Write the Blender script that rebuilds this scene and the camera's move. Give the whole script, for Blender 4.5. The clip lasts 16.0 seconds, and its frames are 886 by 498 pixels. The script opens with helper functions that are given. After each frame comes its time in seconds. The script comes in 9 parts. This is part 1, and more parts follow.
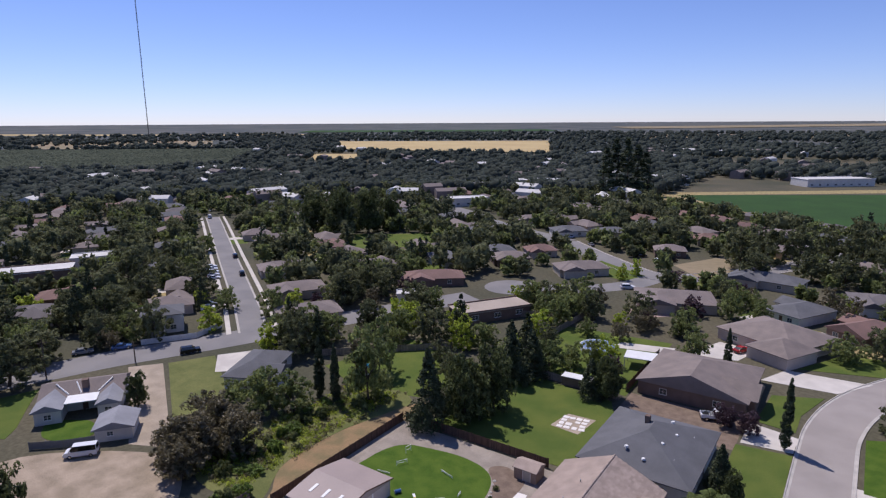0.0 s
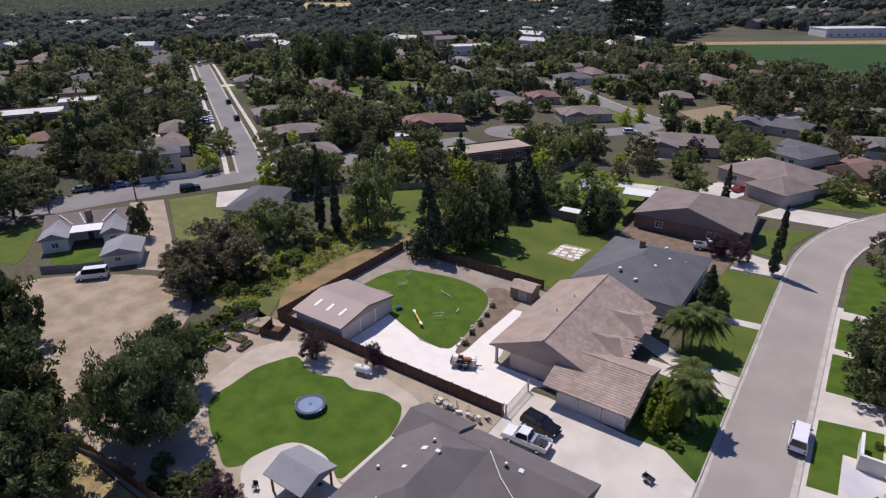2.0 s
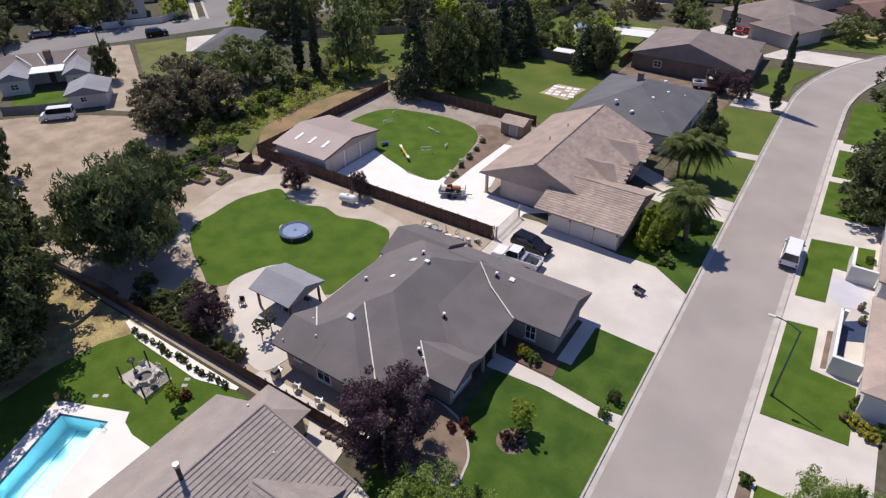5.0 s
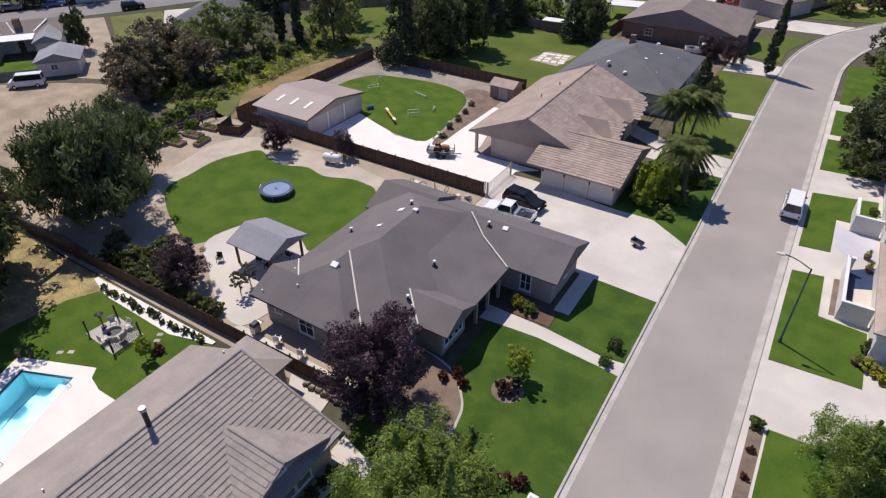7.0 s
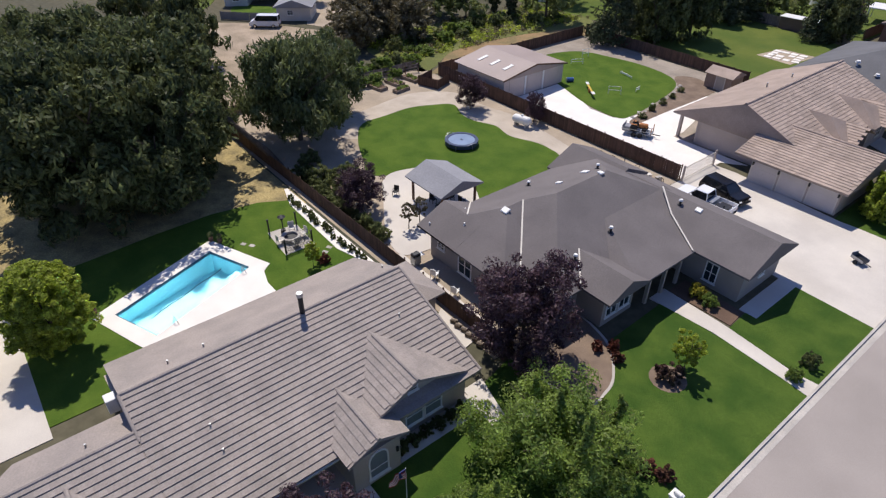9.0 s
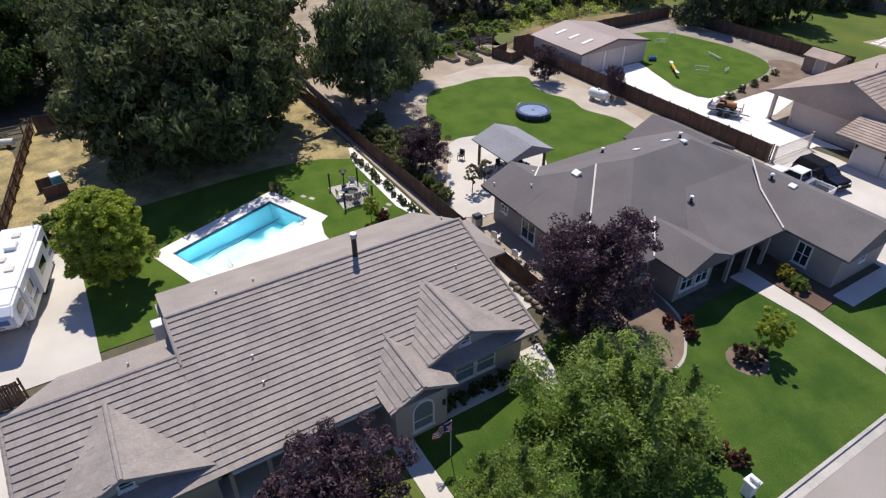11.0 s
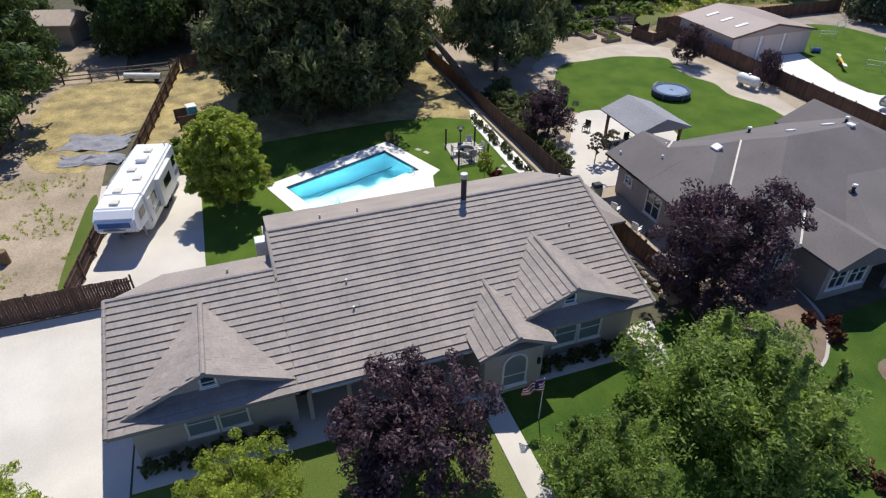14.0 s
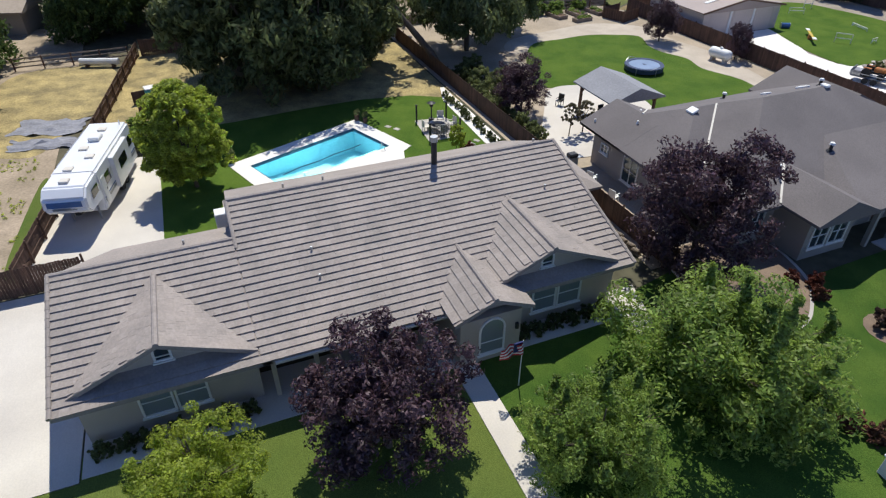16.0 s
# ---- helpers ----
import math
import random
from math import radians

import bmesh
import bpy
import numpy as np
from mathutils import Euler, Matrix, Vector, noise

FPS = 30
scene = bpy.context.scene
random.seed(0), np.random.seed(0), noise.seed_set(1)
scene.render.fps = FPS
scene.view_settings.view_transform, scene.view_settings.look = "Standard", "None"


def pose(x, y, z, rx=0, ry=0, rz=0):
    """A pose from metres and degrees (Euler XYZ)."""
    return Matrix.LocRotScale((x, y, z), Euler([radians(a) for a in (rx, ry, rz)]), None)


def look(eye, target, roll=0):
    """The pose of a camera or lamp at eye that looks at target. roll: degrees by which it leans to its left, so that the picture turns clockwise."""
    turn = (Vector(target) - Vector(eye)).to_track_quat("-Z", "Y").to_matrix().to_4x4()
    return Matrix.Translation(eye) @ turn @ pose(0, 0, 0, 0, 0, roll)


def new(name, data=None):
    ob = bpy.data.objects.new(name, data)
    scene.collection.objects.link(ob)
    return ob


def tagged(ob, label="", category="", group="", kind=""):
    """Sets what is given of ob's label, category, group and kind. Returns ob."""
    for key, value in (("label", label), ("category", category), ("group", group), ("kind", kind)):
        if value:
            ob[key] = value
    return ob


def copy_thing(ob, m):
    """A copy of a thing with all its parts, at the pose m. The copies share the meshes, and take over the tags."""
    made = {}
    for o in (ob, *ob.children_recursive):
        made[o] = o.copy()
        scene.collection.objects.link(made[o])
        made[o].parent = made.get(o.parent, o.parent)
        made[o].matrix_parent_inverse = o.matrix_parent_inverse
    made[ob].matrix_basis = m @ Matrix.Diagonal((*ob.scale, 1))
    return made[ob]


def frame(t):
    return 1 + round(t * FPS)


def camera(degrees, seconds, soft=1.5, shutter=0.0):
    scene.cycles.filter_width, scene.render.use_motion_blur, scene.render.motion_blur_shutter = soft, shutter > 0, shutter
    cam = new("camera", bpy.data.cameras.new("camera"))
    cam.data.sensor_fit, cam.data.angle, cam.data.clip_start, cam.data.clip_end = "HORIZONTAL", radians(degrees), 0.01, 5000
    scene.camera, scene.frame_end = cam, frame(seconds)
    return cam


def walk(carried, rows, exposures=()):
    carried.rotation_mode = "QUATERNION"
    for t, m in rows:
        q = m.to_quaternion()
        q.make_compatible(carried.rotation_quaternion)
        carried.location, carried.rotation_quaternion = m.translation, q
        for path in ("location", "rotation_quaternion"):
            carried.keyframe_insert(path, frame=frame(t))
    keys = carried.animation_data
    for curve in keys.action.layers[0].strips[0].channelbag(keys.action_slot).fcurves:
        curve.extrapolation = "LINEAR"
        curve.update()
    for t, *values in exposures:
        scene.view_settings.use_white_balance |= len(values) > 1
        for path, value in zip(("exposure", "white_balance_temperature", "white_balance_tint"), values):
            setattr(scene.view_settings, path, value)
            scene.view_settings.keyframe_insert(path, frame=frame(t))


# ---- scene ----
cam = camera(72.0, 16.0, soft=1.25)
# seconds, place, then degrees: heading to the left of the street, pitch, roll
PATH = [
    (0, 0.000, 0.000, 55.000, 34.79, -11.80, -0.32),
    (0.5, 0.140, 0.010, 53.518, 34.76, -11.81, -0.30),
    (1, 0.200, -0.130, 51.975, 34.76, -11.76, -0.33),
    (1.1, 0.250, -0.250, 51.591, 34.76, -12.20, -0.31),
    (1.2, 0.300, -0.370, 51.207, 34.77, -13.90, -0.28),
    (1.3, 0.350, -0.490, 50.823, 34.77, -15.60, -0.26),
    (1.4, 0.400, -0.620, 50.439, 34.77, -17.50, -0.23),
    (1.5, 0.450, -0.740, 50.055, 34.77, -19.32, -0.21),
    (1.6, 0.460, -0.790, 49.826, 34.76, -21.10, -0.19),
    (1.7, 0.480, -0.850, 49.597, 34.75, -22.60, -0.18),
    (1.8, 0.500, -0.900, 49.368, 34.74, -23.90, -0.17),
    (1.9, 0.510, -0.960, 49.139, 34.74, -24.45, -0.15),
    (2, 0.530, -1.010, 48.911, 34.73, -24.57, -0.14),
    (2.5, 0.580, -1.260, 47.654, 34.63, -25.19, -0.07),
    (2.6, 0.620, -1.360, 47.440, 34.61, -27.80, -0.02),
    (2.7, 0.670, -1.450, 47.227, 34.60, -30.60, 0.03),
    (2.8, 0.720, -1.550, 47.014, 34.58, -33.10, 0.08),
    (2.9, 0.770, -1.640, 46.800, 34.56, -35.00, 0.14),
    (3, 0.810, -1.740, 46.587, 34.54, -35.20, 0.19),
    (3.5, 0.870, -1.680, 45.190, 34.52, -35.35, 0.17),
    (4, 0.920, -1.690, 43.713, 34.51, -35.33, 0.05),
    (6.5, 0.910, -1.810, 36.564, 31.75, -35.56, 0.15),
    (7, 0.830, -1.870, 35.242, 32.05, -35.56, 0.17),
    (7.5, 0.880, -1.850, 34.004, 34.13, -35.56, 0.14),
    (8, 0.950, -1.990, 32.803, 37.63, -35.53, 0.13),
    (8.5, 1.030, -2.120, 31.620, 42.04, -35.48, 0.20),
    (9, 0.900, -2.340, 30.475, 51.02, -35.44, 0.46),
    (9.5, 0.940, -2.210, 29.455, 53.98, -35.43, 0.41),
    (10, 0.940, -2.180, 28.442, 56.12, -35.43, 0.31),
    (12.5, 0.740, -2.240, 24.619, 59.75, -35.53, 0.29),
    (13, 0.760, -2.250, 24.041, 61.81, -35.49, 0.37),
    (13.5, 0.690, -2.190, 23.448, 65.12, -35.53, 0.41),
    (14, 0.730, -2.210, 22.988, 70.28, -35.57, 0.44),
    (14.5, 0.690, -2.170, 22.391, 75.13, -35.54, 0.36),
    (15, 0.680, -2.110, 21.800, 78.00, -35.50, 0.29),
    (15.5, 0.720, -1.950, 21.252, 77.02, -35.47, 0.20),
    (16, 0.690, -1.810, 20.676, 67.83, -35.47, 0.17),
]
walk(cam, [(t, pose(x, y, z, 90 + pitch, 0, yaw) @ pose(0, 0, 0, 0, 0, roll)) for t, x, y, z, yaw, pitch, roll in PATH],
     exposures=[(0, -0.14, 6300, 19), (1.0, -0.15, 6300, 19), (1.5, -0.28, 6420, 18), (2.0, -0.08, 6650, 17), (2.5, 0.12, 6850, 15), (3.0, 0.17, 6850, 14), (4.0, 0.16, 6820, 14), (6.5, 0.07, 6780, 14), (10, 0.20, 6700, 11), (12.5, 0.30, 6620, 9), (16, 0.29, 6560, 5)])

# ---- light: a clear summer sky and one high sun ----
SUN_FROM = Vector((-0.474, 0.200, 0.857)).normalized()
world = bpy.data.worlds.new("sky")
scene.world = world
world.use_nodes = True
wn = world.node_tree
sky = wn.nodes.new("ShaderNodeTexSky")
sky.sky_type, sky.sun_disc = "NISHITA", False
sky.sun_elevation = math.asin(SUN_FROM.z)
sky.sun_rotation = math.atan2(SUN_FROM.x, SUN_FROM.y)
sky.air_density, sky.dust_density, sky.ozone_density = 0.8, 0.02, 2.0
deep = wn.nodes.new("ShaderNodeVectorMath")
deep.operation = "MULTIPLY"
deep.inputs[1].default_value = (0.91, 0.98, 1.34)
wn.links.new(sky.outputs[0], deep.inputs[0])
wn.links.new(deep.outputs[0], wn.nodes["Background"].inputs[0])
wn.nodes["Background"].inputs[1].default_value = 0.098
lamp = bpy.data.lights.new("sun", "SUN")
lamp.energy, lamp.angle, lamp.color = 4.1, radians(0.53), (1.0, 0.96, 0.90)
sun = new("sun", lamp)
sun.matrix_world = look(SUN_FROM * 100, (0, 0, 0))

# ---- materials ----
def mat(name, a, b=None, scale=0.4, fine=18.0, rough=0.85, bump=0.25, metal=0.0, speck=0.18, piece=0.0, depth=0.02, leaf=0.0, spec=0.35):
    """Two colours mixed by slow noise, fine grain on top, bump from the grain. piece: how much each separate piece differs. leaf: share of light let through."""
    m = bpy.data.materials.new(name)
    m.use_nodes = True
    n, l = m.node_tree.nodes, m.node_tree.links
    bsdf = n["Principled BSDF"]
    geo = n.new("ShaderNodeNewGeometry")
    pos = geo.outputs["Position"]
    slow = n.new("ShaderNodeTexNoise")
    slow.inputs["Scale"].default_value, slow.inputs["Detail"].default_value = scale, 5
    quick = n.new("ShaderNodeTexNoise")
    quick.inputs["Scale"].default_value, quick.inputs["Detail"].default_value = fine, 3
    l.new(pos, slow.inputs["Vector"]), l.new(pos, quick.inputs["Vector"])
    ramp = n.new("ShaderNodeMapRange")
    ramp.inputs[1].default_value, ramp.inputs[2].default_value = 0.36, 0.64
    l.new(slow.outputs[0], ramp.inputs[0])
    mix = n.new("ShaderNodeMix")
    mix.data_type = "RGBA"
    b = b or tuple(v * 0.78 for v in a)
    mix.inputs[6].default_value, mix.inputs[7].default_value = (*a, 1), (*b, 1)
    l.new(ramp.outputs[0], mix.inputs[0])
    grain = n.new("ShaderNodeMapRange")
    grain.inputs[1].default_value, grain.inputs[2].default_value = 0.25, 0.75
    grain.inputs[3].default_value, grain.inputs[4].default_value = 1 - speck, 1 + speck
    l.new(quick.outputs[0], grain.inputs[0])
    value = grain.outputs[0]
    if piece:
        info = n.new("ShaderNodeObjectInfo")
        add = n.new("ShaderNodeMath")
        add.operation = "ADD"
        l.new(info.outputs["Random"], add.inputs[0]), l.new(geo.outputs["Random Per Island"], add.inputs[1])
        part_ = n.new("ShaderNodeMath")
        part_.operation = "FRACT"
        l.new(add.outputs[0], part_.inputs[0])
        span = n.new("ShaderNodeMapRange")
        span.inputs[3].default_value, span.inputs[4].default_value = 1 - piece, 1 + piece
        l.new(part_.outputs[0], span.inputs[0])
        times = n.new("ShaderNodeMath")
        times.operation = "MULTIPLY"
        l.new(value, times.inputs[0]), l.new(span.outputs[0], times.inputs[1])
        value = times.outputs[0]
    tint = n.new("ShaderNodeVectorMath")
    tint.operation = "SCALE"
    l.new(mix.outputs[2], tint.inputs[0]), l.new(value, tint.inputs["Scale"])
    l.new(tint.outputs[0], bsdf.inputs["Base Color"])
    bsdf.inputs["Roughness"].default_value, bsdf.inputs["Metallic"].default_value = rough, metal
    bsdf.inputs["Specular IOR Level"].default_value = spec
    if bump:
        bn = n.new("ShaderNodeBump")
        bn.inputs["Strength"].default_value, bn.inputs["Distance"].default_value = bump, depth
        l.new(quick.outputs[0], bn.inputs["Height"]), l.new(bn.outputs[0], bsdf.inputs["Normal"])
    if leaf:
        thin = n.new("ShaderNodeBsdfTranslucent")
        l.new(tint.outputs[0], thin.inputs[0])
        both = n.new("ShaderNodeMixShader")
        both.inputs[0].default_value = leaf
        l.new(bsdf.outputs[0], both.inputs[1]), l.new(thin.outputs[0], both.inputs[2])
        l.new(both.outputs[0], n["Material Output"].inputs[0])
    return m


def banded(m, axis, pitch, dark=0.6, width=0.12):
    """Adds thin dark seams every `pitch` metres along a world axis: board gaps, shingle courses, siding laps."""
    n, l = m.node_tree.nodes, m.node_tree.links
    geo = n.new("ShaderNodeNewGeometry")
    sep = n.new("ShaderNodeSeparateXYZ")
    l.new(geo.outputs["Position"], sep.inputs[0])
    mod = n.new("ShaderNodeMath")
    mod.operation = "PINGPONG"
    mod.inputs[1].default_value = pitch / 2
    l.new(sep.outputs["XYZ".index(axis)], mod.inputs[0])
    edge = n.new("ShaderNodeMapRange")
    edge.inputs[1].default_value, edge.inputs[2].default_value = 0, pitch * width
    edge.inputs[3].default_value, edge.inputs[4].default_value = dark, 1
    l.new(mod.outputs[0], edge.inputs[0])
    bsdf = n["Principled BSDF"]
    old = bsdf.inputs["Base Color"].links[0].from_socket
    sc = n.new("ShaderNodeVectorMath")
    sc.operation = "SCALE"
    l.new(old, sc.inputs[0]), l.new(edge.outputs[0], sc.inputs["Scale"])
    l.new(sc.outputs[0], bsdf.inputs["Base Color"])
    return m


def glass_mat(name, tint, rough=0.05):
    m = bpy.data.materials.new(name)
    m.use_nodes = True
    b = m.node_tree.nodes["Principled BSDF"]
    b.inputs["Base Color"].default_value = (*tint, 1)
    b.inputs["Roughness"].default_value, b.inputs["Specular IOR Level"].default_value = rough, 0.8
    return m


def water_mat(name):
    m = bpy.data.materials.new(name)
    m.use_nodes = True
    n, l = m.node_tree.nodes, m.node_tree.links
    b = n["Principled BSDF"]
    b.inputs["Base Color"].default_value = (0.68, 0.96, 1.0, 1)
    b.inputs["Roughness"].default_value, b.inputs["IOR"].default_value = 0.02, 1.33
    b.inputs["Transmission Weight"].default_value = 1.0
    noise_ = n.new("ShaderNodeTexNoise")
    noise_.inputs["Scale"].default_value = 2.5
    bn = n.new("ShaderNodeBump")
    bn.inputs["Strength"].default_value, bn.inputs["Distance"].default_value = 0.15, 0.02
    l.new(noise_.outputs[0], bn.inputs["Height"]), l.new(bn.outputs[0], b.inputs["Normal"])
    return m


ASPHALT = mat("asphalt", (0.305, 0.268, 0.240), (0.355, 0.312, 0.280), 0.16, 30, 0.9, 0.2, speck=0.10)
ASPHALT_FAR = mat("worn_asphalt", (0.20, 0.19, 0.185), (0.24, 0.225, 0.215), 0.12, 20, 0.9, 0.1, speck=0.08)
CONCRETE = mat("concrete", (0.62, 0.57, 0.50), (0.52, 0.475, 0.42), 0.25, 14, 0.88, 0.15, speck=0.07)
KERB = mat("kerb_concrete", (0.50, 0.46, 0.41), (0.40, 0.37, 0.33), 0.6, 12, 0.9, 0.2, speck=0.12)
DECK = mat("pool_deck", (0.80, 0.755, 0.69), (0.75, 0.70, 0.64), 0.5, 16, 0.85, 0.12, speck=0.05)
LAWN = mat("watered_lawn", (0.094, 0.150, 0.022), (0.062, 0.116, 0.016), 0.4, 26, 0.95, 0.8, speck=0.35, depth=0.06, spec=0.1)
LAWN_DEEP = mat("deep_green_lawn", (0.078, 0.128, 0.022), (0.044, 0.090, 0.015), 0.45, 26, 0.95, 0.8, speck=0.4, depth=0.06, spec=0.1)
LAWN_DRY = mat("paler_lawn", (0.125, 0.155, 0.035), (0.088, 0.128, 0.028), 0.16, 22, 0.95, 0.8, speck=0.3, depth=0.06, spec=0.1)
CROP = mat("green_crop", (0.042, 0.088, 0.026), (0.036, 0.074, 0.024), 0.05, 2, 0.95, 0.4, speck=0.2, spec=0.1)
EARTH = mat("bare_earth", (0.41, 0.325, 0.24), (0.28, 0.225, 0.16), 0.3, 6, 0.95, 0.5, speck=0.2, depth=0.05, spec=0.1)
GRAVEL = mat("tan_gravel", (0.43, 0.35, 0.265), (0.34, 0.28, 0.21), 0.3, 24, 0.95, 0.6, speck=0.28, spec=0.1)
GREY_GRAVEL = mat("grey_brown_gravel", (0.36, 0.31, 0.255), (0.27, 0.23, 0.19), 0.35, 20, 0.95, 0.6, speck=0.28, spec=0.1)
STRAW = mat("dry_grass", (0.44, 0.345, 0.16), (0.235, 0.19, 0.10), 0.55, 9, 0.95, 0.8, speck=0.35, depth=0.06, spec=0.1)
WEEDS = mat("weedy_ground", (0.18, 0.185, 0.066), (0.125, 0.140, 0.048), 0.2, 10, 0.95, 0.8, speck=0.35, depth=0.06, spec=0.1)
RUST_EARTH = mat("orange_earth", (0.31, 0.205, 0.11), (0.21, 0.165, 0.085), 0.3, 9, 0.95, 0.6, speck=0.25, spec=0.1)
MULCH = mat("bark_mulch", (0.16, 0.105, 0.075), (0.12, 0.08, 0.06), 0.8, 30, 0.95, 0.7, speck=0.35, spec=0.1)
GROUND = mat("valley_ground", (0.130, 0.113, 0.074), (0.078, 0.078, 0.052), 0.02, 1.2, 0.95, 0.3, speck=0.25, spec=0.1)
# Distance haze is mixed into this grey land colour.
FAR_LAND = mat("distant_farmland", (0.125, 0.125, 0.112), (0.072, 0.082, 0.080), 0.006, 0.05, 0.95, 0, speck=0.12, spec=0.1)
WHEAT = mat("ripe_wheat", (0.52, 0.40, 0.20), (0.46, 0.345, 0.17), 0.01, 0.4, 0.95, 0, speck=0.1, spec=0.1)
CLAY_PAVING = mat("clay_paving", (0.46, 0.33, 0.28), (0.38, 0.27, 0.23), 0.5, 6, 0.9, 0.15, speck=0.15)
FALLOW = mat("fallow_field", (0.30, 0.235, 0.15), (0.24, 0.20, 0.12), 0.01, 0.4, 0.95, 0, speck=0.1, spec=0.1)
TILE = mat("concrete_roof_tile", (0.335, 0.285, 0.250), (0.275, 0.238, 0.212), 0.5, 9, 0.85, 0.2, speck=0.14, piece=0.07)
TILE_TAN = mat("tan_roof_tile", (0.42, 0.325, 0.265), (0.33, 0.258, 0.210), 0.5, 9, 0.85, 0.2, speck=0.12, piece=0.12)
TILE_BROWN = mat("brown_roof_tile", (0.235, 0.19, 0.165), (0.19, 0.155, 0.137), 0.4, 6, 0.85, 0.2, speck=0.12, piece=0.12)
PALE_SHINGLE = mat("pale_grey_shingle", (0.29, 0.29, 0.305), (0.24, 0.24, 0.255), 0.3, 8, 0.9, 0.2, speck=0.15)
SHINGLE = mat("dark_grey_shingle", (0.166, 0.147, 0.142), (0.140, 0.124, 0.120), 0.35, 16, 0.92, 0.35, speck=0.2)
SHINGLE_G = mat("grey_shingle", (0.142, 0.141, 0.146), (0.118, 0.118, 0.122), 0.35, 14, 0.92, 0.3, speck=0.18)
SHINGLE_T = mat("taupe_shingle", (0.24, 0.195, 0.175), (0.19, 0.158, 0.142), 0.2, 6, 0.92, 0.3, speck=0.2)
SHINGLE_R = mat("red_brown_shingle", (0.24, 0.145, 0.12), (0.19, 0.12, 0.10), 0.2, 6, 0.92, 0.3, speck=0.2)
ROOF_PALE = mat("pale_flat_roof", (0.66, 0.64, 0.60), (0.55, 0.53, 0.50), 0.1, 3, 0.8, 0.1, speck=0.1)
ROOF_TAN = mat("tan_flat_roof", (0.45, 0.37, 0.30), (0.38, 0.315, 0.255), 0.1, 3, 0.9, 0.1, speck=0.1)
METAL_ROOF = mat("tan_metal_roof", (0.36, 0.285, 0.25), (0.32, 0.255, 0.225), 0.2, 4, 0.6, 0.05, metal=0.0, speck=0.04)
STUCCO = mat("beige_stucco", (0.46, 0.40, 0.335), (0.42, 0.365, 0.305), 0.6, 30, 0.9, 0.3, speck=0.06)
STUCCO_G = mat("grey_taupe_stucco", (0.34, 0.305, 0.27), (0.30, 0.27, 0.24), 0.6, 30, 0.9, 0.3, speck=0.06)
STUCCO_P = mat("pink_tan_stucco", (0.47, 0.395, 0.345), (0.43, 0.36, 0.315), 0.6, 30, 0.9, 0.3, speck=0.06)
SHED_STEEL = banded(mat("pinkish_steel_cladding", (0.56, 0.47, 0.42), (0.51, 0.43, 0.385), 0.4, 12, 0.6, 0.03, speck=0.04), "Y", 0.3, 0.86, 0.1)
DOOR_PALE = mat("pale_taupe_paint", (0.60, 0.54, 0.50), (0.56, 0.50, 0.465), 0.6, 14, 0.55, 0.03, speck=0.04)
PALE_SLAB = mat("smooth_pale_slab", (0.56, 0.55, 0.575), (0.50, 0.49, 0.515), 0.4, 12, 0.7, 0.05, speck=0.04)
STUCCO_W = mat("off_white_stucco", (0.66, 0.63, 0.58), (0.58, 0.55, 0.51), 0.5, 24, 0.9, 0.2, speck=0.05)
BROWN_WALL = mat("brown_siding", (0.20, 0.135, 0.105), (0.16, 0.11, 0.085), 0.6, 20, 0.9, 0.2, speck=0.1)
WHITE = mat("white_paint", (0.78, 0.77, 0.74), (0.72, 0.71, 0.68), 0.8, 12, 0.5, 0.03, speck=0.04)
TRIM = mat("cream_trim", (0.66, 0.61, 0.53), (0.60, 0.555, 0.48), 0.8, 12, 0.6, 0.03, speck=0.04)
FENCE = mat("dark_stained_boards", (0.125, 0.072, 0.050), (0.088, 0.052, 0.038), 1.2, 14, 0.85, 0.3, speck=0.25, piece=0.25)
FENCE_GREY = mat("weathered_boards", (0.27, 0.22, 0.175), (0.20, 0.165, 0.135), 1.2, 14, 0.88, 0.3, speck=0.25, piece=0.22)
TIMBER = mat("brown_timber", (0.15, 0.085, 0.055), (0.11, 0.065, 0.045), 2, 20, 0.75, 0.2, speck=0.2)
BARK = mat("tree_bark", (0.125, 0.095, 0.070), (0.085, 0.065, 0.050), 2.5, 16, 0.95, 0.8, speck=0.3, depth=0.05)
BLACK = mat("black_metal", (0.025, 0.025, 0.027), None, 3, 30, 0.45, 0.02, speck=0.1)
STEEL = mat("galvanised_steel", (0.42, 0.43, 0.44), (0.34, 0.35, 0.36), 3, 20, 0.4, 0.05, metal=0.7, speck=0.1)
RUBBER = mat("tyre_rubber", (0.022, 0.022, 0.023), None, 3, 30, 0.85, 0.1, speck=0.15)
CHROME = mat("bright_trim", (0.6, 0.6, 0.62), None, 3, 30, 0.25, 0, metal=0.9, speck=0.03)
PLASTER = mat("pool_plaster", (0.42, 0.73, 0.82), (0.46, 0.78, 0.86), 0.5, 10, 0.7, 0.05, speck=0.04)
POOL_TILE = mat("blue_pool_tile", (0.030, 0.075, 0.13), (0.05, 0.11, 0.17), 2, 9, 0.3, 0.03, speck=0.2)
WATER = water_mat("pool_water")
GLASS = glass_mat("window_glass", (0.030, 0.045, 0.052))
# Same pane with a paler blue-grey base colour.
GLASS_PALE = glass_mat("glass_over_pale_blinds", (0.20, 0.235, 0.245))
CAR_GLASS = glass_mat("car_glass", (0.012, 0.014, 0.016), 0.06)
ROCK = mat("pale_stone", (0.48, 0.44, 0.39), (0.37, 0.34, 0.30), 2, 18, 0.9, 0.5, speck=0.2, piece=0.2)
RED_PAINT = mat("red_car_paint", (0.42, 0.022, 0.022), None, 2, 20, 0.25, 0, speck=0.04)
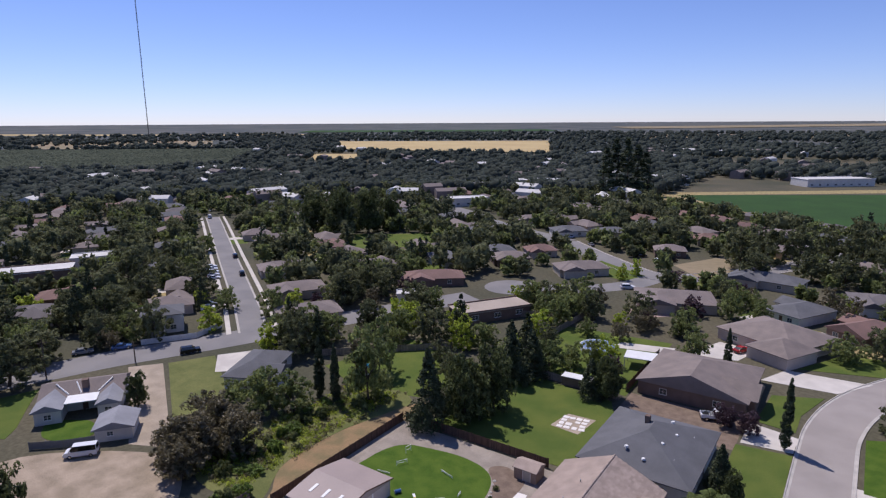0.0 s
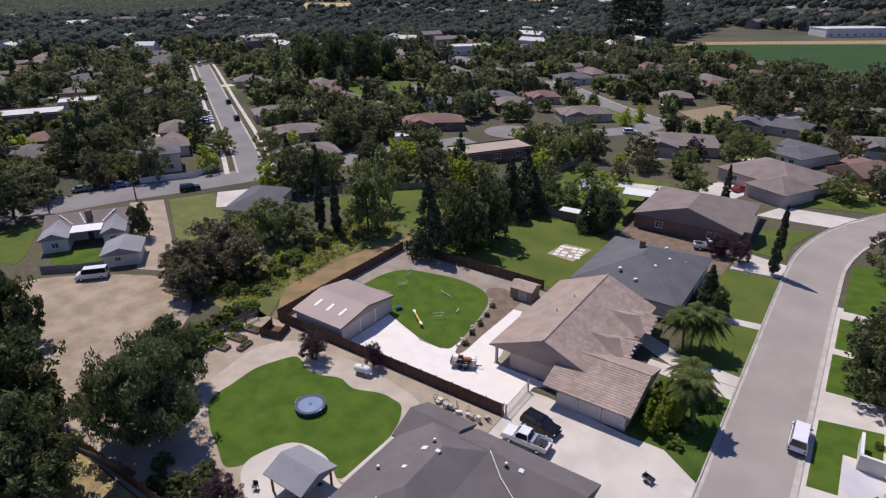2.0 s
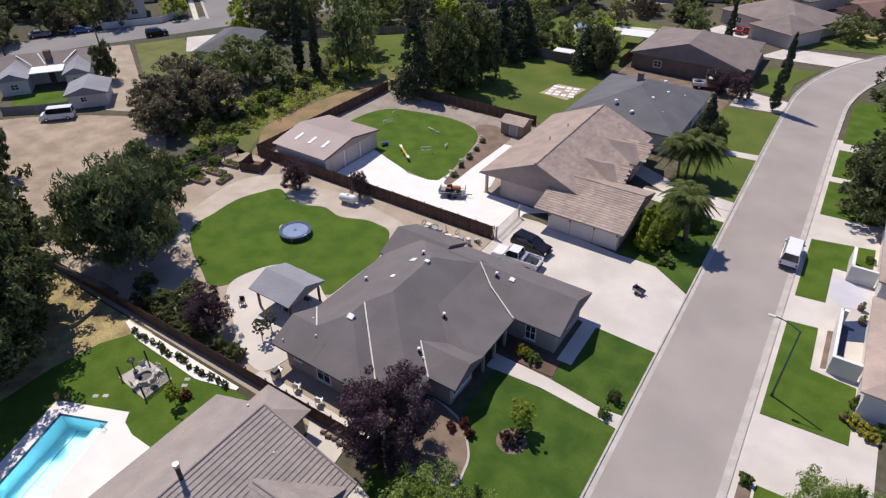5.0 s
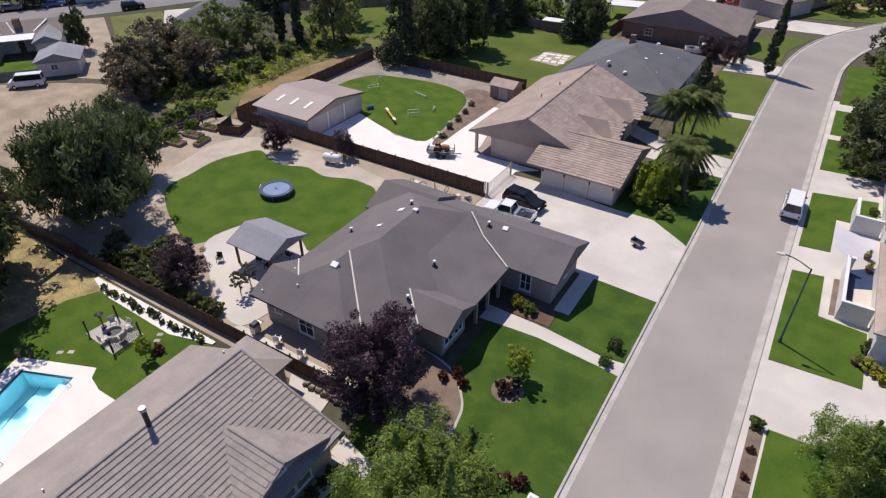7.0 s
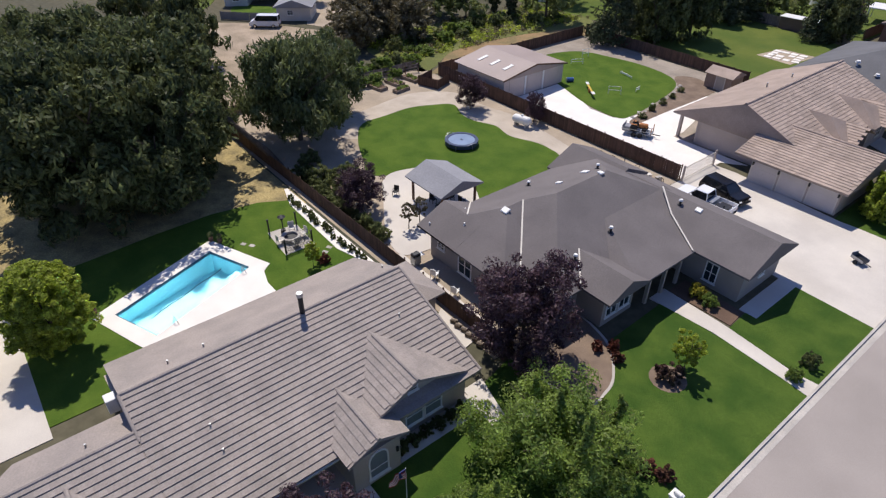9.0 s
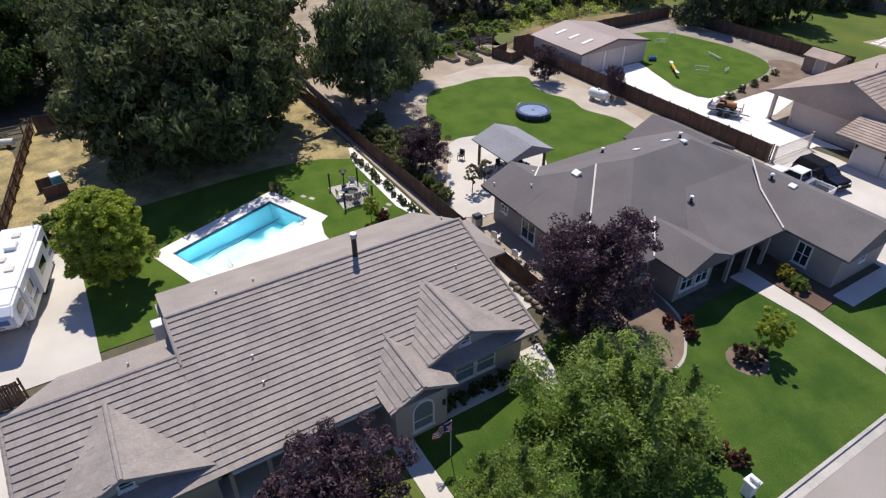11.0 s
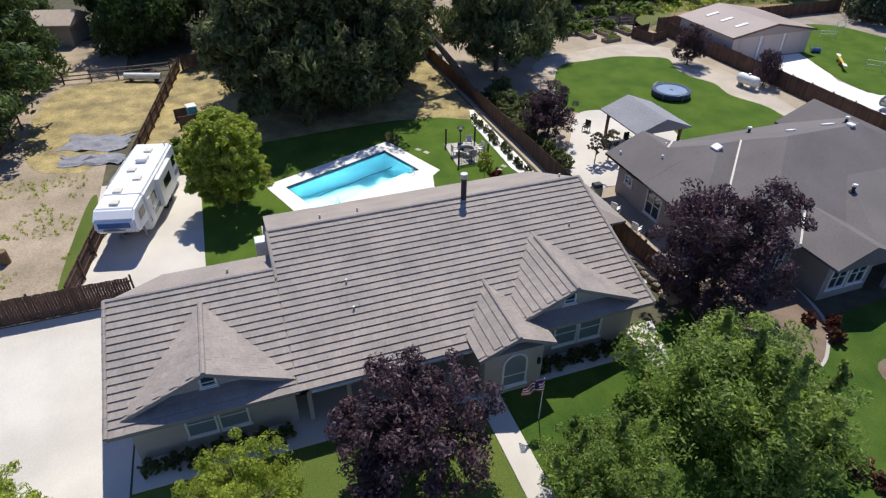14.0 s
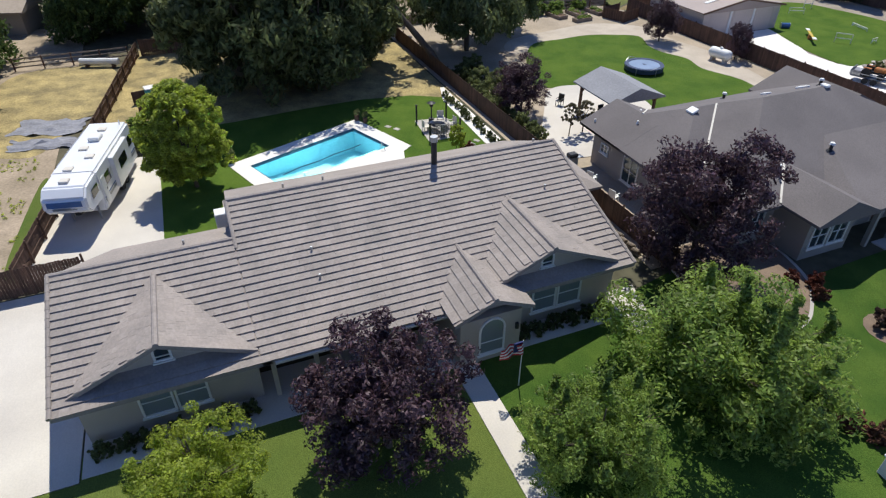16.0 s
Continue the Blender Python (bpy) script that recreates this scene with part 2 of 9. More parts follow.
BLUE_PAINT = mat("blue_car_paint", (0.06, 0.13, 0.30), None, 2, 20, 0.25, 0, speck=0.04)
WHITE_PAINT = mat("white_car_paint", (0.76, 0.76, 0.77), (0.72, 0.72, 0.73), 1, 20, 0.25, 0, speck=0.02)
BLACK_PAINT = mat("black_car_paint", (0.012, 0.012, 0.014), None, 2, 20, 0.18, 0, speck=0.05)
GREY_PAINT = mat("grey_car_paint", (0.22, 0.23, 0.24), None, 2, 20, 0.28, 0, speck=0.04)
ORANGE_PAINT = mat("worn_orange_paint", (0.45, 0.16, 0.035), (0.34, 0.13, 0.04), 2, 12, 0.55, 0.05, speck=0.12)
YELLOW_PAINT = mat("yellow_paint", (0.62, 0.44, 0.06), None, 2, 12, 0.5, 0.03, speck=0.08)
BLUE_MAT = mat("blue_grey_mesh", (0.20, 0.27, 0.40), (0.17, 0.235, 0.35), 1, 30, 0.7, 0.05, speck=0.06)
BLUE_PAD = mat("dark_blue_pad", (0.035, 0.055, 0.12), None, 2, 20, 0.55, 0.03, speck=0.1)
SLATE_BLUE = mat("slate_grey_boards", (0.20, 0.205, 0.215), (0.17, 0.175, 0.185), 0.8, 16, 0.85, 0.1, speck=0.08)
FLAG_RED = mat("red_cloth", (0.45, 0.03, 0.04), None, 3, 30, 0.8, 0.05, speck=0.05)
FLAG_BLUE = mat("navy_cloth", (0.02, 0.03, 0.12), None, 3, 30, 0.8, 0.05, speck=0.05)
TARP = mat("grey_sheeting", (0.27, 0.27, 0.30), (0.20, 0.20, 0.225), 0.8, 6, 0.7, 0.4, speck=0.2, depth=0.08)
L_OAK = mat("dark_foliage", (0.215, 0.240, 0.094), (0.125, 0.152, 0.058), 0.35, 3.0, 0.62, 0, speck=0.35, piece=0.45, leaf=0.58, spec=0.32)
# Oak and walnut leaves darkened in colour to stand for their backlit, shaded side.
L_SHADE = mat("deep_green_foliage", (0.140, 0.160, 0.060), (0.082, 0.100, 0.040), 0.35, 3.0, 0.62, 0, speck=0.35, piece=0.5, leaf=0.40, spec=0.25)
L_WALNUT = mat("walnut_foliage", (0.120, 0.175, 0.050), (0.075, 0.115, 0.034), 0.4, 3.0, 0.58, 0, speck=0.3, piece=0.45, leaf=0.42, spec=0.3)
L_GREEN = mat("green_foliage", (0.250, 0.335, 0.072), (0.165, 0.240, 0.052), 0.4, 3.0, 0.55, 0, speck=0.3, piece=0.4, leaf=0.6, spec=0.45)
L_ASH = mat("ash_foliage", (0.300, 0.395, 0.085), (0.195, 0.280, 0.060), 0.4, 3.0, 0.55, 0, speck=0.3, piece=0.45, leaf=0.6, spec=0.45)
L_LIGHT = mat("yellow_green_foliage", (0.430, 0.490, 0.075), (0.330, 0.400, 0.060), 0.5, 3.0, 0.55, 0, speck=0.3, piece=0.35, leaf=0.66, spec=0.45)
L_PLUM = mat("purple_foliage", (0.105, 0.058, 0.070), (0.066, 0.036, 0.045), 0.6, 3.0, 0.55, 0, speck=0.3, piece=0.45, leaf=0.36, spec=0.45)
L_TOWN = mat("town_dark_foliage", (0.200, 0.208, 0.100), (0.110, 0.122, 0.060), 0.12, 2.0, 0.7, 0, speck=0.3, piece=0.45, leaf=0.45, spec=0.15)
L_TOWN_GREEN = mat("town_green_foliage", (0.275, 0.305, 0.108), (0.165, 0.200, 0.074), 0.12, 2.0, 0.65, 0, speck=0.3, piece=0.4, leaf=0.5, spec=0.2)
L_ORCHARD = mat("orchard_foliage", (0.098, 0.110, 0.072), (0.078, 0.090, 0.060), 0.01, 0.25, 0.9, 0, speck=0.3, spec=0.05)
L_PINE = mat("conifer_foliage", (0.085, 0.100, 0.050), (0.058, 0.072, 0.036), 0.4, 3.0, 0.8, 0, speck=0.3, piece=0.3, leaf=0.1, spec=0.2)
L_BROWN = mat("dusty_olive_foliage", (0.215, 0.180, 0.098), (0.150, 0.130, 0.070), 0.4, 3.0, 0.55, 0, speck=0.3, piece=0.3, leaf=0.35, spec=0.45)
L_PALM = mat("palm_foliage", (0.135, 0.165, 0.050), (0.095, 0.122, 0.038), 0.6, 4.0, 0.75, 0, speck=0.3, piece=0.4, leaf=0.35, spec=0.12)
L_RED = mat("reddish_foliage", (0.16, 0.045, 0.028), (0.10, 0.05, 0.03), 0.6, 4.0, 0.7, 0, speck=0.3, piece=0.3, leaf=0.2, spec=0.3)
# Greyed, lifted leaf colour stands in for haze over the far woods.
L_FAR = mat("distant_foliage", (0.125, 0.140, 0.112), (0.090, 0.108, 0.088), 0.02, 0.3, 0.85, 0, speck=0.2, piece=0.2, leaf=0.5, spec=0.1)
L_WILLOW = mat("willow_foliage", (0.165, 0.190, 0.072), (0.100, 0.126, 0.048), 0.4, 3.0, 0.55, 0, speck=0.3, piece=0.45, leaf=0.42, spec=0.45)
BED_SOIL = mat("brown_bed_soil", (0.235, 0.175, 0.13), (0.17, 0.125, 0.095), 0.7, 22, 0.95, 0.6, speck=0.3, spec=0.1)
PALE_PATH = mat("pale_decomposed_granite", (0.52, 0.45, 0.365), (0.43, 0.365, 0.295), 0.4, 18, 0.95, 0.4, speck=0.15, spec=0.1)

# ---- building blocks ----
def part(name, bm, material, parent=None, label="", smooth=False):
    """Links a bmesh as one mesh object under a thing or a part."""
    me = bpy.data.meshes.new(name)
    bm.to_mesh(me)
    bm.free()
    me.materials.append(material)
    if smooth:
        me.shade_smooth()
    ob = new(name, me)
    ob.parent = parent
    if label:
        ob["label"] = label
    return ob


def flat_part(name, verts, faces, material, parent=None, label=""):
    me = bpy.data.meshes.new(name)
    me.from_pydata([tuple(v) for v in verts], [], faces)
    me.materials.append(material)
    ob = new(name, me)
    ob.parent = parent
    if label:
        ob["label"] = label
    return ob


def thing(name, label, category, x=0, y=0, z=0, turn=0, group="", kind=""):
    ob = new(name)
    ob.matrix_basis = pose(x, y, z, 0, 0, turn)
    ob.empty_display_size = 0.1
    return tagged(ob, label, category, group, kind)


def box(bm, x0, x1, y0, y1, z0, z1, m=None):
    v = [bm.verts.new((x, y, z)) for z in (z0, z1) for y in (y0, y1) for x in (x0, x1)]
    for f in ((0, 2, 3, 1), (4, 5, 7, 6), (0, 1, 5, 4), (2, 6, 7, 3), (0, 4, 6, 2), (1, 3, 7, 5)):
        bm.faces.new([v[i] for i in f])
    if m is not None:
        bmesh.ops.transform(bm, matrix=m, verts=v)
    return v


def boxes(*spans, bevel=0.0):
    bm = bmesh.new()
    for s in spans:
        box(bm, *s)
    if bevel:
        bmesh.ops.bevel(bm, geom=bm.edges[:], offset=bevel, segments=1, affect="EDGES")
    return bm


def rod(bm, a, b, r0, r1=None, sides=8):
    """A tapered rod from a to b with closed ends."""
    a, b, r1 = Vector(a), Vector(b), r0 if r1 is None else r1
    q = (b - a).to_track_quat("Z", "Y")
    rings = []
    for c, r in ((a, r0), (b, r1)):
        rings.append([bm.verts.new(c + q @ Vector((r * math.cos(i * math.tau / sides), r * math.sin(i * math.tau / sides), 0))) for i in range(sides)])
    for i in range(sides):
        j = (i + 1) % sides
        bm.faces.new((rings[0][i], rings[0][j], rings[1][j], rings[1][i]))
    bm.faces.new(rings[0][::-1]), bm.faces.new(rings[1])
    return rings


def slab(bm, pts, z0, z1):
    """A flat plate with outline pts (any simple polygon) between two heights."""
    top = [bm.verts.new((x, y, z1)) for x, y in pts]
    low = [bm.verts.new((x, y, z0)) for x, y in pts]
    bm.faces.new(top), bm.faces.new(low[::-1])
    for i in range(len(pts)):
        j = (i + 1) % len(pts)
        bm.faces.new((low[i], low[j], top[j], top[i]))
    bmesh.ops.recalc_face_normals(bm, faces=bm.faces[:])
    return bm


def rounded(pts, steps=5):
    """A closed smooth outline through pts."""
    out, n = [], len(pts)
    p = [Vector(q) for q in pts]
    for i in range(n):
        a, b, c, d = p[i - 1], p[i], p[(i + 1) % n], p[(i + 2) % n]
        for k in range(steps):
            t = k / steps
            out.append(tuple(0.5 * (2 * b + (c - a) * t + (2 * a - 5 * b + 4 * c - d) * t * t + (3 * b - a - 3 * c + d) * t ** 3)))
    return out


def patch(name, pts, z, material, label, category, curve=False):
    """A piece of paving, lawn or soil whose top lies at z."""
    bm = bmesh.new()
    slab(bm, rounded(pts) if curve else pts, -0.05, z)
    ob = part(name, bm, material)
    return tagged(ob, label, category, kind="structure")


def line_offset(pts, d):
    """The polyline pts shifted to its right by d."""
    out = []
    for i in range(len(pts)):
        a, b = Vector(pts[max(i - 1, 0)]), Vector(pts[min(i + 1, len(pts) - 1)])
        t = (b - a).normalized()
        out.append((pts[i][0] + t.y * d, pts[i][1] - t.x * d))
    return out


def smooth_line(pts, steps=6):
    out = []
    p = [Vector(q) for q in pts]
    for i in range(len(p) - 1):
        a, b, c, d = p[max(i - 1, 0)], p[i], p[i + 1], p[min(i + 2, len(p) - 1)]
        for k in range(steps):
            t = k / steps
            out.append(tuple(0.5 * (2 * b + (c - a) * t + (2 * a - 5 * b + 4 * c - d) * t * t + (3 * b - a - 3 * c + d) * t ** 3)))
    return out + [tuple(p[-1])]


def ribbon(bm, line, d0, d1, z0, z1):
    """A strip along a line between two offsets, with thickness."""
    a, b = line_offset(line, d0), line_offset(line, d1)
    rows = [[bm.verts.new((x, y, z)) for x, y, z in ((*p, z0), (*p, z1), (*q, z1), (*q, z0))] for p, q in zip(a, b)]
    for r, s in zip(rows, rows[1:]):
        for i in range(4):
            j = (i + 1) % 4
            bm.faces.new((r[i], s[i], s[j], r[j]))
    bm.faces.new(rows[0]), bm.faces.new(rows[-1][::-1])
    bmesh.ops.recalc_face_normals(bm, faces=bm.faces[:])
    return bm


def roof_form(x0, x1, y0, y1, z, rise, axis="y", hip0=True, hip1=True, ridge=None, thick=0.16, z_far=None, inset=None):
    """A pitched roof as a closed solid: a hip or a gable at each end of the ridge. Gable ends are left as triangles."""
    bm = bmesh.new()
    if axis == "x":
        x0, x1, y0, y1 = y0, y1, x0, x1
    mid = (x0 + x1) / 2 if ridge is None else ridge
    half = (x1 - x0) / 2 if inset is None else inset
    a, b = y0 + (half if hip0 else 0), y1 - (half if hip1 else 0)
    zf = z if z_far is None else z_far
    low = [(x0, y0, zf - thick), (x1, y0, z - thick), (x1, y1, z - thick), (x0, y1, zf - thick)]
    top = [(x0, y0, zf), (x1, y0, z), (x1, y1, z), (x0, y1, zf)]
    pts = low + top + [(mid, a, z + rise), (mid, b, z + rise)]
    if axis == "x":
        pts = [(q, p, h) for p, q, h in pts]
    v = [bm.verts.new(p) for p in pts]
    for f in ((3, 2, 1, 0), (0, 1, 5, 4), (1, 2, 6, 5), (2, 3, 7, 6), (3, 0, 4, 7), (4, 5, 8), (5, 6, 9, 8), (6, 7, 9), (7, 4, 8, 9)):
        bm.faces.new([v[i] for i in f])
    bmesh.ops.recalc_face_normals(bm, faces=bm.faces[:])
    return bm


def window(parent, x, y, z, w, h, face, frame_mat=None, mullion=True, arch=False, glass=None):
    """A window set in a wall: face is the wall's outward side, one of +x -x +y -y. Frame, sill and panes stand proud of it."""
    turn = {"+x": 0, "-x": 180, "+y": 90, "-y": -90}[face]
    at = pose(x, y, z, 0, 0, turn)
    bm = bmesh.new()
    t = 0.09
    box(bm, 0.0, 0.07, -w / 2, -w / 2 + t, 0, h), box(bm, 0.0, 0.07, w / 2 - t, w / 2, 0, h)
    if arch:
        for i in range(8):
            a0, a1 = math.pi * i / 8, math.pi * (i + 1) / 8
            p = [(r * math.cos(a), h + r * math.sin(a)) for r in (w / 2 - t, w / 2) for a in (a0, a1)]
            v = [bm.verts.new((d, *q)) for d in (0.0, 0.07) for q in (p[0], p[1], p[3], p[2])]
            for f in ((0, 1, 2, 3), (7, 6, 5, 4), (0, 4, 5, 1), (1, 5, 6, 2), (2, 6, 7, 3), (3, 7, 4, 0)):
                bm.faces.new([v[k] for k in f])
    else:
        box(bm, 0.0, 0.07, -w / 2 + t, w / 2 - t, h - t, h)
    box(bm, 0.0, 0.07, -w / 2 + t, w / 2 - t, 0, t)
    box(bm, 0.012, 0.05, -w / 2 + t, w / 2 - t, h * 0.5 - 0.02, h * 0.5 + 0.02)
    if mullion:
        box(bm, 0.012, 0.055, -0.03, 0.03, t, h - t)
    fr = part("window", bm, frame_mat or TRIM, parent)
    fr.matrix_basis = at
    bm = bmesh.new()
    box(bm, 0.004, 0.012, -w / 2 + t / 2, w / 2 - t / 2, t / 2, h - t / 2)
    if arch:
        c = [bm.verts.new((0.012, (w / 2 - t / 2) * math.cos(math.pi * i / 10), h - t / 2 + (w / 2 - t / 2) * math.sin(math.pi * i / 10))) for i in range(11)]
        bm.faces.new(c)
    part("pane", bm, glass or GLASS, fr)
    part("sill", boxes((0, 0.12, -w / 2 - 0.06, w / 2 + 0.06, -0.07, 0)), frame_mat or TRIM, fr)
    return fr


def panel_door(parent, name, x, y, z, w, h, face, material, panels=(2, 3)):
    """A door of recessed panels, standing 3 cm proud of the wall."""
    turn = {"+x": 0, "-x": 180, "+y": 90, "-y": -90}[face]
    bm = bmesh.new()
    box(bm, 0.004, 0.03, -w / 2, w / 2, 0, h)
    cols, rows = (1, 1) if name == "front_door" else panels
    d = part(name, bm, material, parent)
    d.matrix_basis = pose(x, y, z, 0, 0, turn)
    bm = bmesh.new()
    for i in range(cols):
        for j in range(rows):
            cw, ch = w / cols, h / rows
            box(bm, 0.03, 0.045, -w / 2 + i * cw + 0.07 * cw, -w / 2 + (i + 1) * cw - 0.07 * cw, j * ch + 0.12 * ch, (j + 1) * ch - 0.12 * ch)
            if name != "front_door":
                part("door_panel", bm, material, d)
                bm = bmesh.new()
    if name == "front_door":
        part("door_panel", bm, material, d)
    else:
        bm.free()
    part("door_frame", boxes((0, 0.05, -w / 2 - 0.1, -w / 2, 0, h + 0.1), (0, 0.05, w / 2, w / 2 + 0.1, 0, h + 0.1), (0, 0.05, -w / 2, w / 2, h, h + 0.1)), material if name == "roller_door" else TRIM, d)
    return d

# the pool's corner and its two directions
D, E = Vector((0.38, -0.925)), Vector((0.925, 0.38))
P0 = Vector((-44.3, 8.7))


def pool_point(a, b):
    """a metres along the pool, b metres across it."""
    return tuple(P0 + D * a + E * b)


POOL = [pool_point(0, 0), pool_point(0, 4.5), pool_point(9.3, 4.5), pool_point(9.3, 0)]


# ---- the ground: one sheet out to the horizon, rising a little far off ----
def ground_sheet():
    bm = bmesh.new()
    rings, n = [60, 150, 300, 600, 1200, 2200, 3200, 4200, 4850], 64
    last = None
    for r in rings:
        z = 0 if r <= 1200 else 44 * ((r - 1200) / 3650) ** 1.4
        ring = [bm.verts.new((r * math.cos(i * math.tau / n), r * math.sin(i * math.tau / n), z)) for i in range(n)]
        if last and len(last) > 1:
            for i in range(n):
                j = (i + 1) % n
                bm.faces.new((last[i], ring[i], ring[j], last[j]))
        last = ring
    # the middle, with a pit left open for the swimming pool
    inner = [v for v in bm.verts if abs(v.co.to_2d().length - 60) < 0.01]
    edges = [e for e in bm.edges if e.verts[0] in inner and e.verts[1] in inner]
    pit = [bm.verts.new((*p, 0)) for p in POOL]
    edges += [bm.edges.new((pit[i], pit[(i + 1) % 4])) for i in range(4)]
    bmesh.ops.triangle_fill(bm, edges=edges, use_beauty=True, normal=(0, 0, 1))
    bmesh.ops.recalc_face_normals(bm, faces=bm.faces[:])
    return bm


def lay_ground():
    """Valley floor near by; from a kilometre out, farmland greyed to stand for haze."""
    ob = part("ground", ground_sheet(), GROUND)
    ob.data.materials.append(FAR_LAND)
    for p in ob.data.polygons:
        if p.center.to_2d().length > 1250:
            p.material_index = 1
    return ob


ground = tagged(lay_ground(), "flat olive-brown valley ground reaching the horizon", "ground", kind="structure")

# ---- streets ----
STREET = smooth_line([(-0.5, -110), (-0.5, -20), (-0.5, 60), (-0.4, 108), (0.4, 124), (4.0, 138), (10.5, 151), (20, 165), (33, 180), (50, 196), (75, 216), (130, 255)], 7)
BACK_ROAD = smooth_line([(-172, -10), (-158, 28), (-148, 54), (-143, 68), (-136, 82), (-129, 97), (-118, 122), (-100, 160)], 5)
LONG_ROAD = [(-131, 99), (-150, 111.8), (-220, 155.5), (-300, 206), (-318, 217)]
COURT = smooth_line([(-112, 262), (-97, 248), (-80, 233), (-60, 219), (-44, 226), (-20, 262), (0, 300)], 5)
COURT_2 = smooth_line([(-58, 218), (-62, 203), (-72, 190), (-84, 182), (-93, 176)], 5)
FAR_ROAD = smooth_line([(-380, 500), (-293, 403), (-237, 340), (-190, 308), (-160, 285), (-112, 262)], 5)


def street(name, line, half, material, label, z=0.02, kerbs=True):
    tagged(part(name, ribbon(bmesh.new(), line, -half, half, -0.06, z), material), label, "road", kind="structure")
    if kerbs:
        for s in (-1, 1):
            lo, hi = sorted((s * half, s * (half + 0.45)))
            tagged(part("gutter", ribbon(bmesh.new(), line, lo, hi, -0.06, z + 0.012), KERB), "pale concrete gutter beside the asphalt street", "gutter", kind="structure")
            lo, hi = sorted((s * (half + 0.45), s * (half + 0.62)))
            tagged(part("kerb", ribbon(bmesh.new(), line, lo, hi, -0.06, 0.15), KERB), "low concrete kerb along the street", "kerb", kind="structure")


street("street", STREET, 3.85, ASPHALT, "wide light-grey asphalt street with worn wheel tracks")
street("back_road", BACK_ROAD, 5.8, ASPHALT_FAR, "grey asphalt cross street behind the gardens", 0.024, False)
street("long_road", LONG_ROAD, 3.3, ASPHALT_FAR, "long straight asphalt street lined with parked cars", 0.028, True)
street("court_road", COURT, 5.0, ASPHALT_FAR, "curving residential asphalt street with pale kerbs", 0.022, True)
street("cul_de_sac_road", COURT_2, 4.6, ASPHALT_FAR, "short asphalt street ending at a turning circle", 0.026, False)
street("far_road", FAR_ROAD, 6.5, ASPHALT_FAR, "wide pale street in the distance", 0.03, False)
for s in (-1, 1):
    lo, hi = sorted((s * 5.6, s * 6.9))
    tagged(part("pavement", ribbon(bmesh.new(), LONG_ROAD, lo, hi, -0.05, 0.07), CONCRETE), "pale concrete pavement along the long street", "pavement", kind="structure")
circle = [(-95 + 9 * math.cos(a * math.tau / 24), 177 + 9 * math.sin(a * math.tau / 24)) for a in range(24)]
patch("turning_circle", circle, 0.034, ASPHALT_FAR, "round asphalt turning circle at the end of the court", "road")

# ---- plots: lawns, paving, soil (x across the street, y along it) ----
patch("driveway_1", [(-30.2, -20), (-30.2, -9.4), (-17.1, -9.4), (-17.1, -15.5), (-4.98, -15.5), (-4.98, -20)], 0.050, CONCRETE, "broad bright concrete driveway beside the tiled house", "driveway")
patch("lawn_1", [(-18.3, -9.35), (-18.3, 6.0), (-4.99, 6.0), (-4.99, -15.45), (-17.05, -15.45), (-17.05, -9.35)], 0.060, LAWN_DRY, "front lawn with a tree and shrubs", "lawn")
patch("lawn_2", [(-18.6, 7.2), (-18.6, 16.2), (-19.5, 20.4), (-12.9, 20.8), (-14.9, 25.2), (-16.2, 27), (-16.4, 33.3), (-4.99, 33.3), (-4.99, 7.2)], 0.064, LAWN_DEEP, "thick mown green front lawn", "lawn")
patch("path_1", [(-18.0, 6.02), (-18.0, 7.18), (-4.95, 7.18), (-4.95, 6.02)], 0.080, CONCRETE, "narrow concrete path from the front door to the street", "path")
patch("path_2", [(-20.2, -9.3), (-20.2, 15.6), (-17.2, 15.6), (-17.2, 7.2), (-17.2, 6.0), (-17.2, -9.3)], 0.085, CONCRETE, "concrete walk along the front of the tiled house", "path")
patch("path_3", [(-19.2, 15.7), (-19.2, 17.3), (-16.0, 16.4), (-15.9, 15.2)], 0.09, CONCRETE, "small concrete slab at the corner of the house", "path")
patch("planting_bed_1", [(-20.5, 20.6), (-20.5, 26.6), (-16.6, 26.6), (-14.2, 24.6), (-13.4, 22.8), (-13.9, 21.0)], 0.09, BED_SOIL, "gravel bed with low red shrubs under the plum tree", "planting bed", True)
patch("lawn_edging", rounded([(-20.3, 20.45), (-20.3, 26.7), (-16.5, 26.8), (-14.05, 24.7), (-13.2, 22.8), (-13.7, 20.8)]), 0.075, KERB, "thin concrete edging round the gravel bed", "edging")
patch("path_4", [(-17.3, 33.0), (-17.3, 34.9), (-12.0, 34.75), (-6.5, 34.1), (-4.95, 34.3), (-4.95, 32.75), (-6.6, 32.95), (-12, 33.35)], 0.09, CONCRETE, "concrete front path with a curved end", "path")
patch("lawn_3", [(-11.6, 34.4), (-12.1, 43.4), (-4.99, 43.08), (-4.99, 34.2)], 0.066, LAWN_DEEP, "small square green lawn beside the driveway", "lawn")
patch("planting_bed_2", [(-16.9, 34.95), (-16.9, 37.2), (-11.9, 37.2), (-11.7, 35.05)], 0.07, MULCH, "mulched bed with round shrubs by the porch", "planting bed")
patch("driveway_2", [(-26.8, 45.0), (-26.8, 57.2), (-24, 57.4), (-13.3, 56.2), (-9.2, 56.4), (-4.9, 53.2), (-4.9, 43.1), (-12.2, 43.4)], 0.052, CONCRETE, "very broad shared concrete driveway", "driveway")
patch("path_5", [(-12.3, 37.3), (-12.3, 43.4), (-10.9, 43.4), (-10.9, 37.3)], 0.070, CONCRETE, "concrete side path in the shade of the gable", "path")
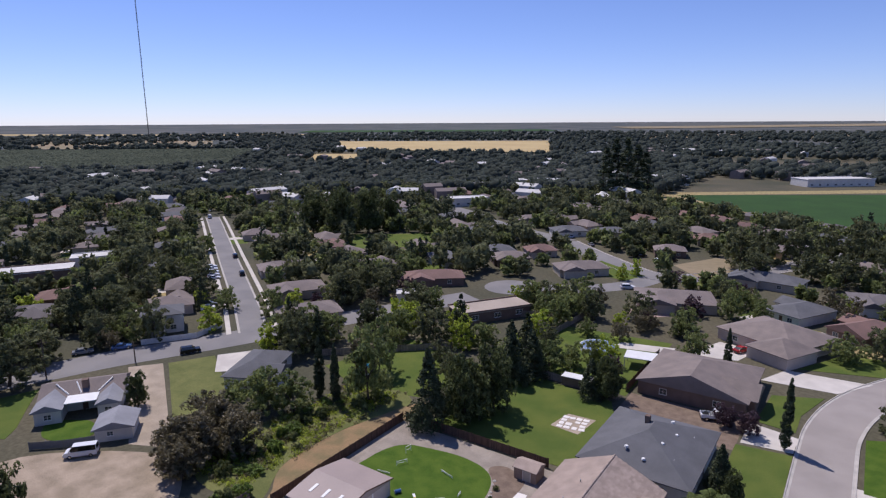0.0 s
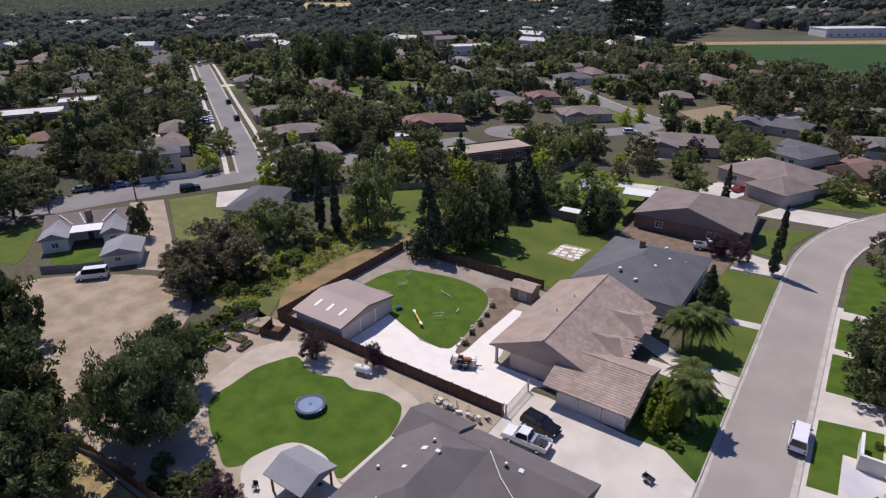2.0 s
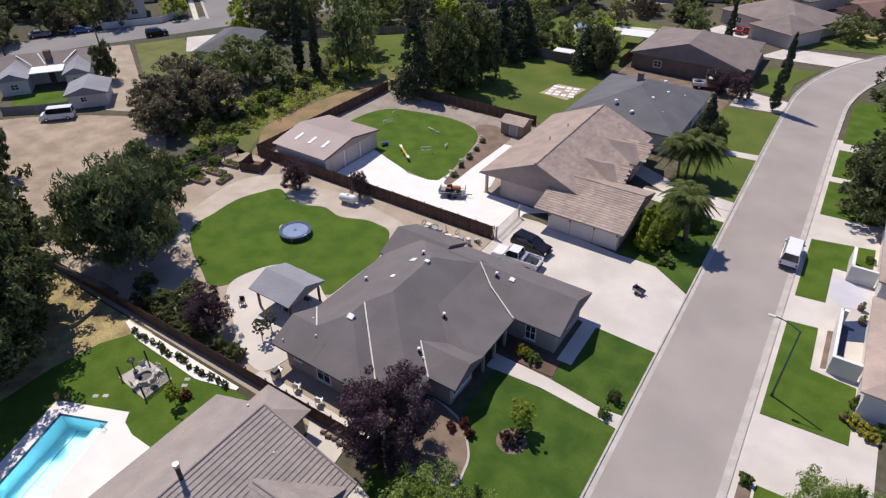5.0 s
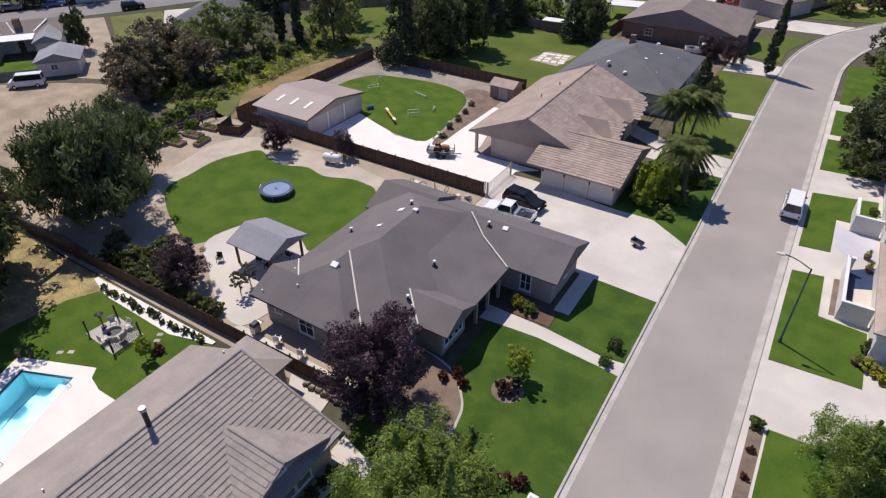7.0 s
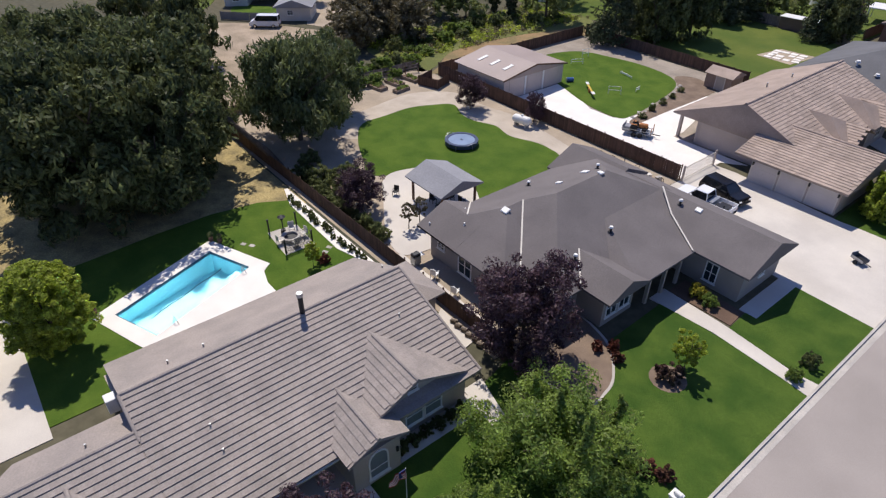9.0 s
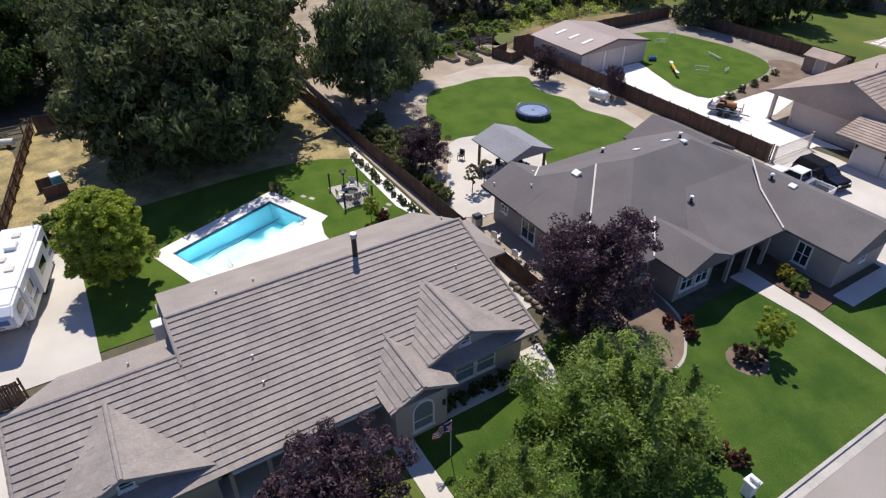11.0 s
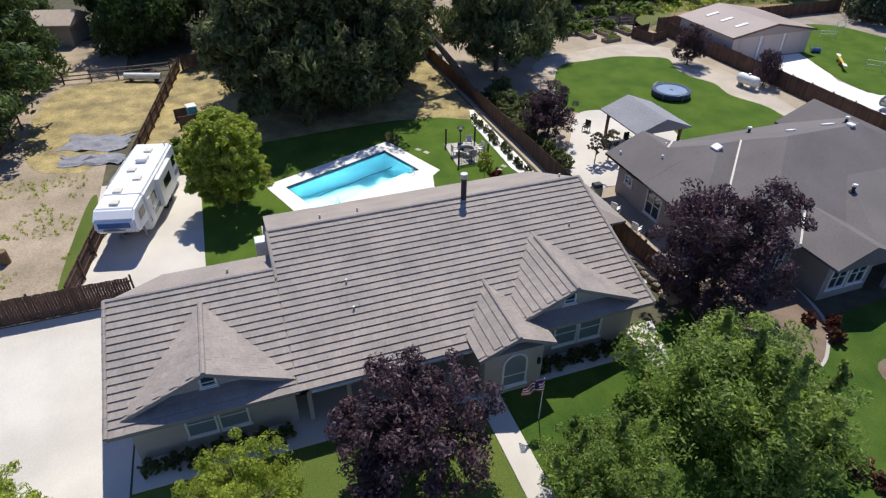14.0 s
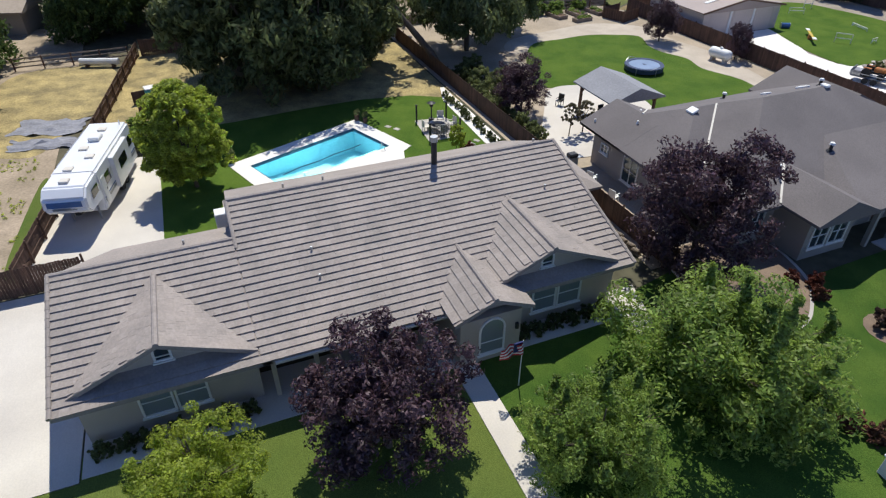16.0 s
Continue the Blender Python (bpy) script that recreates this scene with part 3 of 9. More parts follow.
patch("yard_soil", [(-70.5, 19.2), (-70.5, 50.9), (-26.9, 50.9), (-26.9, 44), (-20, 22), (-20, 19.2)], 0.030, GRAVEL, "tan gravel and bare soil round the back lawn", "yard")
patch("back_lawn_1", [(-58.6, 33.1), (-59.0, 36.9), (-59.2, 40.5), (-58.2, 43.4), (-56.6, 45.7), (-53.4, 44.5), (-51.0, 44.5), (-48.3, 45.5), (-45.3, 44.9), (-42.2, 46.0), (-40.2, 46.1), (-37.8, 45.3), (-35.9, 40.8), (-36.0, 32.8), (-40.4, 33.9), (-43.6, 33.9), (-45.5, 31.4), (-46.0, 28.6), (-47.6, 26.9), (-50.7, 28.2), (-54.9, 30.2)], 0.066, LAWN, "curving bright green back lawn with a trampoline", "lawn", True)
patch("lawn_border", [(-60.6, 31.0), (-62.4, 37.5), (-63.0, 44.0), (-59.6, 48.6), (-54.2, 48.6), (-48.9, 49.5), (-41.0, 48.6), (-36.3, 47.0), (-34.8, 42.0), (-40.0, 40.0), (-52.0, 38.0), (-56.0, 29.6)], 0.045, PALE_PATH, "pale beaten sand round the back lawn", "path", True)
patch("house_strip", [(-35.85, 32.4), (-35.75, 40.8), (-35.3, 40.8), (-35.4, 32.4)], 0.072, CONCRETE, "thin concrete strip between lawn and house", "path")
patch("patio_1", [(-46.2, 29.8), (-44.3, 33.6), (-40, 34.2), (-36.4, 32.4), (-33.6, 30.6), (-33.2, 22.2), (-36.3, 21.6), (-42.4, 25.2), (-45.6, 27.4)], 0.075, CONCRETE, "pale concrete patio round the timber gazebo", "patio", True)
patch("path_6", [(-34, 20.2), (-34, 21.4), (-20.2, 21.3), (-20.2, 20.4)], 0.07, CONCRETE, "narrow concrete side path between fence and house", "path")
patch("concrete_yard", [(-53.4, 52.0), (-53.4, 62.0), (-51.8, 61.4), (-48.0, 60.3), (-44.9, 58.7), (-41.2, 58.7), (-40.0, 60.8), (-39.1, 74.2), (-36.6, 74.4), (-33.4, 62), (-33.4, 59.9), (-24.2, 59.9), (-26.4, 58.2), (-26.4, 51.7)], 0.05, DECK, "bright concrete yard in front of the workshop", "yard")
patch("back_lawn_2", [(-62.4, 64.0), (-63.2, 69.5), (-62.4, 73.5), (-60.5, 75.9), (-57.3, 76.9), (-51.2, 77.9), (-45.7, 77.0), (-42.6, 74.0), (-41.0, 67.6), (-40.1, 60.8), (-41.0, 59.0), (-45.2, 59.2), (-49.4, 60.5), (-53.3, 61.9)], 0.064, LAWN, "oval green back lawn with toys on it", "lawn", True)
patch("mulch_border", [(-39.4, 59.8), (-40.4, 67.3), (-42.0, 73.6), (-45.0, 77.4), (-42.8, 79.4), (-39.0, 77.8), (-38.1, 75.3), (-38.2, 65.1), (-38.2, 59.6)], 0.056, BED_SOIL, "brown mulch border between lawn and concrete", "planting bed", True)
patch("yard_gravel", [(-66.5, 51.3), (-66.5, 82.4), (-27, 82.4), (-27, 51.3)], 0.028, GREY_GRAVEL, "greyish gravel border round the oval lawn", "yard")
patch("back_lawn_3", [(-62, 83.6), (-62, 108), (-54, 114.5), (-37, 112), (-33.4, 104), (-33.4, 84.4)], 0.05, LAWN_DRY, "large pale green back lawn in long tree shade", "lawn")
patch("stone_pad", [(-43, 96.3), (-42, 102.3), (-36.6, 102.6), (-37.4, 95.8)], 0.055, GRAVEL, "square gravel pad set with pale stones on the lawn", "patio")
patch("dry_grass_1", [(-72, -7.6), (-72, 19.0), (-46.4, 19.0), (-46.4, -11.6), (-53, -10.6)], 0.046, STRAW, "patch of dry yellow grass under tall trees", "grass")
patch("caravan_pad", [(-45.4, -12.9), (-45.2, -5.9), (-31.5, -5.9), (-31.5, -12.9)], 0.060, CONCRETE, "pale concrete pad under the parked caravan", "driveway")
patch("dirt_track", [(-85, -22.5), (-85, -12.9), (-31, -12.9), (-31, -22.5)], 0.034, EARTH, "bare tan dirt track beside the board fence", "track")
patch("dry_grass_2", [(-68.5, -18), (-67.5, -10), (-58, -9.6), (-54.6, -12), (-55.5, -18.5), (-60, -20)], 0.042, STRAW, "yellow dry grass in the fenced paddock", "grass", True)
patch("weed_strip", [(-43, -13.6), (-33, -14.2), (-33, -13.0), (-43, -12.95)], 0.044, LAWN_DRY, "strip of green weeds along the fence", "grass", True)
patch("grey_yard", [(-70, -40), (-70, -22.6), (-31, -22.6), (-31, -40)], 0.032, EARTH, "bare neighbouring yard with parked cars", "yard")
# across the street
for i, pts in enumerate(([(4.5, 59.4), (4.5, 71.8), (11, 73.2), (11, 67), (7.3, 66.8), (7.3, 59.8)], [(4.5, 40.9), (4.5, 54.7), (7.2, 55.1), (7.3, 48.7), (11, 48.4), (11, 41.3)],
                         [(5.6, 22), (5.6, 33.6), (14, 34), (14, 22)], [(4.6, 78.5), (4.6, 88.5), (11, 89), (11, 79)], [(4.7, 90.3), (4.7, 100), (11, 100.5), (11, 90.8)], [(4.9, 103), (5.0, 122), (11, 125), (13, 103)])):
    patch(f"lawn_{i + 4}", pts, 0.10, LAWN, "trimmed lawn between pale concrete strips", "lawn")
patch("driveway_3", [(3.85, 20), (3.85, 104), (13, 104), (13, 20)], 0.055, CONCRETE, "continuous pale concrete frontage across the street", "driveway")
# plots further along the street
patch("lawn_10", [(-13.6, 56.3), (-13.6, 70.6), (-4.99, 70.2), (-4.99, 53.3), (-9.2, 56.3)], 0.064, LAWN_DEEP, "shaded front lawn under palms", "lawn")
patch("path_7", [(-16, 70.4), (-16, 73.0), (-5, 72.8), (-5, 69.8)], 0.07, CONCRETE, "concrete front path", "path")
patch("path_8", [(-24, 79), (-24, 82), (-12, 76), (-5, 75.6), (-5, 72.9), (-13.4, 73.2)], 0.06, CONCRETE, "wide concrete driveway between two houses", "driveway")
patch("lawn_11", [(-13.6, 76.4), (-13.6, 88.4), (-4.99, 89.6), (-4.99, 75.4)], 0.064, LAWN_DRY, "pale green front lawn", "lawn")
patch("path_9", [(-14, 88.6), (-14, 90.2), (-5, 91.4), (-5, 89.5)], 0.075, CONCRETE, "concrete front path", "path")
patch("lawn_12", [(-13.6, 90.4), (-13.6, 108), (-4.99, 109), (-4.99, 91.2)], 0.064, LAWN_DRY, "pale green front lawn", "lawn")
patch("driveway_4", [(-13, 109), (-13, 118), (-4.7, 116), (-5, 110)], 0.06, CONCRETE, "pale concrete driveway", "driveway")
patch("lawn_13", [(-12, 119), (-11, 133), (-2, 137), (-5.2, 126), (-5.4, 118)], 0.064, LAWN_DRY, "front lawn on the bend of the street", "lawn")
patch("driveway_5", [(-14, 140), (-10, 149), (6, 150), (0, 141)], 0.06, CONCRETE, "concrete driveway on the bend", "driveway")
patch("lawn_14", [(-8, 151), (0, 166), (18, 170), (8.5, 156)], 0.064, LAWN_DRY, "front lawn on the bend with brown patches", "lawn")
# behind the gardens
patch("dirt_lot", [(-108, 22), (-112, 36), (-93, 50), (-80, 45), (-74, 34), (-74, 18), (-88, 8)], 0.03, EARTH, "bare tan dirt lot with a parked van", "lot", True)
patch("dirt_lane", [(-135, 67), (-130.5, 72.8), (-101.5, 56.5), (-96, 51), (-101, 48.6)], 0.034, GRAVEL, "pale dirt lane up to the cross street", "track")
patch("weed_lot", [(-129.6, 73.6), (-124.6, 82.6), (-107, 73), (-94, 62), (-101, 57)], 0.036, WEEDS, "dry weedy lot between lane and house", "lot")
patch("corner_drive", [(-124.4, 83.2), (-119.5, 90), (-110, 82), (-116, 76.5)], 0.04, CONCRETE, "pale concrete drive at the cross street", "driveway")
patch("orange_strip", [(-69.6, 54), (-73.6, 60), (-73.6, 72), (-71.8, 80), (-69.5, 88), (-66.8, 88), (-66.8, 53)], 0.032, RUST_EARTH, "strip of orange earth along the back fence", "track", True)
patch("weed_bank", [(-84, 50), (-88, 66), (-82, 86), (-76, 92), (-69.8, 89), (-71.9, 80), (-73.7, 72), (-73.7, 60), (-69.0, 50)], 0.03, WEEDS, "bank of tall green weeds", "grass", True)
patch("side_lawn", [(-139, 50), (-131, 44.5), (-124, 40), (-121, 37), (-127, 34), (-141, 43)], 0.05, LAWN_DRY, "small lawn beside the cross street", "lawn")
patch("oval_yard", [(-121.2, 44.6), (-117, 41.3), (-112.3, 42.2), (-109.6, 46.2), (-112.5, 48.6), (-116.4, 48.8)], 0.05, LAWN, "round green lawn inside a curved wall", "lawn", True)
patch("rear_garden", [(-98, 93), (-84, 88.5), (-70, 92), (-66, 113), (-92, 118)], 0.02, LAWN_DRY, "dull green garden with a small pool", "lawn")
patch("brown_house_garden", [(-62, 117), (-35.5, 116), (-35.5, 152), (-64, 150)], 0.014, LAWN_DRY, "dull lawn behind the brown house", "lawn")
patch("brown_house_path", [(-47, 141.5), (-34, 144.5), (-34, 149), (-46.5, 146)], 0.03, CONCRETE, "pale slabs laid behind the brown house", "path")
patch("pink_patio", [(-54, 171), (-47.5, 169), (-39, 176.5), (-41, 178.5), (-53, 178)], 0.03, CLAY_PAVING, "pinkish paved patio behind a taupe house", "patio")
patch("side_drive", [(-31, 146), (-20, 149), (-17, 158.5), (-26, 160)], 0.03, CONCRETE, "pale concrete drive with a parked red car", "driveway")
patch("shade_bed", [(-35, 105.5), (-13.5, 105.5), (-13.5, 118.2), (-35, 118.2)], 0.016, BED_SOIL, "brown bed between two houses", "planting bed")
patch("brown_lot", [(-58, 240), (-44, 268), (-36, 243), (-44, 223)], 0.04, FALLOW, "bare brown corner lot", "lot")
patch("corner_lawn", [(-66, 206), (-62, 217), (-84, 232), (-86, 214)], 0.05, LAWN_DRY, "green corner lawn with two small trees", "lawn")
patch("crop_field", [(-116, 474), (-62, 412), (-17, 362), (14, 380), (130, 430), (260, 560), (120, 640), (17, 560)], 0.04, CROP, "large flat green crop field", "field")
patch("crop_margin", [(-150, 470), (-70, 395), (-55, 405), (-110, 478), (40, 590), (30, 610)], 0.036, STRAW, "dry margin of the crop field", "field")
patch("park_lawn", [(-190, 190), (-150, 225), (-170, 250), (-215, 215)], 0.05, LAWN_DRY, "pale park lawn between trees", "lawn")


def land(x, y):
    r = math.hypot(x, y)
    return 0 if r <= 1200 else 44 * ((r - 1200) / 3650) ** 1.4


def far_field(name, x0, x1, y0, y1, turn, material, label):
    """A field near the horizon, laid on the rising ground."""
    bm, m = bmesh.new(), pose(0, 0, 0, 0, 0, turn)
    rows = []
    for i in range(9):
        row = []
        for j in range(9):
            p = m @ Vector((x0 + (x1 - x0) * i / 8, y0 + (y1 - y0) * j / 8, 0))
            row.append(bm.verts.new((p.x, p.y, land(p.x, p.y) + 2.0)))
        rows.append(row)
    for a, b in zip(rows, rows[1:]):
        for j in range(8):
            bm.faces.new((a[j], b[j], b[j + 1], a[j + 1]))
    tagged(part(name, bm, material), label, "field", kind="structure")


def draped(name, a, b, c, d, material, label, lift=1.5):
    """A four-cornered far field laid on the rising ground."""
    bm, n = bmesh.new(), 12
    a, b, c, d = (Vector(p) for p in (a, b, c, d))
    rows = []
    for i in range(n + 1):
        p, q = a.lerp(d, i / n), b.lerp(c, i / n)
        rows.append([bm.verts.new((*(w := p.lerp(q, j / n)), land(*w) + lift)) for j in range(n + 1)])
    for r, t in zip(rows, rows[1:]):
        for j in range(n):
            bm.faces.new((r[j], r[j + 1], t[j + 1], t[j]))
    tagged(part(name, bm, material), label, "field", kind="structure")


draped("wheat_field_1", (-879, 909), (-459, 987), (-706, 1516), (-1191, 1223), WHEAT, "pale ripe wheat field far away")
draped("wheat_field_2", (-689, 646), (-629, 681), (-744, 807), (-817, 767), WHEAT, "strip of pale stubble", 0.3)
draped("fallow_1", (-547, 1768), (30, 1977), (34, 2322), (-656, 2119), FALLOW, "pinkish ploughed field near the horizon")
draped("fallow_5", (-1443, 570), (-1158, 805), (-1535, 1069), (-1972, 782), FALLOW, "dull reddish tan field behind the orchard")
far_field("fallow_2", 900, 2600, 2900, 3300, 35, FALLOW, "tan field on the horizon")
far_field("field_green", -600, 500, 2600, 2900, 35, CROP, "dark green field near the horizon")
far_field("fallow_3", -1900, -500, 2200, 2350, 35, WHEAT, "pale strip of stubble near the horizon")
far_field("fallow_4", -2600, -1200, 1700, 1800, 35, FALLOW, "tan strip of ploughed land near the horizon")

# ---- houses ----
def house_tiled():
    h = thing("house", "beige stucco ranch house with a tile roof and two gables", "house", -25, 4)
    o = (-25, 4)

    def at(ob):
        ob.location.x -= o[0]
        ob.location.y -= o[1]
        return ob
    for span in ((-24.6, -18.8, -9.0, -2.2, 0, 2.62), (-26.5, -24.6, -7.0, -2.2, 0, 2.62), (-31.9, -20.6, -2.2, 6.3, 0, 2.62), (-31.9, -18.6, 9.3, 15.3, 0, 2.62), (-31.9, -17.15, 6.3, 9.3, 0, 2.7)):
        at(part("wall", boxes(span), STUCCO, h))
    at(part("side_wall", boxes((-29.6, -25.8, 15.3, 18.6, 0, 2.45)), STUCCO, h))
    # main roof: front slope down to x = -18, high ridge over the long part, low ridge over the garage end
    at(part("roof", roof_form(-32.6, -18, -2.0, 16.0, 2.72, 2.85, "y", False, False, ridge=-26.5, z_far=2.86), TILE, h))
    bm = roof_form(-27.0, -18, -9.6, -1.6, 2.72, 2.08, "y", False, False, ridge=-24.25, z_far=3.85)
    for v in bm.verts:
        if v.co.x < -26 and v.co.y < -9:
            v.co.y = -7.4
    at(part("garage_roof", bm, TILE, h))
    at(part("side_roof", roof_form(-30.2, -25.4, 14, 19.2, 2.5, 0.9, "y", False, True), TILE, h))
    for name, x, y, half, z, rise in (("gable_roof", -18.58, -5.55, 3.5, 2.96, 1.54), ("gable_roof", -18.32, 11.5, 3.7, 2.94, 1.64), ("porch_roof", -16.9, 7.85, 1.95, 2.92, 0.86)):
        at(part(name, roof_form(x - 5.5, x - 0.62, y - half, y + half, z, rise, "x", False, False, thick=0.12), TILE, h))
        for s in (-1, 1):
            bm = bmesh.new()
            e = [(y, z + rise), (y + s * half, z), (y + s * half, z - 0.12), (y, z + rise - 0.14)]
            q = [bm.verts.new((x, *p)) for p in e] + [bm.verts.new((x - 0.62, *p)) for p in e]
            for f in ((0, 1, 2, 3), (7, 6, 5, 4), (0, 4, 5, 1), (1, 5, 6, 2), (2, 6, 7, 3), (3, 7, 4, 0)):
                bm.faces.new([q[i] for i in f])
            bmesh.ops.recalc_face_normals(bm, faces=bm.faces[:])
            at(part("verge", bm, TILE, h))
        bm = bmesh.new()
        v = [bm.verts.new(p) for p in ((x - 0.58, y - half + 0.35, z - 0.05), (x - 0.58, y + half - 0.35, z - 0.05), (x - 0.58, y, z + rise - 0.16))]
        w = [bm.verts.new((x - 0.7, *q.co[1:])) for q in v]
        bm.faces.new(v), bm.faces.new(w[::-1])
        for i in range(3):
            j = (i + 1) % 3
            bm.faces.new((v[i], w[i], w[j], v[j]))
        bmesh.ops.recalc_face_normals(bm, faces=bm.faces[:])
        at(part("gable_wall", bm, STUCCO, h))
        bm = bmesh.new()
        for s in (-1, 1):
            a, b = Vector((x, y, z + rise + 0.03)), Vector((x, y + s * half, z + 0.03))
            q = [bm.verts.new(p) for p in (a + Vector((0.03, 0, 0)), b + Vector((0.03, 0, 0)), b - Vector((-0.03, 0, 0.2)), a - Vector((-0.03, 0, 0.2)))]
            r = [bm.verts.new(p.co - Vector((0.07, 0, 0))) for p in q]
            bm.faces.new(q), bm.faces.new(r[::-1])
            for i in range(4):
                j = (i + 1) % 4
                bm.faces.new((q[i], r[i], r[j], q[j]))
        bmesh.ops.recalc_face_normals(bm, faces=bm.faces[:])
        at(part("barge_board", bm, TILE, h))
    for y, x in ((-5.55, -19.16), (11.5, -18.90)):
        at(window(h, x, y, 3.2, 0.7, 0.5, "+x", WHITE, mullion=False, arch=True))
    for y, w in ((-6.25, 1.3), (-4.9, 1.3)):
        at(window(h, -18.8, y, 0.75, w, 1.6, "+x", WHITE, mullion=False, glass=GLASS_PALE))
    for y, w in ((11.35, 1.35), (12.75, 1.35)):
        at(window(h, -18.6, y, 0.75, w, 1.6, "+x", WHITE, mullion=False, glass=GLASS_PALE))
    at(window(h, -17.15, 7.85, 0.5, 1.3, 1.45, "+x", WHITE, mullion=False, arch=True, glass=GLASS_PALE))
    at(window(h, -20.6, 3.8, 0.8, 1.5, 1.4, "+x"))
    at(panel_door(h, "front_door", -20.6, 1.2, 0.08, 1.0, 2.1, "+x", TIMBER))
    for y in (-1.6, 0.2, 2.4, 5.2):
        at(part("porch_post", boxes((-18.75, -18.55, y - 0.1, y + 0.1, 0.05, 2.6)), STUCCO, h))
    at(part("wall_lamp", boxes((-17.15, -17.01, 9.0, 9.15, 1.6, 1.95), bevel=0.02), BLACK, h))
    at(part("gutter_rail", boxes((-18.02, -17.9, -1.5, 6.0, 2.55, 2.66)), TRIM, h))
    # flue, vents
    bm = bmesh.new()
    rod(bm, (-26.4, 8.7, 5.3), (-26.4, 8.7, 6.85), 0.16, sides=12)
    fl = at(part("flue", bm, BLACK, h, "tall black metal flue pipe"))
    bm = bmesh.new()
    rod(bm, (-26.4, 8.7, 6.85), (-26.4, 8.7, 7.12), 0.21, 0.2, 12)
    part("cowl", bm, STEEL, fl)
    for x, y, z in ((-27.9, 0.9, 4.9), (-28, 3, 4.85), (-27.8, 15.5, 4.9), (-21.2, 1.2, 3.75), (-22.7, 1.2, 4.25), (-25.2, -4.2, 4.4), (-23.4, 13.8, 4.5)):
        bm = bmesh.new()
        rod(bm, (x, y, z - 0.15), (x, y, z + 0.3), 0.055, sides=8)
        rod(bm, (x, y, z - 0.16), (x, y, z + 0.02), 0.16, 0.07, 8)
        at(part("roof_vent", bm, STEEL, h))
    at(part("roof_box", boxes((-28.9, -28.2, -2.7, -2.1, 2.9, 3.9), bevel=0.03), WHITE, h))
    return h


HOUSE_1 = house_tiled()


def house_shingle():
    h = thing("house", "grey-taupe stucco ranch house with a rambling dark shingle roof", "house")
    for span in ((-32.4, -23.7, 23.3, 43.5, 0, 2.75), (-23.7, -20.0, 25.0, 43.2, 0, 2.74), (-20.0, -17.6, 27.4, 31.0, 0, 2.8), (-20.0, -19.0, 31.0, 37.8, 0, 2.75), (-24, -12.9, 37.9, 43.8, 0, 2.8), (-33.0, -28, 39.2, 44.6, 0, 2.72)):
        part("wall", boxes(span), STUCCO_G, h)
    part("roof", roof_form(-33.2, -22.9, 22.5, 34.0, 2.916, 2.284, "y", True, False), SHINGLE, h)
    part("upper_roof", roof_form(-33.2, -19.2, 24.2, 44.4, 2.92, 3.105, "y", True, True), SHINGLE, h)
    part("porch_roof", roof_form(-27.0, -16.75, 30.2, 41.5, 3.02, 1.55, "y", True, False, ridge=-23.0, inset=3.2), SHINGLE, h)
    part("bay_roof", roof_form(-24.5, -16.7, 26.75, 31.4, 2.98, 1.05, "x", False, False), SHINGLE, h)
    part("wing_roof", roof_form(-26.5, -12.25, 37.1, 44.6, 2.98, 1.65, "x", False, False), SHINGLE, h)
    part("west_roof", roof_form(-33.24, -28.5, 22.5, 28.3, 2.924, 1.286, "x", False, False), SHINGLE, h)
    part("back_roof", roof_form(-33.7, -27.0, 38.5, 45.3, 2.9, 1.5, "x", False, False), SHINGLE, h)
    # gable walls
    for x, y0, y1, z, rise in ((-12.6, 37.7, 44.0, 2.8, 1.5), (-17.05, 27.2, 30.95, 2.8, 0.95), (-33.0, 23.0, 27.8, 2.72, 1.05), (-33.3, 39.0, 44.8, 2.72, 1.25)):
        bm = bmesh.new()
        slabs = [(y0, z), (y1, z), ((y0 + y1) / 2, z + rise)]
        v = [bm.verts.new((x, *p)) for p in slabs] + [bm.verts.new((x - 0.3 if x > -30 else x + 0.3, *p)) for p in slabs]
        bm.faces.new(v[:3]), bm.faces.new(v[:2:-1])
        for i in range(3):
            j = (i + 1) % 3
            bm.faces.new((v[i], v[3 + i], v[3 + j], v[j]))
        bmesh.ops.recalc_face_normals(bm, faces=bm.faces[:])
        part("gable_wall", bm, STUCCO_G, h)
    # pale metal flashings along the hips and valleys
    for a, b in (((-28.05, 29.36, 5.2), (-22.9, 24.2, 2.94)), ((-21.7, 29.07, 4.05), (-19.35, 26.76, 3.0)), ((-16.85, 36.9, 3.14), (-20.3, 38.8, 4.04)), ((-20.3, 38.8, 4.04), (-22.6, 40.6, 4.95)), ((-33.2, 28.3, 2.95), (-30.3, 25.4, 4.22))):
        bm = bmesh.new()
        a, b = Vector(a), Vector(b)
        q = (b - a).to_track_quat("Y", "Z").to_matrix().to_4x4()
        box(bm, -0.06, 0.06, 0, (b - a).length, -0.02, 0.035, Matrix.Translation(a) @ q)
        part("flashing", bm, TRIM, h, "pale metal flashing strip")
    for y, x in ((28.4, -17.6), (29.9, -17.6)):
        window(h, x, y, 0.7, 1.3, 1.6, "+x", WHITE)
    window(h, -12.9, 40.9, 1.2, 0.8, 1.2, "+x", WHITE)
    window(h, -15.4, 37.9, 0.5, 1.1, 1.8, "-y", WHITE)
    window(h, -31.0, 23.3, 1.3, 0.9, 0.7, "-y", WHITE)
    window(h, -28.0, 23.3, 0.4, 1.6, 1.9, "-y", WHITE)
    window(h, -20.0, 26.2, 0.9, 1.0, 1.3, "+x", WHITE)
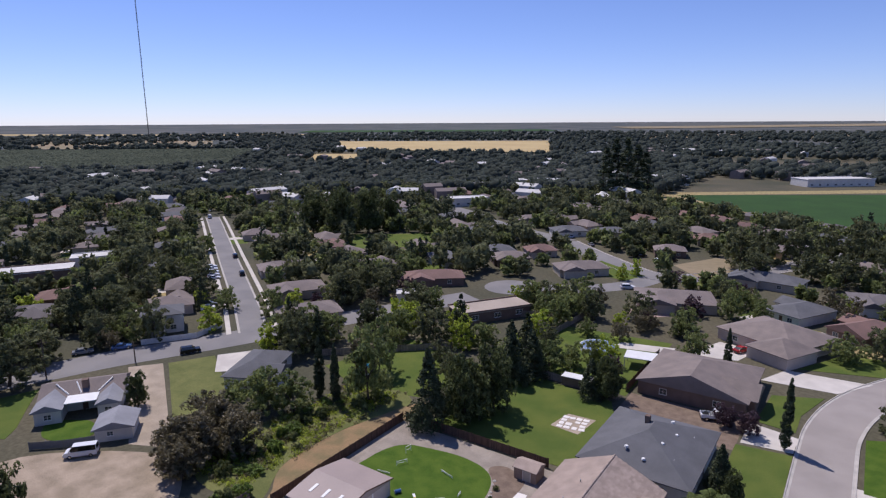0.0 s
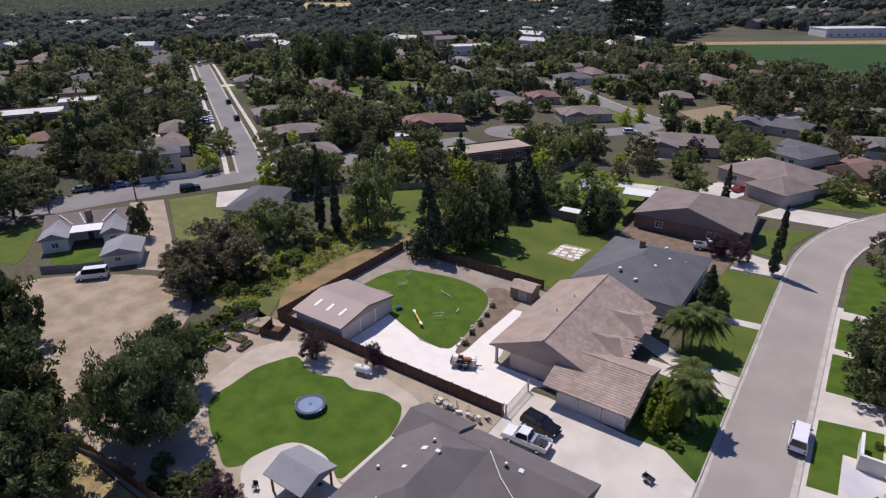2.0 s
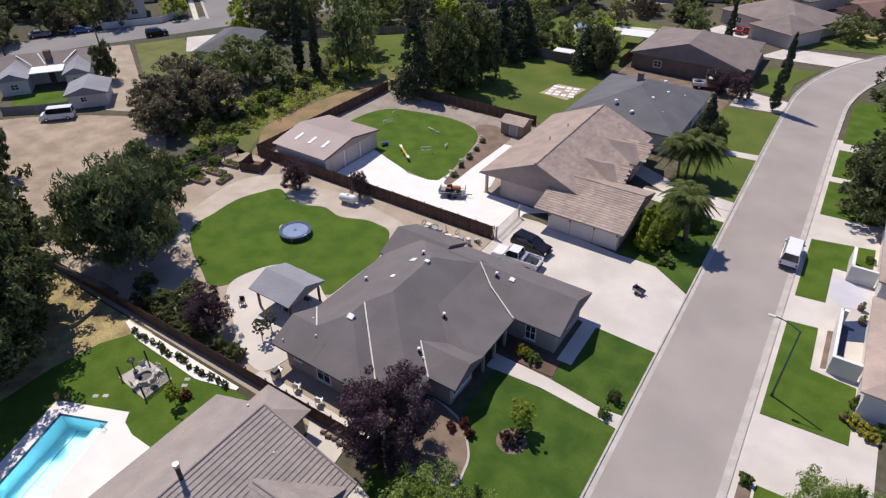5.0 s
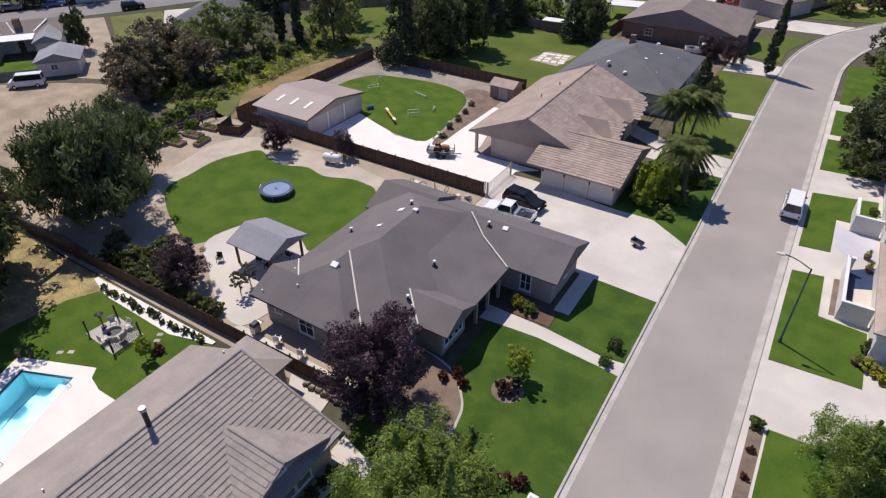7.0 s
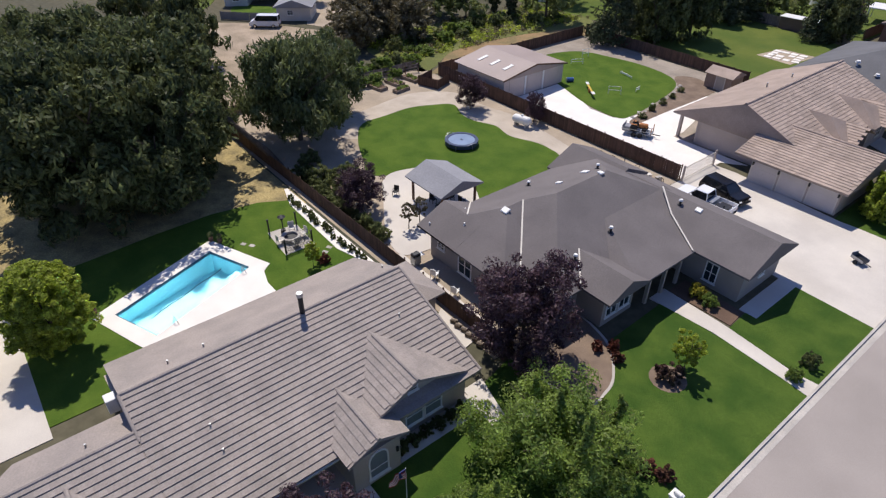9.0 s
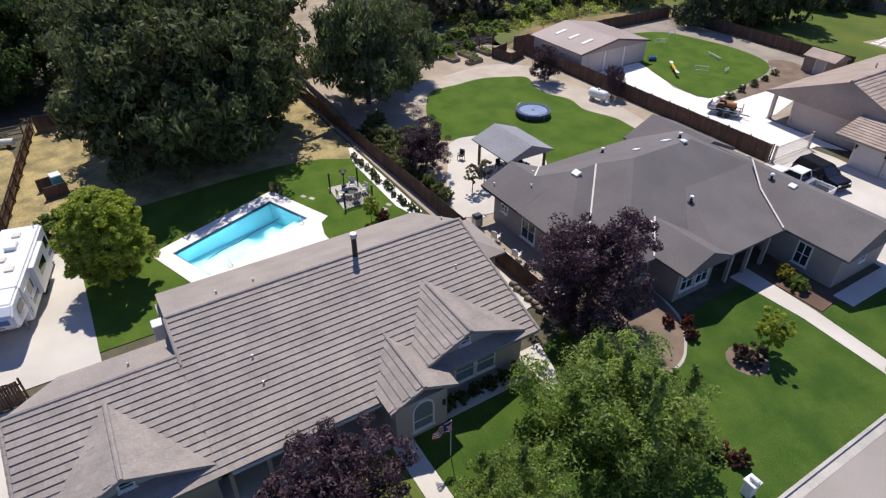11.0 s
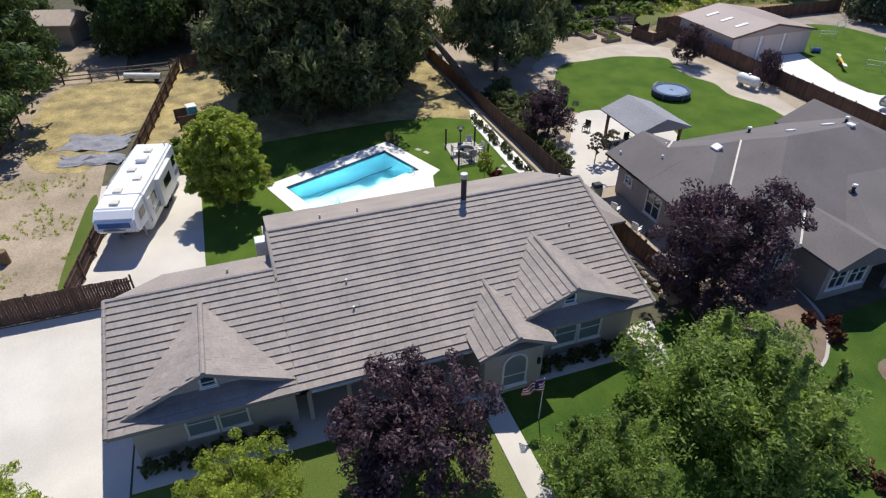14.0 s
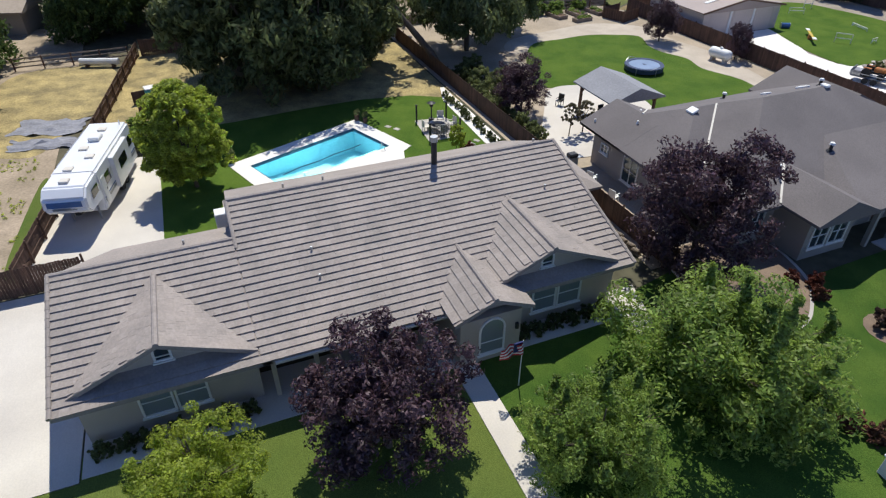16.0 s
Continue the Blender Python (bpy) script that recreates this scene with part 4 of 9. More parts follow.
    window(h, -19.0, 33.0, 0.8, 1.3, 1.4, "+x", WHITE)
    panel_door(h, "front_door", -19.0, 35.4, 0.08, 1.0, 2.1, "+x", TIMBER)
    for y in (32.2, 34.2, 36.2):
        part("porch_post", boxes((-17.35, -17.1, y - 0.12, y + 0.12, 0.05, 2.9)), STUCCO_G, h)
    for x, y, z in ((-31.0, 33.1, 3.9), (-27.6, 38.0, 5.42), (-20.5, 40.2, 4.35), (-21.6, 32.6, 4.2), (-21.2, 28.1, 3.8)):
        bm = bmesh.new()
        rod(bm, (x, y, z - 0.25), (x, y, z + 0.34), 0.10, sides=8)
        rod(bm, (x, y, z - 0.06), (x, y, z + 0.02), 0.24, 0.14, 8)
        v = part("roof_vent", bm, BLACK, h, "black vent pipe with a pale cap")
        bm = bmesh.new()
        rod(bm, (x, y, z + 0.34), (x, y, z + 0.46), 0.18, 0.14, 8)
        part("cap", bm, WHITE, v)
    for x, y, z in ((-20.6, 27.8, 3.53), (-29.7, 24.6, 3.85), (-32.3, 23.1, 3.18), (-31.6, 26.3, 3.65)):
        bm = bmesh.new()
        rod(bm, (x, y, z - 0.1), (x, y, z + 0.22), 0.07, sides=8)
        part("vent_pipe", bm, WHITE, h, "short white vent pipe")
    for x, y, z, w, rx, ry in ((-27.9, 27.3, 5.05, 0.34, 24, 0), (-28.2, 33.8, 5.14, 0.28, 0, -24), (-28.0, 36.9, 5.23, 0.36, 0, -24), (-18.9, 40.4, 4.43, 0.28, 24, 0), (-26.2, 36.6, 6.02, 0.26, 0, 0)):
        bm = boxes((-w, w, -w * 0.8, w * 0.8, -0.05, 0.12), bevel=0.04)
        part("skylight", bm, WHITE, h, "small white skylight dome").matrix_basis = pose(x, y, z, rx, ry, 0)
    return h


house_shingle()


def house_tan():
    h = thing("house", "pinkish tan house with a tan tile roof and three-door garage", "house")
    for span in ((-30.8, -19.2, 60.3, 81.5, 0, 2.95), (-33.0, -30.8, 64, 81.5, 0, 2.9), (-22.6, -13.9, 56.8, 64.5, 0, 2.75), (-20, -18.2, 66.3, 71.8, 0, 2.8), (-20, -18.2, 73.5, 79.2, 0, 2.8)):
        part("wall", boxes(span), STUCCO_P, h)
    part("roof", roof_form(-34.0, -18.4, 59.7, 82.2, 3.05, 3.3, "y", False, False, ridge=-26.2), TILE_TAN, h)
    part("garage_roof", roof_form(-24.2, -13.2, 55.9, 67.4, 2.85, 1.75, "x", False, False, ridge=62.6), TILE_TAN, h)
    part("dormer_roof", roof_form(-25.6, -17.7, 65.6, 72.5, 2.92, 2.1, "x", False, True, ridge=67.2, inset=2.8), TILE_TAN, h)
    part("dormer_roof", roof_form(-25.6, -17.6, 72.8, 79.9, 2.93, 2.1, "x", False, True, ridge=74.4, inset=2.8), TILE_TAN, h)
    bm = bmesh.new()
    v = [bm.verts.new((x, y, z)) for y in (60.25, 60.6) for x, z in ((-33.4, 3.0), (-18.9, 3.0), (-26.2, 6.12))]
    for f in ((0, 1, 2), (5, 4, 3), (0, 3, 4, 1), (1, 4, 5, 2), (2, 5, 3, 0)):
        bm.faces.new([v[i] for i in f])
    bmesh.ops.recalc_face_normals(bm, faces=bm.faces[:])
    part("gable_wall", bm, STUCCO_P, h)
    for x in (-33.2, -30.9):
        part("porch_post", boxes((x - 0.16, x + 0.16, 60.3, 60.62, 0.04, 3.0)), STUCCO_P, h)
    for x in (-21.2, -18.3, -15.4):
        panel_door(h, "garage_door", x, 56.8, 0.06, 2.5, 2.2, "-y", DOOR_PALE, (4, 4))
    for x in (-19.8, -16.8, -22.4, -14.1):
        part("wall_lamp", boxes((x - 0.08, x + 0.08, 56.64, 56.8, 1.9, 2.25), bevel=0.02), BLACK, h)
    for x in (-24.6, -23.9):
        window(h, x, 60.25, 0.9, 0.6, 1.3, "-y", TRIM, False)
    for y0, x in ((69.1, -18.2), (76.6, -18.2)):
        window(h, x, y0, 0.9, 1.4, 1.3, "+x")
    for x, y, z in ((-28.6, 69, 5.5), (-28.2, 74, 5.6)):
        bm = bmesh.new()
        rod(bm, (x, y, z - 0.2), (x, y, z + 0.35), 0.09, sides=8)
        part("roof_vent", bm, STEEL, h)
    return h


HOUSE_3 = house_tan()


def plain_house(label, x0, x1, y0, y1, wall_h, rise, axis, hip0, hip1, roof_mat, wall_mat, turn=0, extra=(), chimney=False, windows=True, name="house"):
    """A house of one main block with wings; the roof overhangs by 0.5 m. extra: more blocks (x0, x1, y0, y1, rise, axis, hip0, hip1)."""
    cx, cy = (x0 + x1) / 2, (y0 + y1) / 2
    h = thing(name, label, "house" if name == "house" else "building", cx, cy, 0, turn)
    blocks = [(x0, x1, y0, y1, rise, axis, hip0, hip1), *extra]
    for k, (a, b, c, d, *_) in enumerate(blocks):
        part("wall", boxes((a - cx, b - cx, c - cy, d - cy, 0, wall_h - 0.004 * k)), wall_mat, h)
    for k, (a, b, c, d, r, ax, g0, g1) in enumerate(blocks):
        part("roof", roof_form(a - cx - 0.5, b - cx + 0.5, c - cy - 0.5, d - cy + 0.5, wall_h + 0.1 + 0.01 * k, r, ax, g0, g1), roof_mat, h)
    if windows:
        a, b, c, d = x0 - cx, x1 - cx, y0 - cy, y1 - cy
        for k in range(2):
            window(h, b, c + (d - c) * (0.25 + 0.5 * k), 0.9, 1.5, 1.3, "+x")
            window(h, a + (b - a) * (0.25 + 0.5 * k), c, 0.9, 1.5, 1.3, "-y")
        panel_door(h, "front_door", b, (c + d) / 2, 0.05, 1.0, 2.1, "+x", TIMBER)
    if chimney:
        part("chimney", boxes((-1.5, -0.7, 1, 1.8, 0.5, wall_h + rise + 0.9)), BROWN_WALL, h)
    return h


GREY_HOUSE = plain_house("grey hip-roofed shingle house behind palms", -32.6, -16.0, 84.5, 104.5, 2.9, 3.4, "y", True, True, SHINGLE_G, STUCCO_W, chimney=True)
for vx, vy, vz in ((2.6, -3.2, 5.0), (3.6, 1.5, 4.6), (2.2, 4.5, 5.2), (4.8, -5.5, 4.0), (-2.0, -6.5, 4.7), (1.0, -7.6, 4.0), (5.6, 3.8, 3.7)):
    bm = bmesh.new()
    rod(bm, (vx, vy, vz - 0.5), (vx, vy, vz + 0.3), 0.1, sides=8)
    rod(bm, (vx, vy, vz + 0.25), (vx, vy, vz + 0.48), 0.34, 0.26, 8)
    part("roof_vent", bm, WHITE, GREY_HOUSE)
plain_house("brown house with a broad brown tile roof", -34, -13.8, 119, 139, 3.0, 3.3, "y", False, True, TILE_BROWN, BROWN_WALL, extra=((-22, -12.5, 121, 129, 2.0, "x", False, False),))
plain_house("reddish tan house with a brown tile roof", -24, -4, 157, 175, 3.0, 3.0, "x", True, True, TILE_BROWN, STUCCO_P, turn=-28, extra=((-12, -2, 152, 163, 2.2, "y", True, True),))
plain_house("tan tile-roofed house with white courtyard walls", 11.1, 24, 45.2, 58.5, 2.9, 2.4, "y", True, True, TILE_TAN, STUCCO_W)
plain_house("pale house with a tan tile roof across the street", 11.4, 26, 62.5, 78, 2.9, 2.6, "y", True, True, TILE_TAN, STUCCO_W)


def workshop():
    h = thing("workshop", "tan metal workshop with a low gable roof and skylight strips", "shed")
    part("wall", boxes((-62.9, -53.6, 51.7, 62.9, 0, 2.75)), SHED_STEEL, h)
    part("roof", roof_form(-63.3, -53.3, 51.3, 63.3, 2.8, 1.05, "x", False, False, thick=0.1), METAL_ROOF, h)
    bm = bmesh.new()
    v = [bm.verts.new((x, y, z)) for x in (-53.6, -53.9) for y, z in ((51.7, 2.72), (62.9, 2.72), (57.3, 3.72))]
    for f in ((0, 1, 2), (5, 4, 3), (0, 3, 4, 1), (1, 4, 5, 2), (2, 5, 3, 0)):
        bm.faces.new([v[i] for i in f])
    bmesh.ops.recalc_face_normals(bm, faces=bm.faces[:])
    part("gable_wall", bm, SHED_STEEL, h)
    for y in (54.0, 57.3, 60.6):
        panel_door(h, "roller_door", -53.6, y, 0.05, 2.5, 2.45, "+x", SHED_STEEL, (1, 6))
    for y in (55.55, 58.95):
        part("door_post", boxes((-53.6, -53.53, y - 0.13, y + 0.13, 0.02, 2.65)), WHITE, h, "white post between roller doors")
    for s_ in (-1, 1):
        bm = bmesh.new()
        q = [bm.verts.new((x, y, z)) for x in (-53.34, -53.26) for y, z in ((57.3, 3.88), (57.3 + s_ * 6.05, 2.83), (57.3 + s_ * 6.05, 2.63), (57.3, 3.68))]
        for f in ((0, 1, 2, 3), (7, 6, 5, 4), (0, 4, 5, 1), (1, 5, 6, 2), (2, 6, 7, 3), (3, 7, 4, 0)):
            bm.faces.new([q[i] for i in f])
        bmesh.ops.recalc_face_normals(bm, faces=bm.faces[:])
        part("verge_trim", bm, TIMBER, h, "dark verge trim")
    for i, x in enumerate((-60.7, -58.2, -55.7)):
        bm = bmesh.new()
        box(bm, -0.24, 0.24, -0.85, 0.85, 0, 0.05, pose(x, 54.3, 2.8 + 1.05 * (54.3 - 51.3) / 6 + 0.02, math.degrees(math.atan(1.05 / 6)), 0, 0))
        part("skylight", bm, WHITE, h, "white translucent skylight strip")
    return h


workshop()

# ---- trees: tapered trunk and limbs, crown of many small leaves gathered in clumps ----
def leaf_mesh(name, clumps, per, size, material, rng, stretch=1.5, droop=0.0):
    """clumps: rows of centre and radius. Leaves are small folded quads scattered in each clump, larger near its skin."""
    c = np.repeat(np.array([q[:3] for q in clumps]), per, 0)
    r = np.repeat(np.array([q[3] for q in clumps]), per)
    n = len(c)
    way = rng.normal(size=(n, 3))
    way /= np.linalg.norm(way, axis=1, keepdims=True)
    place = c + way * (r * rng.uniform(0.35, 1.0, n) ** 0.6)[:, None] * (1, 1, 0.8)
    side = rng.normal(size=(n, 3))
    side -= (side * way).sum(1, keepdims=True) * way * rng.uniform(0.2, 1.0, (n, 1))
    side /= np.linalg.norm(side, axis=1, keepdims=True)
    side[:, 2] -= droop
    up = np.cross(side, way + 0.4 * rng.normal(size=(n, 3)))
    up /= np.linalg.norm(up, axis=1, keepdims=True) + 1e-9
    s = size * rng.uniform(0.6, 1.3, n)[:, None]
    v = np.stack([place - side * s * stretch, place - up * s * 0.6, place + side * s * stretch, place + up * s * 0.6], 1).reshape(-1, 3)
    me = bpy.data.meshes.new(name)
    me.vertices.add(4 * n)
    me.vertices.foreach_set("co", v.ravel())
    me.loops.add(4 * n)
    me.loops.foreach_set("vertex_index", np.arange(4 * n, dtype=np.int32))
    me.polygons.add(n)
    me.polygons.foreach_set("loop_start", np.arange(0, 4 * n, 4, dtype=np.int32))
    me.update(calc_edges=True)
    me.materials.append(material)
    return me


def lobes_round(rng, n, h, r, base):
    """Clump centres of an uneven crown: foliage masses of different size round the limbs, with gaps between them."""
    masses = [(0, 0, base + 0.62 * (h - base), 0.50, 0.36)]
    for i in range(5):
        a = math.tau * (i + rng.uniform(-0.2, 0.2)) / 5
        masses.append((math.cos(a) * 0.5, math.sin(a) * 0.5, base + (h - base) * rng.uniform(0.12, 0.3), rng.uniform(0.34, 0.46), 0.34))
    count = 9
    for i in range(count):
        a = math.tau * i / count * 2.4 + rng.uniform(-0.5, 0.5)
        t = 0.22 + 0.58 * ((i * 0.618 + rng.uniform(0, 0.2)) % 1)
        out = (0.66 if t < 0.55 else 0.42) * rng.uniform(0.75, 1.08)
        s = rng.uniform(0.28, 0.46)
        masses.append((math.cos(a) * out, math.sin(a) * out, base + (h - base) * (t + 0.06), s, s * rng.uniform(0.55, 0.8)))
    total = sum(m[3] ** 2 for m in masses)
    out = []
    for mx, my, mz, s, sz in masses:
        for _ in range(max(4, int(n * s * s / total))):
            z, a = rng.uniform(-0.8, 1), rng.uniform(0, math.tau)
            k = math.sqrt(max(0, 1 - z * z)) * rng.uniform(0.5, 1.08)
            out.append(((mx + k * s * math.cos(a)) * r, (my + k * s * math.sin(a)) * r, min(h * 1.03, mz + z * sz * (h - base) * 0.62), r * rng.uniform(0.08, 0.2)))
    for _ in range(n // 16):
        z, a = rng.uniform(0.15, 1), rng.uniform(0, math.tau)
        k = r * math.sqrt(max(0.05, 1 - (2 * z - 1) ** 2)) * rng.uniform(0.85, 1.05)
        out.append((k * math.cos(a), k * math.sin(a), base + z * (h - base), r * rng.uniform(0.1, 0.2)))
    return out


def lobes_egg(rng, n, h, r, base):
    """Clump centres of one dense egg-shaped crown, widest below its middle, with an uneven outline."""
    out = []
    for _ in range(n):
        t, a = rng.uniform(0.0, 1.0), rng.uniform(0, math.tau)
        wide = math.sqrt(max(0.02, 1 - ((t - 0.36) / (0.64 if t > 0.36 else 0.46)) ** 2))
        k = r * wide * rng.uniform(0.45, 1.0) * (1 + 0.10 * math.sin(3 * a + 5 * t) + 0.07 * math.sin(7 * a - 11 * t))
        out.append((k * math.cos(a), k * math.sin(a), base + t * (h - base), r * rng.uniform(0.08, 0.17)))
    return out


def lobes_shoots(rng, n, h, r, base):
    """An uneven crown with upright leafy shoots standing out of it."""
    out = lobes_round(rng, n, h * 0.9, r, base)
    for i in range(46):
        x, y, z, s = out[int(rng.uniform(0, len(out)))]
        if z < base + 0.25 * (h - base):
            continue
        for k in range(5):
            out.append((x + 0.05 * k * rng.uniform(-1, 1), y + 0.05 * k * rng.uniform(-1, 1), z + 0.26 * k, 0.24 - 0.035 * k))
    return out


def lobes_cone(rng, n, h, r, base):
    out = []
    for _ in range(n):
        t = rng.uniform(0, 1) ** 1.35
        a = rng.uniform(0, math.tau)
        k = r * (1 - t) ** 0.85 * rng.uniform(0.55, 1.05) * (1 + 0.18 * math.sin(t * 26))
        out.append((k * math.cos(a), k * math.sin(a), base + t * (h - base) * 0.97, 0.10 * r + 0.22 * r * (1 - t)))
    return out


def lobes_column(rng, n, h, r, base):
    out = []
    for _ in range(n):
        t = rng.uniform(0, 1)
        a = rng.uniform(0, math.tau)
        k = r * min(1, 6 * t + 0.4) * (1 - t ** 3) * rng.uniform(0.5, 1)
        out.append((k * math.cos(a), k * math.sin(a), base + t * (h - base), 0.45 * r * (1 - 0.6 * t ** 3)))
    return out


def trunk_mesh(rng, h, r, girth, limbs, base):
    bm = bmesh.new()
    lean = Vector((rng.uniform(-0.05, 0.05) * h, rng.uniform(-0.05, 0.05) * h, 0))
    rod(bm, (0, 0, -0.2), lean * 0.5 + Vector((0, 0, base)), girth, girth * 0.72, 8)
    rod(bm, lean * 0.5 + Vector((0, 0, base - 0.05)), lean + Vector((0, 0, h * 0.86)), girth * 0.7, girth * 0.16, 7)
    for i in range(limbs):
        a = math.tau * i / max(limbs, 1) + rng.uniform(-0.4, 0.4)
        z = base * rng.uniform(0.75, 1.1) + (h - base) * 0.25 * rng.uniform(0, 1)
        s = lean * (z / h) + Vector((0, 0, z))
        e = s + Vector((math.cos(a) * r * 0.62, math.sin(a) * r * 0.62, (h - z) * rng.uniform(0.35, 0.65)))
        rod(bm, s, e, girth * 0.42, girth * 0.10, 6)
        for _ in range(2):
            b = a + rng.uniform(-0.9, 0.9)
            m = s.lerp(e, 0.6)
            rod(bm, m, m + Vector((math.cos(b) * r * 0.35, math.sin(b) * r * 0.35, (h - z) * 0.22)), girth * 0.17, girth * 0.05, 5)
    return bm


TREE_KINDS = {}
PLANTED = [0]


def tree_kind(key, name, label, form, h, r, base, clumps, per, size, leaves, girth=0.18, limbs=5, variants=2, droop=0.0):
    """Keeps templates of a kind of tree as mesh data; planted by plant()."""
    made = []
    for v in range(variants):
        rng = np.random.default_rng(len(TREE_KINDS) * 11 + v)
        crown = leaf_mesh(f"{name}_leaves", form(rng, clumps, h, r, base), per, size, leaves, rng, droop=droop)
        tm = bpy.data.meshes.new(f"{name}_wood")
        bm = trunk_mesh(rng, h, r, girth, limbs, base if form not in (lobes_round, lobes_shoots) else base + 0.15 * h)
        bm.to_mesh(tm)
        bm.free()
        tm.materials.append(BARK)
        made.append((crown, tm))
    TREE_KINDS[key] = (name, label, h, r, made)


def plant(key, x, y, h, r, label="", group="", v=None, turn=None):
    name, text, h0, r0, made = TREE_KINDS[key]
    PLANTED[0] += 1
    k = PLANTED[0]
    crown, wood = made[(k if v is None else v) % len(made)]
    t = thing(name, label or text, "shrub" if "shrub" in name or "hedge" in name else "tree", x, y, 0, (k * 137.5) % 360 if turn is None else turn, group)
    t.scale = (r / r0, r / r0, h / h0)
    w = new("trunk", wood)
    w.parent = t
    c = new("crown", crown)
    c.parent = t
    return t


# close kinds: fine leaves
tree_kind("plum", "plum_tree", "dense purple-leaved plum tree with a rounded crown", lobes_round, 6.0, 3.0, 0.5, 250, 100, 0.066, L_PLUM, 0.16, 6, 2)
tree_kind("ash", "ash_tree", "leafy bright green tree with an uneven crown", lobes_shoots, 6.5, 4.0, 0.2, 300, 120, 0.070, L_ASH, 0.18, 7, 2)
tree_kind("lime", "lime_tree", "yellow-green rounded leafy garden tree", lobes_round, 6.5, 3.0, 0.5, 230, 110, 0.066, L_LIGHT, 0.16, 6, 2)
tree_kind("round_lime", "lime_tree", "round yellow-green garden tree beside the caravan pad", lobes_egg, 7.2, 2.6, 1.35, 400, 130, 0.08, L_LIGHT, 0.15, 6, 1)
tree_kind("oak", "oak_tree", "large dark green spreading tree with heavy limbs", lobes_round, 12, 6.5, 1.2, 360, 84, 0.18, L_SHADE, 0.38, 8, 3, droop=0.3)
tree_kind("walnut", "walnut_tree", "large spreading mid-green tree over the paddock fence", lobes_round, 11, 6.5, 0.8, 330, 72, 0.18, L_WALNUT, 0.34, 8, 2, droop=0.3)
tree_kind("willow", "willow_tree", "willow-like mid-green tree drooping over the garden corner", lobes_round, 11, 6.5, 2.0, 300, 88, 0.16, L_WILLOW, 0.3, 9, 2, droop=0.8)
tree_kind("olive", "olive_tree", "bushy tree with dusty olive-brown leaves", lobes_round, 9, 5, 0.8, 170, 46, 0.2, L_BROWN, 0.25, 7, 2)
tree_kind("conifer", "conifer_tree", "tall dark conifer with a pointed crown", lobes_cone, 14, 3.4, 0.6, 240, 30, 0.21, L_PINE, 0.26, 0, 2)
tree_kind("cypress", "cypress_tree", "slender dark columnar cypress tree", lobes_column, 11, 0.9, 0.3, 190, 60, 0.11, L_PINE, 0.14, 0, 2)
tree_kind("shrub", "round_shrub", "clipped round green garden shrub", lobes_round, 1.2, 0.7, 0.05, 24, 28, 0.085, L_GREEN, 0.03, 4, 2)
tree_kind("dark_shrub", "dark_shrub", "low dark green garden shrub", lobes_round, 1.1, 0.8, 0.05, 24, 26, 0.085, L_OAK, 0.03, 4, 2)
tree_kind("gold_shrub", "golden_shrub", "golden yellow-green garden shrub", lobes_round, 1.2, 0.8, 0.05, 24, 28, 0.085, mat("golden_foliage", (0.34, 0.30, 0.03), (0.25, 0.25, 0.03), 0.6, 4, 0.7, 0, piece=0.25, leaf=0.2), 0.03, 4, 1)
tree_kind("red_shrub", "red_shrub", "low reddish grassy garden shrub", lobes_round, 0.9, 0.5, 0.05, 24, 45, 0.06, L_RED, 0.02, 3, 1)
tree_kind("dark_grass", "grassy_shrub", "dark reddish spiky grass shrub in a pale ring", lobes_round, 1.4, 0.9, 0.05, 40, 60, 0.055, mat("dark_red_blades", (0.085, 0.045, 0.035), (0.06, 0.05, 0.03), 0.8, 4, 0.7, 0, speck=0.3, piece=0.4, leaf=0.25, spec=0.3), 0.02, 3, 1)
tree_kind("sapling", "sapling_tree", "young thin light green tree", lobes_round, 3.4, 1.1, 1.0, 90, 50, 0.075, L_LIGHT, 0.04, 4, 2)
# kinds seen from further off: fewer, larger leaves
tree_kind("far_cypress", "cypress_tree", "slender dark columnar cypress tree", lobes_column, 11, 0.9, 0.3, 80, 16, 0.18, L_PINE, 0.14, 0, 2)
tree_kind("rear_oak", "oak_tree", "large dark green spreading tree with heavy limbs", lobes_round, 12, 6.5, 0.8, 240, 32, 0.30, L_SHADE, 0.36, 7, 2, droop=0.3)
tree_kind("far_oak", "broad_tree", "rounded dark green broadleaf tree", lobes_round, 9, 4.5, 0.3, 110, 30, 0.25, L_TOWN, 0.22, 5, 4)
tree_kind("far_green", "garden_tree", "rounded leafy green garden tree", lobes_round, 7, 3.6, 0.2, 110, 28, 0.21, L_TOWN_GREEN, 0.18, 5, 3)
tree_kind("far_light", "light_tree", "light yellow-green small garden tree", lobes_round, 6, 3, 0.2, 90, 17, 0.24, L_LIGHT, 0.14, 5, 2)
tree_kind("far_pine", "pine_tree", "tall dark pointed pine tree", lobes_cone, 14, 4, 0.8, 110, 18, 0.30, L_PINE, 0.26, 0, 3)
tree_kind("far_brown", "dusty_tree", "dusty brown-olive garden tree", lobes_round, 7, 3.8, 0.2, 90, 28, 0.21, L_BROWN, 0.18, 5, 2)
tree_kind("far_plum", "purple_tree", "small purple-leaved street tree", lobes_round, 5, 2.4, 0.3, 80, 17, 0.20, L_PLUM, 0.12, 5, 1)

